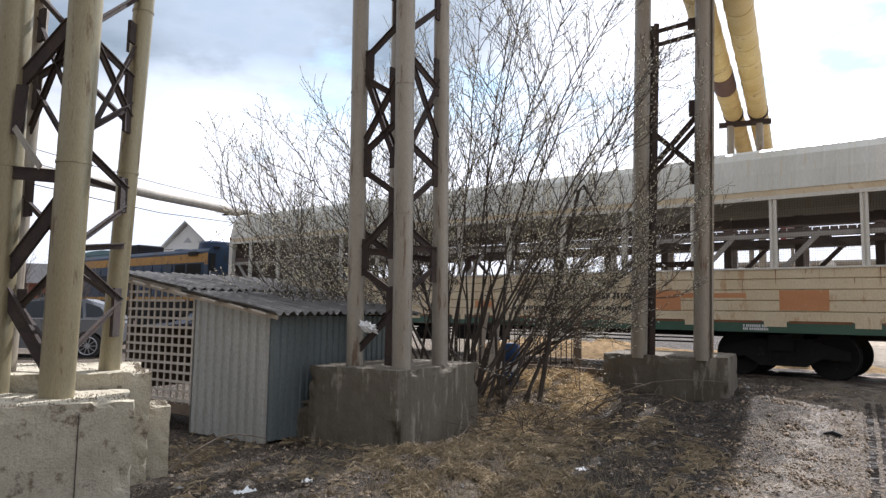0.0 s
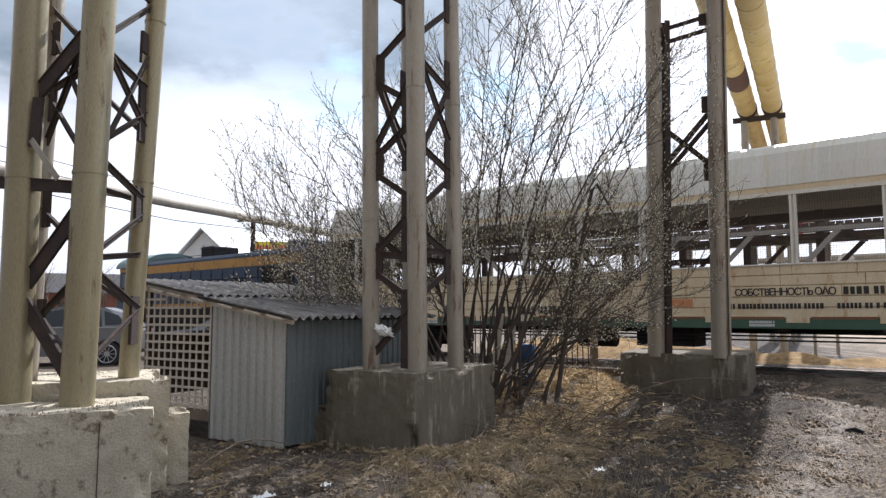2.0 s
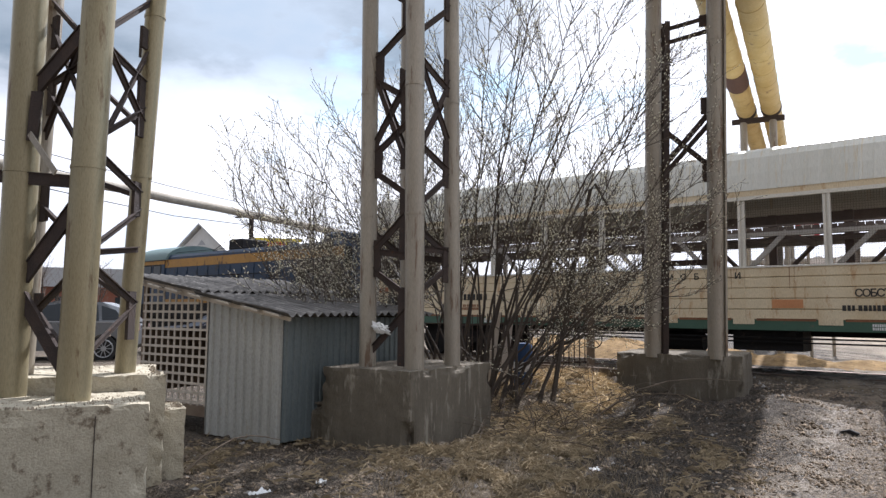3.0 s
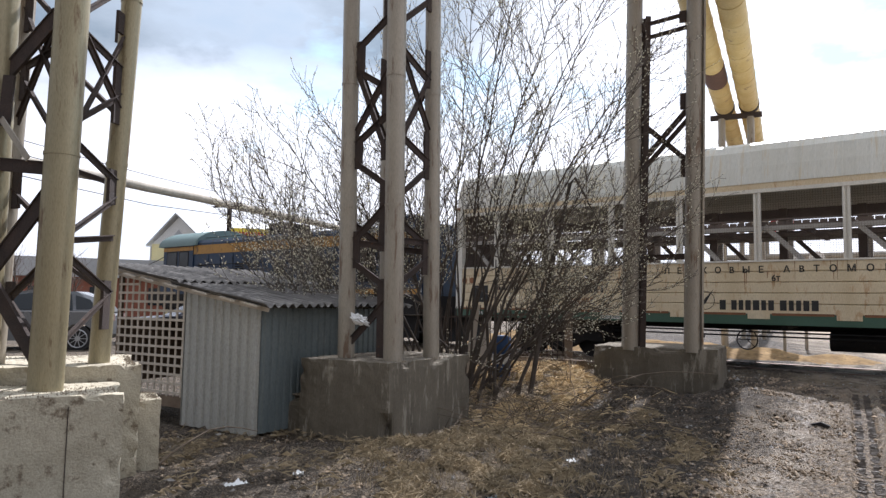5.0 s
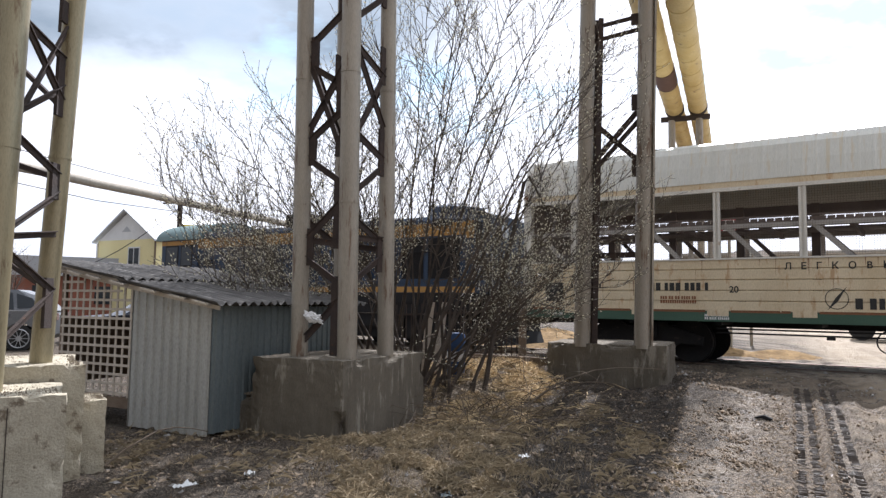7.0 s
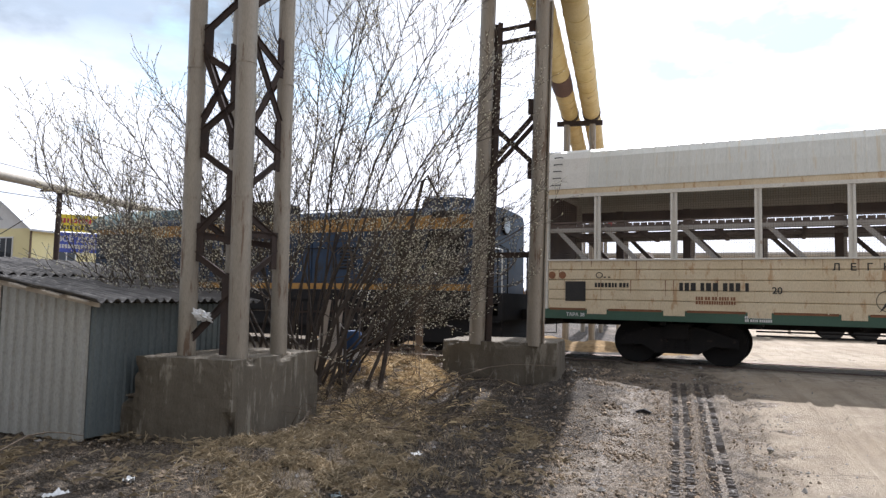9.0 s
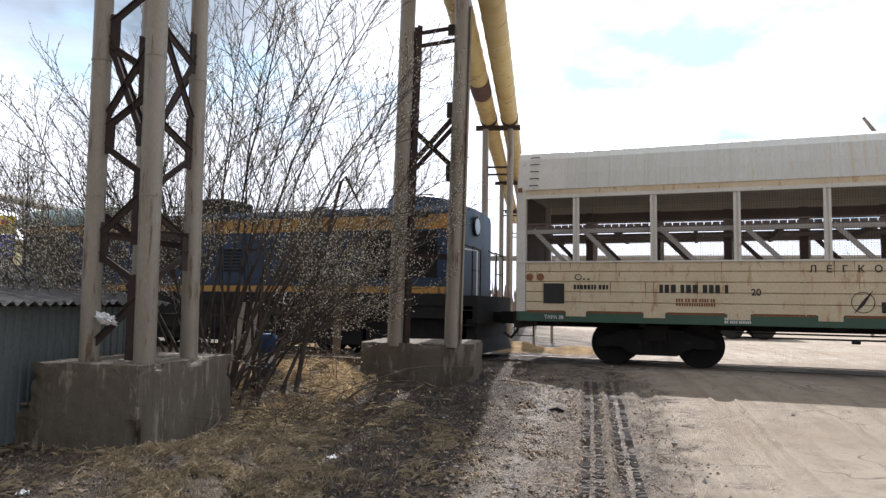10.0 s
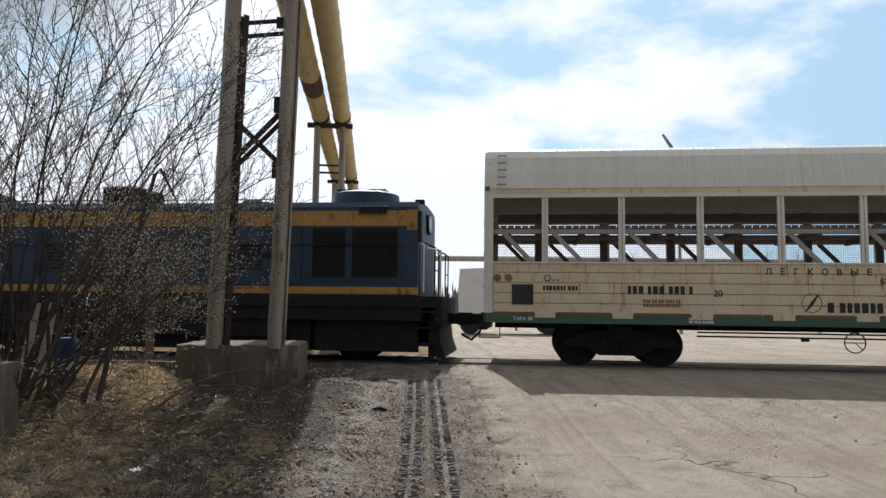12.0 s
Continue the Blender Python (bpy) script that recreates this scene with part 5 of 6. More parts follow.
    # cab with arched roof
    cab = Mesh().prism([(-1.5, 1.5), (-1.5, 3.45), (1.5, 3.45), (1.5, 1.5)], XC, X1)
    cab.put("cab", M_BLUE, lo)
    arch = [(1.58 * math.cos(a), 3.45 + 0.72 * math.sin(a)) for a in [math.pi * i / 16 for i in range(17)]]
    Mesh().prism(arch, XC - 0.3, X1 + 0.25).put("cab_roof", M_TEAL, lo, "faded green arched cab roof", smooth=True)
    for s in (-1, 1):
        for xa, xb in ((-14.35, -13.75), (-15.3, -14.6)):
            rim = Mesh().box(xa - 0.05, xb + 0.05, *sorted((s * 1.5, s * 1.508)), 2.45, 3.25).put("window_frame", M_BLACK, lo)
            Mesh().box(xa, xb, *sorted((s * 1.5, s * 1.512)), 2.5, 3.2).put("cab_window", M_GLASS, rim)
        Mesh().box(X1 + 0.0, X1 + 0.015, *sorted((s * 0.35, s * 1.3)), 3.55, 3.85).put("cab_front_window", M_GLASS, lo)
        Mesh().box(XC, X1, *sorted((s * 1.5, s * 1.511)), 3.26, 3.42).put("yellow_band", M_YELL, lo)
    Mesh().box(XE, XC, -1.3, 1.3, 1.5, 2.3).put("rear_hood", M_BLUE, lo)
    for bx in (-4.1, -12.7):
        bogie(lo, bx, 2.1)
    return lo

wagon = build_wagon()
loco = build_loco()

# ---- willow thicket ----
class Twigs:
    """Grows branches into three meshes: limbs, twigs and catkins."""
    def __init__(self, seed):
        self.rnd = random.Random(seed)
        self.limb, self.twig, self.cat = Mesh(), Mesh(), Mesh()
    def catkin(self, p, d, s):
        k = len(self.cat.v)
        a = d.orthogonal().normalized() * s * 0.19
        b = d.cross(a)
        c = p + d * s * 0.5
        self.cat.v += [tuple(p), tuple(c + a), tuple(c + b), tuple(c - a), tuple(c - b), tuple(p + d * s)]
        self.cat.f += [(k, k + 1 + (i + 1) % 4, k + 1 + i) for i in range(4)] + [(k + 5, k + 1 + i, k + 1 + (i + 1) % 4) for i in range(4)]
    def grow(self, p, d, length, r, level, rise, buds=True):
        rnd = self.rnd
        n = {0: 9, 1: 6, 2: 4}[level]
        pts, dirs = [p.copy()], [d.copy()]
        bend = Vector((rnd.uniform(-1, 1), rnd.uniform(-1, 1), 0)) * 0.10
        for i in range(n):
            d = (d + bend * 0.5 + Vector((rnd.gauss(0, 0.10), rnd.gauss(0, 0.10), rnd.gauss(0, 0.07) + rise))).normalized()
            p = p + d * length / n
            pts.append(p)
            dirs.append(d)
        rad = [max(0.0016, r * (1 - 0.86 * i / n)) for i in range(n + 1)]
        (self.limb if level == 0 else self.twig).path(pts, rad, 7 if level == 0 else (4 if level == 1 else 3))
        if level == 2:
            if buds:
                m = int(length / 0.075)
                for i in range(m):
                    f = (0.25 + 0.75 * i / m) * n
                    j = min(n - 1, int(f))
                    q = pts[j].lerp(pts[j + 1], f - j)
                    dd = (dirs[j] + Vector((rnd.gauss(0, 0.6), rnd.gauss(0, 0.6), rnd.gauss(0, 0.5)))).normalized()
                    if rnd.random() < 0.9:
                        self.catkin(q, dd, rnd.uniform(0.026, 0.046))
            return
        kids = int(length * ((4.7 if level == 0 else 5.0)))
        for i in range(kids):
            f = rnd.uniform(0.10, 1.0) * n
            j = min(n - 1, int(f))
            q = pts[j].lerp(pts[j + 1], f - j)
            side = Vector((rnd.gauss(0, 1), rnd.gauss(0, 1), rnd.gauss(0, 0.5)))
            side = (side - dirs[j] * side.dot(dirs[j])).normalized()
            dd = (dirs[j] * rnd.uniform(0.7, 1.2) + side * rnd.uniform(0.45, 0.95) * (1.5 if level == 0 and f < 0.35 * n else 1.0)).normalized()
            if level == 0:
                self.grow(q, dd, rnd.uniform(0.6, 1.5) * (1.15 - 0.4 * f / n), max(0.006, rad[j] * 0.45), 1, 0.075, buds)
            else:
                self.grow(q, dd, rnd.uniform(0.25, 0.62), 0.0034, 2, 0.10, buds)

class Willow:
    """Stems that fork into rising branches, twigs and beaded side shoots."""
    def __init__(self, seed):
        self.rnd = random.Random(seed)
        self.limb, self.twig, self.cat = Mesh(), Mesh(), Mesh()
    def catkin(self, p, d, s):
        k = len(self.cat.v)
        a = d.orthogonal().normalized() * s * 0.20
        b = d.cross(a)
        c = p + d * s * 0.5
        self.cat.v += [tuple(p), tuple(c + a), tuple(c + b), tuple(c - a), tuple(c - b), tuple(p + d * s)]
        self.cat.f += [(k, k + 1 + (i + 1) % 4, k + 1 + i) for i in range(4)] + [(k + 5, k + 1 + i, k + 1 + (i + 1) % 4) for i in range(4)]
    def fork(self, d, spread):
        rnd = self.rnd
        side = Vector((rnd.gauss(0, 1), rnd.gauss(0, 0.8), rnd.gauss(0.15, 0.5)))
        side = (side - d * side.dot(d)).normalized()
        return (d + side * rnd.uniform(0.6, 1.2) * spread).normalized()
    def stem(self, p0, p1, p2, r, thick):
        rnd, n = self.rnd, 14
        w, off = [Vector((0, 0, 0))], Vector((0, 0, 0))
        for i in range(n):
            off = off * 0.75 + Vector((rnd.gauss(0, 0.035), rnd.gauss(0, 0.035), 0))
            w.append(off.copy())
        pts = [p0 * (1 - i / n) ** 2 + p1 * 2 * (i / n) * (1 - i / n) + p2 * (i / n) ** 2 + w[i] for i in range(n + 1)]
        rad = [max(0.005, r * (1 - 0.86 * (i / n) ** 0.8)) for i in range(n + 1)]
        self.limb.path(pts, rad, 7)
        length = (p2 - p0).length
        count = int(length * 3.3 * thick)
        for i in range(count):
            f = (0.30 + 0.70 * (i + rnd.random()) / count) * n
            j = min(n - 1, int(f))
            d = (pts[j + 1] - pts[j]).normalized()
            self.grow(pts[j].lerp(pts[j + 1], f - j), self.fork(d, 0.85), rnd.uniform(0.6, 1.75) * (1.25 - 0.55 * f / n), max(0.0085, rad[j] * 0.55), 1, 0.08)
    def grow(self, p, d, length, r, level, rise):
        rnd = self.rnd
        n = (0, 7, 5, 3)[level]
        pts, dirs = [p.copy()], [d.copy()]
        for i in range(n):
            d = (d + Vector((rnd.gauss(0, 0.10), rnd.gauss(0, 0.10), rnd.gauss(0, 0.07) + rise))).normalized()
            p = p + d * length / n
            pts.append(p)
            dirs.append(d)
        rad = [max(0.0031, r * (1 - 0.75 * i / n)) for i in range(n + 1)]
        self.twig.path(pts, rad, (0, 5, 4, 3)[level])
        m = int(length / 0.085)
        for i in range(m):
            f = (0.15 + 0.85 * (i + 0.5) / m) * n if level > 1 else (0.55 + 0.45 * (i + 0.5) / m) * n
            if level == 1 and i % 2:
                continue
            j = min(n - 1, int(f))
            if rnd.random() < 0.82:
                dd = (dirs[j] * 0.9 + Vector((rnd.gauss(0, 0.5), rnd.gauss(0, 0.5), rnd.gauss(0.1, 0.4)))).normalized()
                self.catkin(pts[j].lerp(pts[j + 1], f - j), dd, rnd.uniform(0.030, 0.048))
        if level == 3:
            return
        kids = int(length * (5.0 if level == 1 else 4.0) + rnd.random())
        for i in range(kids):
            f = (0.12 + 0.86 * (i + rnd.random()) / kids) * n
            j = min(n - 1, int(f))
            q = pts[j].lerp(pts[j + 1], f - j)
            if level == 1:
                self.grow(q, self.fork(dirs[j], 0.75), rnd.uniform(0.28, 0.75) * (1.15 - 0.45 * f / n), max(0.0048, rad[j] * 0.6), 2, 0.09)
            else:
                self.grow(q, self.fork(dirs[j], 0.85), rnd.uniform(0.08, 0.26), 0.0036, 3, 0.07)

def build_thicket():
    t = thing("willow_thicket", "leafless many-stemmed willow thicket covered in pale catkins", "shrub")
    g = Willow(11)
    rnd = g.rnd
    # how far the crown reaches, by degrees from upright
    fan = [(-80, 2.0), (-66, 3.6), (-54, 5.6), (-34, 5.8), (-20, 5.9), (-12, 6.9), (0, 8.3), (12, 8.5), (22, 8.0), (35, 6.5), (50, 4.5), (70, 3.4)]
    def reach(a):
        for (a0, r0), (a1, r1) in zip(fan, fan[1:]):
            if a0 <= a <= a1:
                return r0 + (r1 - r0) * (a - a0) / (a1 - a0)
        return 3.0
    for i in range(40):
        a = -62 + 3.2 * i if i < 16 else -12 + 3.3 * (i - 16)
        a = max(-76, min(66, a + rnd.uniform(-3, 3)))
        lg = reach(a) * (rnd.uniform(0.78, 0.96) if a < -44 else rnd.uniform(0.66, 0.92))
        f, c = math.sin(radians(a)), math.cos(radians(a))
        x, y = 0.30 + 0.55 * f + rnd.gauss(0, 0.22), 11.15 + rnd.gauss(0, 0.32)
        p0 = Vector((x, y, ground_z(x, y) - 0.05))
        tip = Vector((0.62 + lg * f, y + rnd.gauss(0, 0.8), 0.4 + lg * c))
        ctl = Vector((p0.x + (tip.x - p0.x) * (rnd.uniform(0.12, 0.34) if a > 0 else rnd.uniform(0.40, 0.60)), p0.y + (tip.y - p0.y) * 0.5, p0.z + (tip.z - p0.z) * rnd.uniform(0.42, 0.55)))
        g.stem(p0, ctl, tip, rnd.uniform(0.016, 0.034), 1.3 if a < -16 else 0.9)
    # bare canes close to the ground
    for i in range(14):
        x, y = rnd.gauss(0.45, 0.45), 11.1 + rnd.gauss(0, 0.35)
        z = ground_z(x, y)
        tx = x + rnd.gauss(0.15, 0.35)
        g.limb.path([(x, y, z - 0.05), (x + (tx - x) * 0.4, y, z + 1.1), (tx, y - 0.1, z + rnd.uniform(1.8, 2.8))], [0.03, 0.022, 0.008], 6)
    # low sprays: to the open side, and to the shed side
    for i in range(52):
        right = i < 34
        x, y, z = (rnd.gauss(1.2, 0.55), rnd.gauss(10.8, 0.4), rnd.uniform(0.9, 2.7)) if right else (rnd.uniform(-1.3, 0.2), rnd.gauss(10.9, 0.35), rnd.uniform(1.4, 2.4))
        a = rnd.gauss(0.0, 0.6) if right else math.pi + rnd.gauss(0.0, 0.6)
        g.grow(Vector((x, y, z)), Vector((math.cos(a), 0.6 * math.sin(a) - 0.15, rnd.gauss(0.12, 0.3))).normalized(), rnd.uniform(0.8, 1.6), 0.009, 1, 0.015)
    # the snapped limb
    g.limb.path([(1.5, 10.6, 0.3), (1.75, 10.5, 2.0), (2.05, 10.4, 3.45), (2.12, 10.38, 3.55), (2.25, 10.35, 3.3), (2.5, 10.3, 2.8)], [0.04, 0.032, 0.026, 0.024, 0.016, 0.006], 7)
    g.limb.put("stem", M_BARK, t, "grey-brown stems", smooth=True)["kind"] = "stuff"
    g.twig.put("twig", M_TWIG, t, "thin brown twigs")["kind"] = "stuff"
    g.cat.put("catkin", M_CATKIN, t, "pale silky catkins")["kind"] = "stuff"

def build_brambles():
    t = thing("dry_bramble", "tangle of dead grey-brown stems beside the concrete block", "dead shrub", kind="stuff")
    rnd = random.Random(23)
    m = Mesh()
    for i in range(230):
        if i < 150:
            x, y = rnd.gauss(1.15, 0.55), rnd.gauss(9.7, 0.75)
        else:
            x, y = rnd.uniform(0.2, 3.4), rnd.uniform(10.4, 13.4)
        a = rnd.uniform(0, 2 * math.pi)
        lg = rnd.uniform(0.35, 1.3)
        h = rnd.uniform(0.03, 0.36)
        z = ground_z(x, y)
        pts = []
        for k in range(6):
            f = k / 5
            w = rnd.gauss(0, 0.03)
            pts.append((x + math.cos(a) * lg * f + w, y + math.sin(a) * lg * f + rnd.gauss(0, 0.03), z + 0.01 + h * math.sin(math.pi * min(1, f * rnd.uniform(0.7, 1.0))) + 0.02 * k))
        m.path(pts, [rnd.uniform(0.003, 0.008) * (1 - 0.7 * k / 5) for k in range(6)], 3)
    for i in range(24):
        x, y = rnd.gauss(2.0, 0.45), rnd.gauss(9.7, 0.7)
        a, lg, h = rnd.gauss(0.6, 1.2), rnd.uniform(0.6, 1.9), rnd.uniform(0.10, 0.6)
        z = ground_z(x, y)
        pts = [(x + math.cos(a) * lg * k / 6 + rnd.gauss(0, 0.025), y + math.sin(a) * lg * k / 6 + rnd.gauss(0, 0.025), z + h * math.sin(math.pi * (0.1 + 0.7 * k / 6))) for k in range(7)]
        m.path(pts, [rnd.uniform(0.004, 0.009) * (1 - 0.7 * k / 6) for k in range(7)], 4)
    m.put("dead_stem", M_DRY, t)["kind"] = "stuff"
    for x0, y0, x1, y1, h in ((2.2, 10.4, 3.6, 9.6, 0.5), (1.6, 9.0, 3.1, 9.3, 0.10), (2.5, 9.4, 3.3, 8.3, 0.06), (-2.6, 6.9, -1.9, 7.9, 0.35), (1.9, 9.9, 4.3, 10.6, 0.65), (0.9, 8.6, 1.9, 7.6, 0.08)):
        pts = []
        for k in range(7):
            f = k / 6
            x, y = x0 + (x1 - x0) * f, y0 + (y1 - y0) * f
            pts.append((x + rnd.gauss(0, 0.02), y + rnd.gauss(0, 0.02), ground_z(x, y) + 0.03 + h * math.sin(math.pi * f) * 0.5 + h * 0.4 * f))
        b = Mesh().path(pts, [0.013 - 0.0015 * k for k in range(7)], 6).put("fallen_branch", M_DRY)
        tagged(b, "bare fallen branch lying on the soil", "branch", "fallen branches")

# ---- straw, leaves and stones on the soil ----
BLOCKED = [(-0.55, 9.15, 1.25), (3.95, 12.0, 1.35), (-3.2, 5.9, 1.25), (-2.9, 10.2, 1.9)]

def free(x, y):
    return all((x - a) ** 2 + (y - b) ** 2 > (r * 0.8) ** 2 for a, b, r in BLOCKED)

def build_litter():
    rnd = random.Random(5)
    straw, leaf, stone = Mesh(), Mesh(), Mesh()
    def hay_at(x, y):
        s, q = rut_frame(x, y)
        # straw is thinned along the strip painted as shadow
        return (1 - smooth01(q, -2.3, -0.9)) * (1 - 0.88 * smooth01(x - (1.05 + 0.25 * (y - 6.7)), -0.25, 0.4)) * (0.03 + 0.85 * smooth01(x, -1.0, 0.6)) * smooth01(noise.noise((x * 0.9, y * 0.9, 9.0)), -0.45, 0.3)
    hay = Mesh()
    def blade(m, x, y, lg, w, lift):
        z = ground_z(x, y) + rnd.uniform(-0.005, lift)
        a = rnd.uniform(0, math.pi)
        dx, dy = math.cos(a) * lg / 2, math.sin(a) * lg / 2
        ox, oy = -math.sin(a) * w, math.cos(a) * w
        t0, t1 = rnd.gauss(0, 0.015), rnd.gauss(0.01, 0.025)
        k = len(m.v)
        m.v += [(x - dx - ox, y - dy - oy, z + t0), (x - dx + ox, y - dy + oy, z + t0), (x + dx + ox, y + dy + oy, z + t1), (x + dx - ox, y + dy - oy, z + t1), (x, y, z + 0.02)]
        m.f += [(k, k + 1, k + 4), (k + 4, k + 1, k + 2), (k + 4, k + 2, k + 3), (k, k + 4, k + 3)]
    count = 0
    while count < 19000:
        x, y = rnd.uniform(-3.5, 3.2), rnd.uniform(4.6, 10.0)
        if rnd.random() > hay_at(x, y) * smooth01(noise.noise((x * 2.6, y * 2.6, 2.0)) + 0.4 * noise.noise((x * 7, y * 7, 6.0)), -0.08, 0.22) or not free(x, y):
            continue
        blade(straw, x, y, rnd.uniform(0.04, 0.18), rnd.uniform(0.0012, 0.0032), 0.06)
        count += 1
    count = 0
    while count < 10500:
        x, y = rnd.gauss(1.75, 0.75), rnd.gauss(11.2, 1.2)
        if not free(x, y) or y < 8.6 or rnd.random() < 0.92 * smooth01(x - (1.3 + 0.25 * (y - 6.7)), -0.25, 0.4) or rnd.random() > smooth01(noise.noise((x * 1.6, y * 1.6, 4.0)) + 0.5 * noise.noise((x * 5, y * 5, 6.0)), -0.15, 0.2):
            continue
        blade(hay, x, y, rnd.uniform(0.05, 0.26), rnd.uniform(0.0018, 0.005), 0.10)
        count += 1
    # standing tufts on the bank
    for i in range(260):
        x, y = rnd.gauss(1.9, 0.9), rnd.gauss(12.4, 0.9)
        if i < 90:
            x, y = rnd.uniform(-0.6, 2.0), rnd.uniform(6.0, 8.0)
        if not free(x, y):
            continue
        for b in range(16):
            a, lean = rnd.uniform(0, 2 * math.pi), rnd.uniform(0.1, 0.9)
            h = rnd.uniform(0.06, 0.24)
            bx, by = x + rnd.gauss(0, 0.05), y + rnd.gauss(0, 0.05)
            z = ground_z(bx, by)
            tx, ty = bx + math.cos(a) * h * lean, by + math.sin(a) * h * lean
            k = len(straw.v)
            straw.v += [(bx - 0.0022, by, z), (bx + 0.0022, by, z), (tx, ty, z + h * (1 - 0.4 * lean))]
            straw.f.append((k, k + 1, k + 2))
    for i in range(7000):
        x, y = rnd.uniform(-3.6, 4.2), rnd.uniform(4.4, 13.5)
        s, q = rut_frame(x, y)
        if not free(x, y) or q > rnd.uniform(-0.9, 0.4):
            continue
        z = ground_z(x, y) + rnd.uniform(0.005, 0.035)
        a, w = rnd.uniform(0, 2 * math.pi), rnd.uniform(0.010, 0.032)
        c, sn = math.cos(a) * w, math.sin(a) * w
        k = len(leaf.v)
        leaf.v += [(x - c, y - sn, z), (x + sn * 0.55, y - c * 0.55, z + rnd.uniform(0, 0.02)), (x + c, y + sn, z + rnd.uniform(-0.004, 0.02)), (x - sn * 0.55, y + c * 0.55, z + rnd.uniform(0, 0.02))]
        leaf.f += [(k, k + 1, k + 2), (k, k + 2, k + 3)]
    clod = Mesh()
    for i in range(46000):
        x, y = rnd.uniform(-3.4, 6.5), rnd.uniform(4.3, 13.2)
        s, q = rut_frame(x, y)
        if not free(x, y) or q > rnd.uniform(-0.6, 1.1) or abs(abs(q) - 0.21) < 0.1:
            continue
        if rnd.random() > 0.25 + 0.75 * smooth01(q, -2.6, -1.4) or rnd.random() > 0.2 + smooth01(noise.noise((x * 2.3, y * 2.3, 12.0)), -0.3, 0.3):
            continue
        r = rnd.uniform(0.006, 0.019) if rnd.random() < 0.94 else rnd.uniform(0.02, 0.036)
        z = ground_z(x, y) + r * 0.25
        k = len(clod.v)
        clod.v += [(x + r * rnd.uniform(0.7, 1.3), y + r * rnd.uniform(-0.4, 0.4), z), (x, y + r * rnd.uniform(0.7, 1.3), z), (x - r * rnd.uniform(0.7, 1.3), y, z), (x, y - r * rnd.uniform(0.7, 1.3), z), (x + r * rnd.uniform(-0.3, 0.3), y, z + r * rnd.uniform(0.5, 1.0)), (x, y, z - r)]
        clod.f += [(k + i2, k + (i2 + 1) % 4, k + 4) for i2 in range(4)] + [(k + (i2 + 1) % 4, k + i2, k + 5) for i2 in range(4)]
    tagged(clod.put("soil_clods", M_CLOD), "crumbled dark clods of earth on the yard", "soil", kind="stuff")
    for i in range(2600):
        x, y = rnd.uniform(-3.0, 10.5), rnd.uniform(4.0, 14.5)
        s, q = rut_frame(x, y)
        if not free(x, y) or (q > 1.2 and rnd.random() < 0.8):
            continue
        r = rnd.uniform(0.006, 0.02) if rnd.random() < 0.95 else rnd.uniform(0.025, 0.05)
        z = ground_z(x, y) + r * 0.3
        k = len(stone.v)
        stone.v += [(x + r * rnd.uniform(0.6, 1.2), y, z), (x, y + r * rnd.uniform(0.6, 1.2), z), (x - r * rnd.uniform(0.6, 1.2), y, z), (x, y - r * rnd.uniform(0.6, 1.2), z), (x + r * 0.2, y, z + r * rnd.uniform(0.5, 0.9)), (x, y, z - r)]
        stone.f += [(k + i2, k + (i2 + 1) % 4, k + 4) for i2 in range(4)] + [(k + (i2 + 1) % 4, k + i2, k + 5) for i2 in range(4)]
    tagged(straw.put("dry_grass", M_STRAW), "flattened straw-coloured dead grass on dark soil", "dry grass", kind="stuff")
    tagged(hay.put("hay_bank", M_HAY), "straw-coloured dead grass on the bank, sunlight painted into its colour", "dry grass", kind="stuff")
    tagged(leaf.put("leaf_litter", M_LEAF), "brown fallen leaves strewn over the soil", "leaf litter", kind="stuff")
    tagged(stone.put("gravel", M_STONE), "scattered grey stones on the yard", "gravel", kind="stuff")
    # scraps
    for x, y, w, mat, lab in ((0.28, 5.75, 0.07, M_WHITE, "crumpled white paper scrap in dry grass"), (0.52, 5.8, 0.05, M_SHEETB, "crushed pale green plastic scrap"), (1.42, 7.05, 0.06, M_WHITE, "crumpled white paper scrap in dry grass"), (1.66, 6.9, 0.045, M_WHITE, "crumpled white paper scrap in dry grass"), (-1.65, 6.2, 0.09, M_WHITE, "crumpled white paper scrap in dry grass"), (-1.2, 6.6, 0.06, M_WHITE, "crumpled white paper scrap in dry grass")):
        m = Mesh()
        n = 7
        for j in range(n):
            for i in range(n):
                px, py = (i / 6 - 0.5) * 2 * w, (j / 6 - 0.5) * 1.5 * w
                m.v.append((px, py, 0.03 + 0.035 * noise.noise((px * 40 + x * 9, py * 40, y))))
        m.f = [(j * n + i, j * n + i + 1, (j + 1) * n + i + 1, (j + 1) * n + i) for j in range(n - 1) for i in range(n - 1)]
        tagged(m.put("scrap", mat, None, at=pose(x, y, ground_z(x, y), 0, 0, x * 70)), lab, "litter", "scraps of litter")
    d = Mesh().slab([(-0.10, 0.0), (0.10, 0.0), (0.13, 0.03), (0.02, 0.07), (-0.08, 0.04)], -0.035, 0.035).put("tarred_chunk", M_BLACK, None, at=pose(4.92, 8.90, ground_z(4.92, 8.90), 0, 0, -35))
    tagged(d, "dark broken chunk of tarred scrap on mud", "debris")
    m = Mesh()
    for j in range(13):
        for i in range(20):
            a, e = 2 * math.pi * i / 20, math.pi * (j / 12 - 0.5)
            p = Vector((math.cos(a) * math.cos(e), math.sin(a) * math.cos(e), math.sin(e)))
            r = 1 + 0.75 * noise.noise(p * 2.4) + 0.35 * noise.noise(p * 6)
            m.v.append((p.x * r * 0.12, p.y * r * 0.055, p.z * r * 0.055))
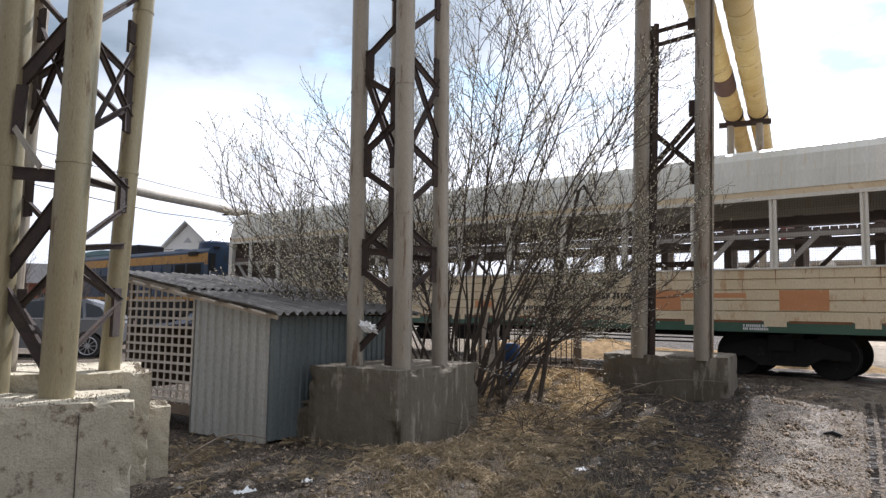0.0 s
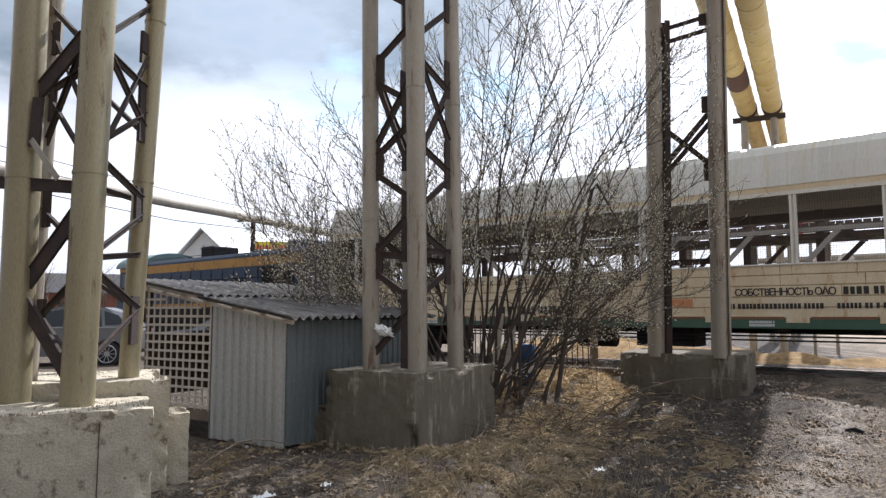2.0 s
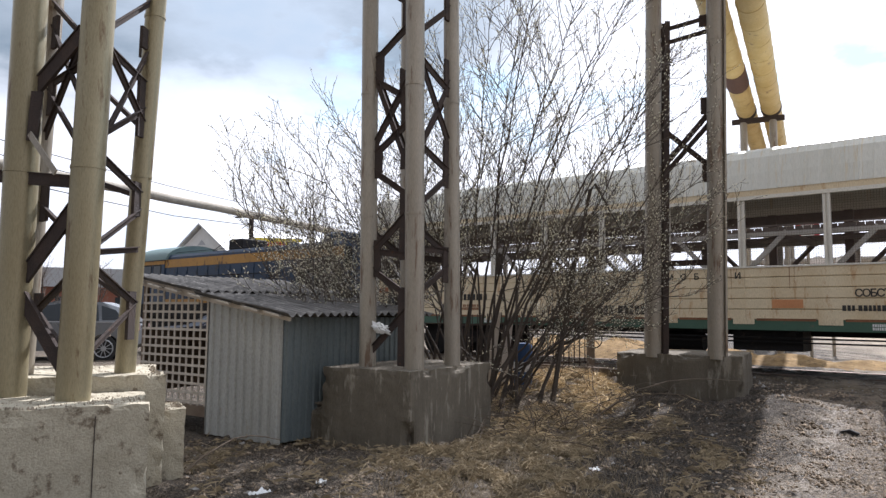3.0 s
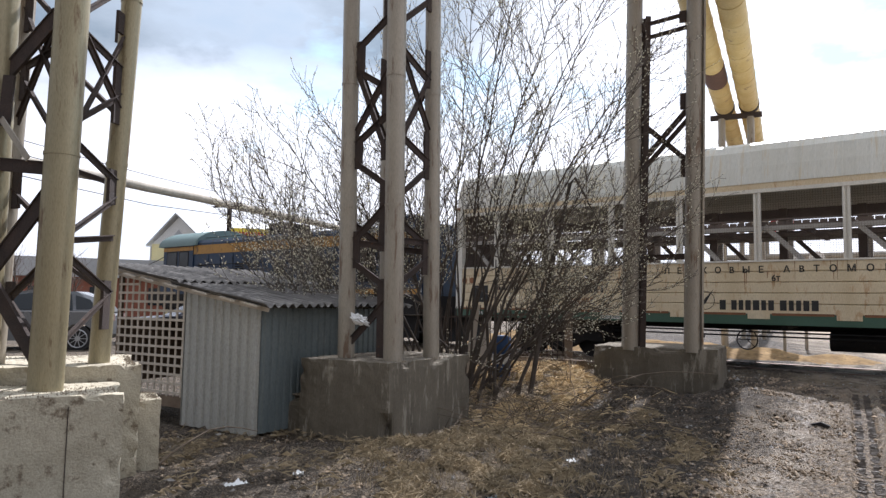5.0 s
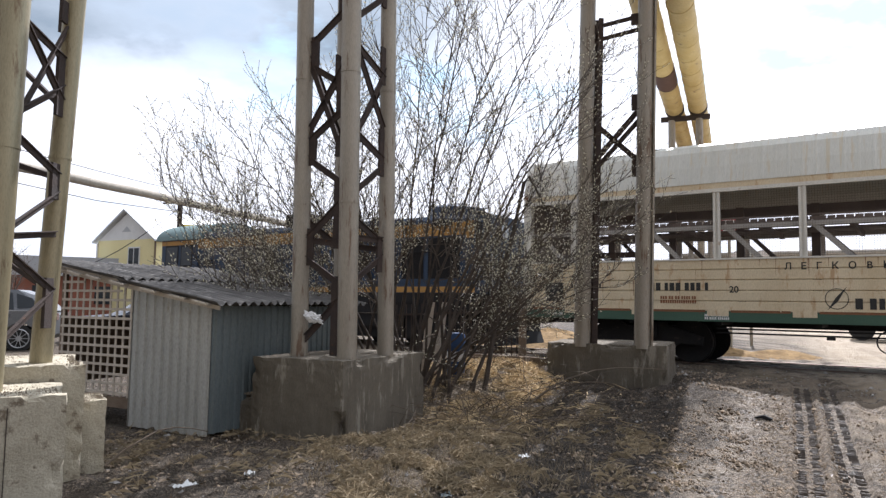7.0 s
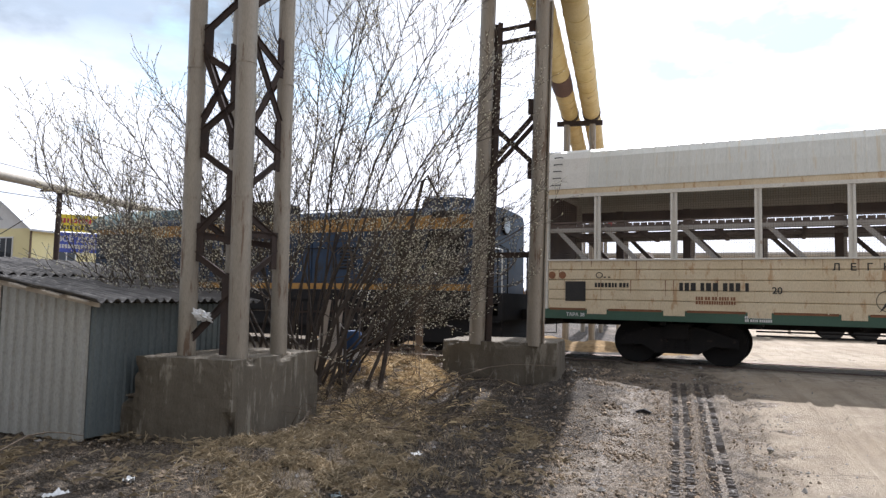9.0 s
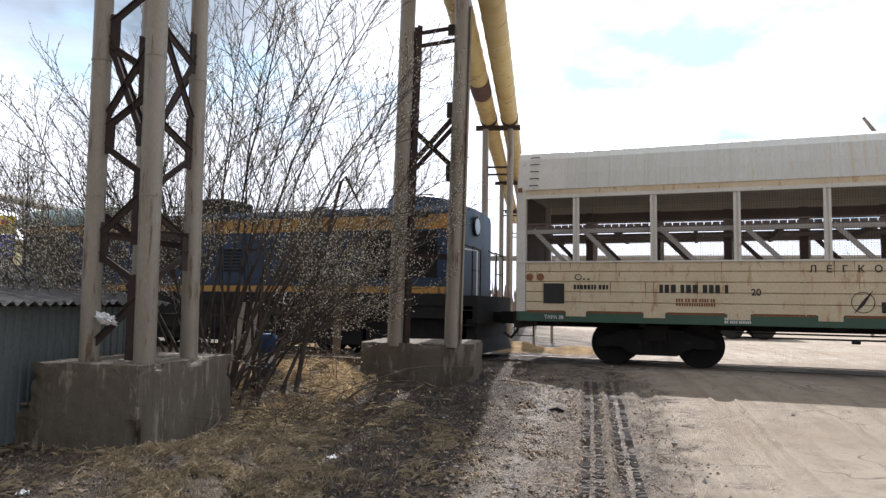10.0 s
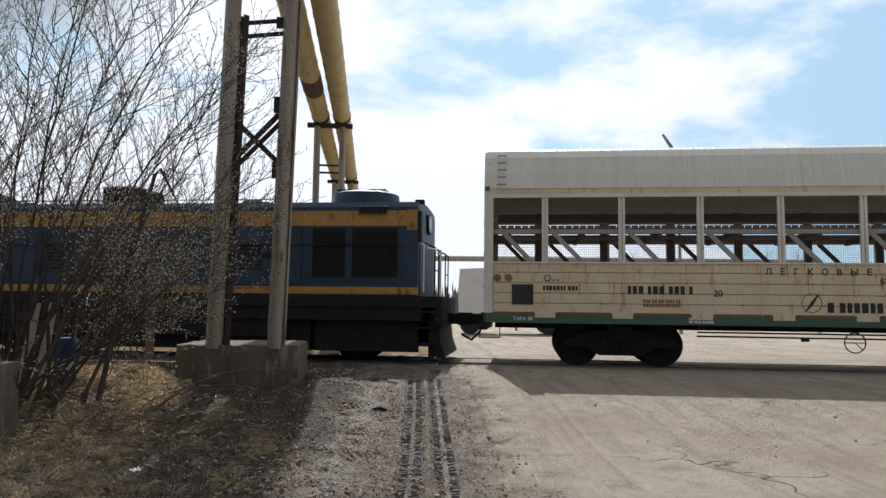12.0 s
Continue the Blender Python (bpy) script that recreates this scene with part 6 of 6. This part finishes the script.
    m.f = [(j * 20 + i, j * 20 + (i + 1) % 20, (j + 1) * 20 + (i + 1) % 20, (j + 1) * 20 + i) for j in range(12) for i in range(20)]
    b = m.put("plastic_bag", M_WHITE, None, at=pose(-0.88, 8.60, 1.40, 12, 20, -20))
    tagged(b, "white plastic bag caught on the trestle brace", "bag")

build_thicket()
build_brambles()
build_litter()

# ---- behind the thicket ----
def build_fence():
    t = thing("rod_fence", "low fence of rusty upright rods with one wooden post", "fence")
    a, b = Vector((0.2, 14.3)), Vector((2.65, 13.6))
    n = 26
    for i in range(n):
        p = a.lerp(b, i / (n - 1))
        z = ground_z(p.x, p.y)
        Mesh().tube((p.x, p.y, z), (p.x + 0.01 * math.sin(i * 3), p.y, z + 1.25), 0.012, 0.010, 6).put("rod", M_RUSTY, t)
    for h in (0.25, 1.05):
        Mesh().bar((a.x, a.y, ground_z(*a) + h), (b.x, b.y, ground_z(*b) + h), 0.02, 0.04).put("rail", M_RUSTY, t)
    Mesh().chamfer(2.58, 2.72, 13.5, 13.64, 0.1, 1.75, 0.02).put("post", M_WOOD, t, "weathered wooden post")
    for i, x in enumerate((0.62, 0.84)):
        m = Mesh().bar((x, 11.75, 0.45), (x + 0.14, 11.95, 1.62), 0.12, 0.03, (0, 1, 0)).put("board", M_LATT)
        tagged(m, "pale weathered board leaning among the stems", "board", "leaning boards")

def build_timber():
    a, b = Vector((1.45, 13.2)), Vector((3.15, 13.05))
    za, zb = ground_z(*a) + 0.10, ground_z(*b) + 0.08
    m = Mesh().bar((a.x, a.y, za), (b.x, b.y, zb), 0.16, 0.17).bar((a.x - 0.05, a.y - 0.03, za + 0.055), (b.x - 0.3, b.y - 0.03, zb + 0.06), 0.12, 0.08)
    tagged(m.put("timber", M_WOOD), "weathered squared timber lying along the fence", "timber")

def build_crossing_signal():
    t = thing("crossing_signal", "level crossing signal with round backboards and crossed boards", "signal", pose(12.3, 22.9, 0.34, 0, 0, -28))
    Mesh().tube((0, 0, 0), (0, 0, 3.1), 0.055, 0.055, 10).put("pole", M_STEEL, t)
    Mesh().bar((-0.36, 0, 2.98), (0.36, 0, 2.98), 0.05, 0.06).put("lamp_arm", M_STEEL, t)
    for x in (-0.36, 0.36):
        disc = Mesh().tube((x, -0.06, 2.98), (x, -0.03, 2.98), 0.25, 0.25, 26).put("backboard", M_WHITE, t, "pale round backboard")
        Mesh().tube((x, -0.03, 2.98), (x, 0.14, 2.98), 0.11, 0.12, 16).put("lamp_housing", M_BLACK, disc)
    for d in (-1, 1):
        Mesh().bar((-0.5, -0.07 - 0.02 * (d > 0), 2.05 - 0.26 * d), (0.5, -0.07 - 0.02 * (d > 0), 2.05 + 0.26 * d), 0.02, 0.15, (0, 0, 1)).put("cross_board", M_INK, t, "dark back of the crossed boards")

def build_barrel():
    t = thing("plastic_barrel", "blue plastic barrel with a white band beside the willow", "barrel", pose(1.16, 11.6, ground_z(1.16, 11.6)))
    m = Mesh()
    prof = [(0.13, 0), (0.15, 0.03), (0.15, 0.18), (0.157, 0.2), (0.15, 0.22), (0.15, 0.5), (0.157, 0.52), (0.15, 0.54), (0.15, 0.7), (0.12, 0.74)]
    for r, z in prof:
        m.v += [(r * math.cos(2 * math.pi * i / 22), r * math.sin(2 * math.pi * i / 22), z) for i in range(22)]
    for j in range(len(prof) - 1):
        m.f += [(22 * j + i, 22 * j + (i + 1) % 22, 22 * j + 22 + (i + 1) % 22, 22 * j + 22 + i) for i in range(22)]
    m.f += [tuple(reversed(range(22))), tuple(range(22 * len(prof) - 22, 22 * len(prof)))]
    m.put("drum", M_BARREL, t, smooth=True)
    Mesh().tube((0, 0, 0.28), (0, 0, 0.44), 0.154, 0.154, 22).put("band", M_WHITE, t)

def build_car(name, label, m, paint, height=1.66):
    t = thing(name, label, "car", m, "parked cars")
    k = height / 1.66
    lower = [(-2.25, 0.36), (-2.3, 0.62), (-2.2, 0.92), (-1.2, 1.02), (2.05, 1.05), (2.26, 0.95), (2.28, 0.45), (2.15, 0.32), (1.80, 0.30)]
    lower += [(1.45 + 0.40 * math.cos(a), 0.34 + 0.40 * math.sin(a)) for a in [math.pi * i / 8 for i in range(1, 8)]] + [(1.0, 0.28), (-0.95, 0.28)]
    lower += [(-1.40 + 0.40 * math.cos(a), 0.34 + 0.40 * math.sin(a)) for a in [math.pi * i / 8 for i in range(1, 8)]] + [(-1.85, 0.32)]
    Mesh().slab([(x, z * k) for x, z in lower], -0.9, 0.9).put("body", paint, t, smooth=False)
    cab = Mesh()
    o = [(-1.15, 1.02), (-0.35, 1.52), (0.3, 1.64), (1.3, 1.60), (1.85, 1.42), (2.15, 1.05)]
    n = len(o)
    cab.v += [(x, s * (0.86 if z < 1.1 else 0.66), z * k) for s in (-1, 1) for x, z in o]
    cab.f += [(i, i + 1, n + i + 1, n + i) for i in range(n - 1)] + [tuple(range(n)), tuple(n + i for i in reversed(range(n)))]
    cab.put("cabin", paint, t)
    for s in (-1, 1):
        for pts in ([(-0.85, 1.1), (-0.28, 1.46), (0.30, 1.55), (0.30, 1.1)], [(0.38, 1.1), (0.38, 1.55), (1.20, 1.52), (1.28, 1.1)], [(1.36, 1.12), (1.30, 1.5), (1.68, 1.38), (1.85, 1.14)]):
            w = Mesh()
            w.v += [(x, s * (0.875 - (z - 1.05) * 0.36), z * k) for x, z in pts]
            w.f.append(tuple(range(4)))
            w.v += [(x, s * (0.865 - (z - 1.05) * 0.36), z * k) for x, z in pts]
            w.f.append((7, 6, 5, 4))
            w.f += [(i, (i + 1) % 4, 4 + (i + 1) % 4, 4 + i) for i in range(4)]
            w.put("window", M_GLASS, t)
        Mesh().box(0.42, 0.62, *sorted((s * 0.9, s * 0.92)), 0.86 * k, 0.89 * k).put("door_handle", M_ALLOY, t)
        Mesh().box(-1.0, 1.9, *sorted((s * 0.89, s * 0.905)), 1.045 * k, 1.065 * k).put("trim_strip", M_ALLOY, t)
        for x in (-1.40, 1.45):
            wh = Mesh().tube((x, s * 0.70, 0.34), (x, s * 0.92, 0.34), 0.34, 0.34, 26).put("wheel", M_TYRE, t)
            Mesh().tube((x, s * 0.90, 0.34), (x, s * 0.925, 0.34), 0.08, 0.07, 12).put("hub", M_ALLOY, wh)
            for i in range(10):
                a = i * math.pi / 5
                Mesh().bar((x + 0.06 * math.cos(a), s * 0.925, 0.34 + 0.06 * math.sin(a)), (x + 0.23 * math.cos(a), s * 0.925, 0.34 + 0.23 * math.sin(a)), 0.016, 0.035, (0, 1, 0)).put("spoke", M_ALLOY, wh)
            Mesh().path([(x + 0.235 * math.cos(a * math.pi / 12), s * 0.922, 0.34 + 0.235 * math.sin(a * math.pi / 12)) for a in range(25)], [0.016] * 25, 5).put("rim", M_ALLOY, wh)
    for s in (-1, 1):
        Mesh().box(2.2, 2.295, *sorted((s * 0.6, s * 0.86)), 0.82 * k, 1.0 * k).put("tail_lamp", M_BAND, t)
        Mesh().box(-2.3, -2.15, *sorted((s * 0.5, s * 0.82)), 0.7 * k, 0.84 * k).put("headlight", M_ALLOY, t)

def build_house():
    t = thing("yellow_house", "two-storey yellow rendered house with pale metal gable roof", "house", pose(-16.7, 51.3, 0.22, 0, 0, 56.8))
    # local: x along the long side, y along the gable end (away to the left)
    LX, LY, E, A = 16.0, 6.4, 5.75, 7.9
    Mesh().box(0, LX, 0, LY, 0, E).put("wall", M_HOUSE, t)
    Mesh().prism([(0, E), (LY, E), (LY / 2, A - 0.15)], 0.0, LX).put("gable", M_WHITE, t, "white boarded gable")
    for s in (0, 1):
        y0, y1 = (-0.3, LY / 2) if s == 0 else (LY + 0.3, LY / 2)
        sl = (A - E) / (LY / 2)
        z0 = E - 0.3 * sl
        m = Mesh()
        m.v += [(x, y, z + o) for o in (0, 0.14) for x, y, z in ((-0.35, y0, z0), (LX + 0.35, y0, z0), (LX + 0.35, y1, A), (-0.35, y1, A))]
        m.f += [(0, 1, 2, 3), (4, 5, 6, 7), (0, 1, 5, 4), (1, 2, 6, 5), (2, 3, 7, 6), (3, 0, 4, 7)]
        m.put("roof_slope", M_HROOF, t)
    Mesh().prism([(LY / 2 - 0.5, 6.35), (LY / 2 + 0.5, 6.35), (LY / 2, 6.75)], -0.03, 0.0).put("gable_vent", M_GREYB, t)
    def window(x0, x1, z0, z1, end):
        if end:
            w = Mesh().box(-0.05, 0.0, x0, x1, z0, z1).put("window", M_WHITE, t)
            Mesh().box(-0.06, -0.05, x0 + 0.1, (x0 + x1) / 2 - 0.05, z0 + 0.1, z1 - 0.1).put("pane", M_GLASS, w)
            Mesh().box(-0.06, -0.05, (x0 + x1) / 2 + 0.05, x1 - 0.1, z0 + 0.1, z1 - 0.1).put("pane", M_GLASS, w)
        else:
            w = Mesh().box(x0, x1, -0.05, 0.0, z0, z1).put("window", M_WHITE, t)
            Mesh().box(x0 + 0.1, (x0 + x1) / 2 - 0.05, -0.06, -0.05, z0 + 0.1, z1 - 0.1).put("pane", M_GLASS, w)
            Mesh().box((x0 + x1) / 2 + 0.05, x1 - 0.1, -0.06, -0.05, z0 + 0.1, z1 - 0.1).put("pane", M_GLASS, w)
    window(1.6, 2.9, 3.3, 5.2, True)
    for x in (2.0, 5.5, 9.5, 13.0):
        window(x, x + 1.6, 3.2, 4.9, False)
        window(x, x + 1.6, 0.8, 2.4, False)
    Mesh().tube((-0.05, -0.05, 0), (-0.05, -0.05, E - 0.2), 0.07, 0.07, 8).put("downpipe", M_WOOD, t)
    Mesh().tube((-0.05, LY + 0.05, 0), (-0.05, LY + 0.05, E - 0.2), 0.07, 0.07, 8).put("downpipe", M_WHITE, t)
    sg = thing("banner", "yellow advertising banner above a blue banner with white words", "sign", pose(-14.2, 47.8, 0, 0, 0, 14))
    Mesh().box(0, 3.6, -0.03, 0, 5.55, 6.65).put("upper_banner", M_YELSIGN, sg)
    Mesh().box(0, 3.6, -0.03, 0, 4.25, 5.5).put("lower_banner", M_BLUESIGN, sg)
    mark_bars(sg, 0.2, 3.3, 6.1, 6.4, -0.03, M_RED, "red lettering as plain bars", 1, 31)
    mark_bars(sg, 0.3, 3.1, 5.7, 5.95, -0.03, M_INK, "dark lettering as plain bars", 1, 32)
    word("ВСЕ ДЛЯ", 0.5, M_WHITE, sg, Matrix.Translation((0.12, -0.035, 4.93)) @ Matrix.Rotation(radians(90), 4, "X"), "white words")
    mark_bars(sg, 0.2, 3.3, 4.5, 4.75, -0.03, M_WHITE, "white lettering as plain bars", 1, 33)
    for x in (0.1, 3.5):
        Mesh().tube((x, 0.08, 0.22), (x, 0.08, 6.6), 0.05, 0.05, 8).put("sign_post", M_RUSTY, sg)

def build_far_left():
    p0, p1 = Vector((-19.0, 13.5, 6.38)), Vector((-2.0, 54.0, 6.38))
    t = thing("heating_pipe", "sagging overhead heating pipe in frayed grey wrapping", "pipe")
    pts = [p0.lerp(p1, i / 60) + Vector((0, 0, 0.015 * math.cos(i * 0.9))) for i in range(61)]
    Mesh().path(pts, [0.19 + 0.02 * noise.noise((i * 1.7, 0, 0)) for i in range(61)], 14).put("wrapping", M_WRAP, t, smooth=True)
    Mesh().path([p + Vector((0.1, 0, -0.62 - 0.1 * math.sin(i))) for i, p in enumerate(pts[::3])], [0.018] * 21, 5).put("cable", M_CABLE, t)
    for f in (0.06, 0.52, 0.88):
        p = p0.lerp(p1, f)
        c = thing("pipe_post", "rusty steel post carrying the heating pipe", "post", group="pipe posts")
        Mesh().tube((p.x, p.y, 0.15), (p.x, p.y, 6.35), 0.12, 0.12, 12).put("shaft", M_RUSTY, c)
        Mesh().bar((p.x - 0.9, p.y + 0.3, 6.3), (p.x + 0.5, p.y - 0.2, 6.3), 0.08, 0.08).put("bracket", M_RUSTY, c)
        Mesh().tube((p.x, p.y, 6.3), (p.x + 0.12, p.y, 7.7), 0.025, 0.02, 6).put("mast", M_RUSTY, c)
    w = thing("wire", "thin black wire slung from the pipe post", "wire", group="wires")
    a, b = p0.lerp(p1, 0.52) + Vector((0, 0, -0.3)), Vector((-19, 36, 2.6))
    Mesh().path([a.lerp(b, i / 12) - Vector((0, 0, 1.1 * math.sin(math.pi * i / 12))) for i in range(13)], [0.02] * 13, 5).put("strand", M_CABLE, w)
    for k in range(2):
        w2 = thing("wire", "thin black wire high across the yard", "wire", group="wires")
        a, b = p0.lerp(p1, 0.06) + Vector((0, 0, 1.3 - 0.5 * k)), p0.lerp(p1, 0.88) + Vector((0, 0, 1.3 - 0.5 * k))
        Mesh().path([a.lerp(b, i / 12) - Vector((0, 0, 0.8 * math.sin(math.pi * i / 12))) for i in range(13)], [0.016] * 13, 5).put("strand", M_CABLE, w2)
    bld = thing("low_building", "low brick store with a grey-blue roof behind the car", "building", pose(-31, 50, 0.2, 0, 0, 20))
    Mesh().box(0, 13, 0, 7, 0, 3.0).put("wall", M_BRICK, bld)
    Mesh().slab([(-0.5, 3.0), (13.5, 3.0), (13.0, 4.4), (0, 4.4)], -0.5, 7.5).put("roof", M_GREYB, bld)
    for x in (2, 6, 10):
        Mesh().box(x, x + 1.4, -0.05, 0, 1.0, 2.3).put("window", M_GLASS, bld)

def build_right():
    # sign on its pole beyond the track
    s = thing("direction_sign", "red sign with a white square and black arrow", "sign", pose(10.85, 21.45, 0.34, 0, 0, -24))
    Mesh().tube((0.0, 0.06, 0), (0.0, 0.06, 4.7), 0.05, 0.05, 10).put("pole", M_STEEL, s)
    board = Mesh().box(-0.33, 0.33, -0.02, 0.01, 3.46, 4.62).put("board", M_RED, s)
    Mesh().box(-0.18, 0.18, -0.026, -0.02, 3.68, 4.06).put("white_square", M_WHITE, board)
    Mesh().box(-0.06, 0.12, -0.03, -0.026, 3.85, 3.89).put("arrow_shaft", M_INK, board)
    Mesh().slab([(-0.13, 3.87), (-0.03, 3.96), (-0.03, 3.91), (-0.07, 3.87), (-0.03, 3.83), (-0.03, 3.78)], -0.03, -0.026).put("arrow_head", M_INK, board)
    Mesh().box(-0.2, 0.16, -0.026, -0.02, 4.33, 4.38).put("white_bar", M_WHITE, board)
    # lorry
    t = thing("lorry", "white-cabbed lorry parked on the pale yard", "lorry", pose(20.4, 28.4, 0.34, 0, 0, -36))
    cabp = [(-0.75, 0.75), (-0.8, 2.0), (-0.72, 3.15), (0.85, 3.22), (0.85, 0.75)]
    Mesh().slab(cabp, -1.2, 1.2).put("cab", M_WHITE, t)
    Mesh().box(1.1, 6.0, -1.15, 1.15, 0.85, 1.12).put("chassis", M_BLACK, t)
    Mesh().box(1.2, 6.1, -1.2, 1.2, 1.13, 2.0).put("tray", M_GREYB, t)
    for x in (-0.2, 3.6, 4.9):
        for y in (-1.0, 1.0):
            Mesh().tube((x, y - 0.15, 0.5), (x, y + 0.15, 0.5), 0.5, 0.5, 20).put("wheel", M_TYRE, t)
    # far building, lamp and yard pipe
    b = thing("long_warehouse", "long low grey warehouse far across the yard", "building", pose(38, 44, 0.34, 0, 0, -36))
    Mesh().box(0, 30, 0, 12, 0, 4.4).put("wall", M_GREYB, b)
    Mesh().slab([(-0.4, 4.4), (30.4, 4.4), (30.4, 4.8), (-0.4, 4.8)], -0.4, 12.4).put("roof", M_HROOF, b)
    for i in range(6):
        Mesh().box(2 + i * 4.6, 4.6 + i * 4.6, -0.06, 0, 1.4, 3.2).put("window", M_GLASS, b)
    lp = thing("street_lamp", "tall grey street lamp with a slanting head", "street lamp", pose(31.6, 24.9, 0.34, 0, 0, 0))
    Mesh().tube((0, 0, 0), (0, 0, 9.6), 0.10, 0.06, 12).put("pole", M_STEEL, lp)
    Mesh().tube((0, 0, 9.6), (-0.35, 0.2, 10.3), 0.04, 0.035, 8).put("arm", M_STEEL, lp)
    Mesh().tube((-0.3, 0.17, 10.2), (-0.75, 0.42, 10.95), 0.10, 0.07, 12).put("lamp_head", M_STEEL, lp)
    y = thing("yard_pipe", "long grey pipe on low posts across the yard", "pipe")
    Mesh().tube((16, 38, 4.45), (40, 22.0, 4.45), 0.16, 0.16, 12).put("tube", M_WRAP, y)
    for f in (0.1, 0.4, 0.7, 1.0):
        p = Vector((16, 38, 0.3)).lerp(Vector((40, 22, 0.3)), f)
        Mesh().tube(p, (p.x, p.y, 4.4), 0.08, 0.08, 8).put("leg", M_STEEL, y)
    # gravel heaps
    for x, yy, r, h in ((8.6, 15.9, 1.2, 0.20), (7.2, 17.2, 1.5, 0.26), (5.0, 18.6, 1.5, 0.34), (6.1, 19.2, 1.6, 0.3), (3.4, 20.4, 2.2, 0.5), (1.6, 22.0, 2.2, 0.5)):
        if NX * x + NY * yy < 19.0:
            x, yy = x + NX * 2.6, yy + NY * 2.6
        m = Mesh()
        n = 22
        for j in range(n + 1):
            for i in range(n + 1):
                a, c = (i / n - 0.5) * 2 * r, (j / n - 0.5) * 2 * r
                f = max(0.0, 1 - (a * a + c * c) / (r * r))
                m.v.append((a, c, h * f ** 0.8 * (0.85 + 0.5 * noise.noise((a * 2 + x, c * 2, 0))) - 0.03))
        m.f = [(j * (n + 1) + i, j * (n + 1) + i + 1, (j + 1) * (n + 1) + i + 1, (j + 1) * (n + 1) + i) for j in range(n) for i in range(n)]
        tagged(m.put("soil_mound", M_BANK, None, at=pose(x, yy, 0.34), smooth=True), "low mound of earth and dry grass beyond the rails", "mound", "soil mounds")

def bare_tree(name, label, x, y, h, seed, stems=1, mat=None):
    t = thing(name, label, "tree", group="far bare trees")
    g = Twigs(seed)
    for i in range(stems):
        g.grow(Vector((x + g.rnd.gauss(0, 0.3), y + g.rnd.gauss(0, 0.3), 0.1)), Vector((g.rnd.gauss(0, 0.22), g.rnd.gauss(0, 0.22), 1)).normalized(), h, 0.05 * h / 4, 0, 0.02, False)
    g.limb.put("trunk", mat or M_BARK, t, smooth=True)
    g.twig.put("crown", mat or M_FAR, t)["kind"] = "stuff"

def build_far_wood():
    rnd = random.Random(77)
    m = Mesh()
    for i in range(9000):
        az = radians(rnd.uniform(-62, 88))
        d = rnd.uniform(95, 170)
        x, y = math.sin(az) * d, math.cos(az) * d
        h = rnd.uniform(2.0, 7.0) * (0.7 + 0.5 * noise.noise((az * 9, 0, 0)))
        w = rnd.uniform(0.03, 0.14)
        k = len(m.v)
        tx = rnd.gauss(0, 0.8)
        m.v += [(x - w, y, 0), (x + w, y, 0), (x + tx, y, h), (x - w * 2 + tx, y, h * rnd.uniform(0.4, 0.8))]
        m.f += [(k, k + 1, k + 2), (k, k + 2, k + 3)]
    tagged(m.put("far_woods", M_FAR), "distant belt of bare brown woodland", "woods", kind="stuff")

build_fence()
build_timber()
build_crossing_signal()
build_barrel()
build_car("parked_suv", "graphite grey hatchback car parked on the yard", pose(-11.08, 19.44, 0.2, 0, 0, 14), M_SUV)
build_car("parked_sedan", "dark navy car parked behind the lattice shed", pose(-7.3, 22.8, 0.2, 0, 0, 32), M_CAR2, 1.5)
build_house()
build_far_left()
build_right()
for i, (x, y, h, st) in enumerate(((-17.5, 27.5, 3.6, 5), (-15.2, 29.0, 3.4, 5), (-19.5, 31.0, 4.6, 4), (-23.0, 40.0, 5.5, 3), (-13.6, 26.0, 2.6, 5), (-26.0, 45.0, 6.0, 3))):
    bare_tree("bare_tree", "leafless reddish-brown scrub tree far off", x, y, h, 40 + i, st)
for i, (x, y, h) in enumerate(((47, 40, 6.5), (52, 34, 6.5), (58, 33, 7), (44, 48, 6), (60, 27, 6.5))):
    bare_tree("bare_tree", "leafless reddish-brown scrub tree far off", x, y, h, 60 + i, 2)
build_far_wood()

# ---- movement ----
def motions():
    rows = [(0, 23.51), (1, 20.85), (1.5, 19.61), (2, 18.45), (2.5, 17.26), (3, 16.12), (5, 11.99), (5.5, 11.04), (6.5, 9.27), (9, 5.29), (9.5, 4.59), (10.5, 3.11), (11, 2.31), (12, 0.71)]
    walk(wagon, [(t, rail_pose(s)) for t, s in rows])
    walk(loco, [(t, rail_pose(s)) for t, s in rows])

motions()
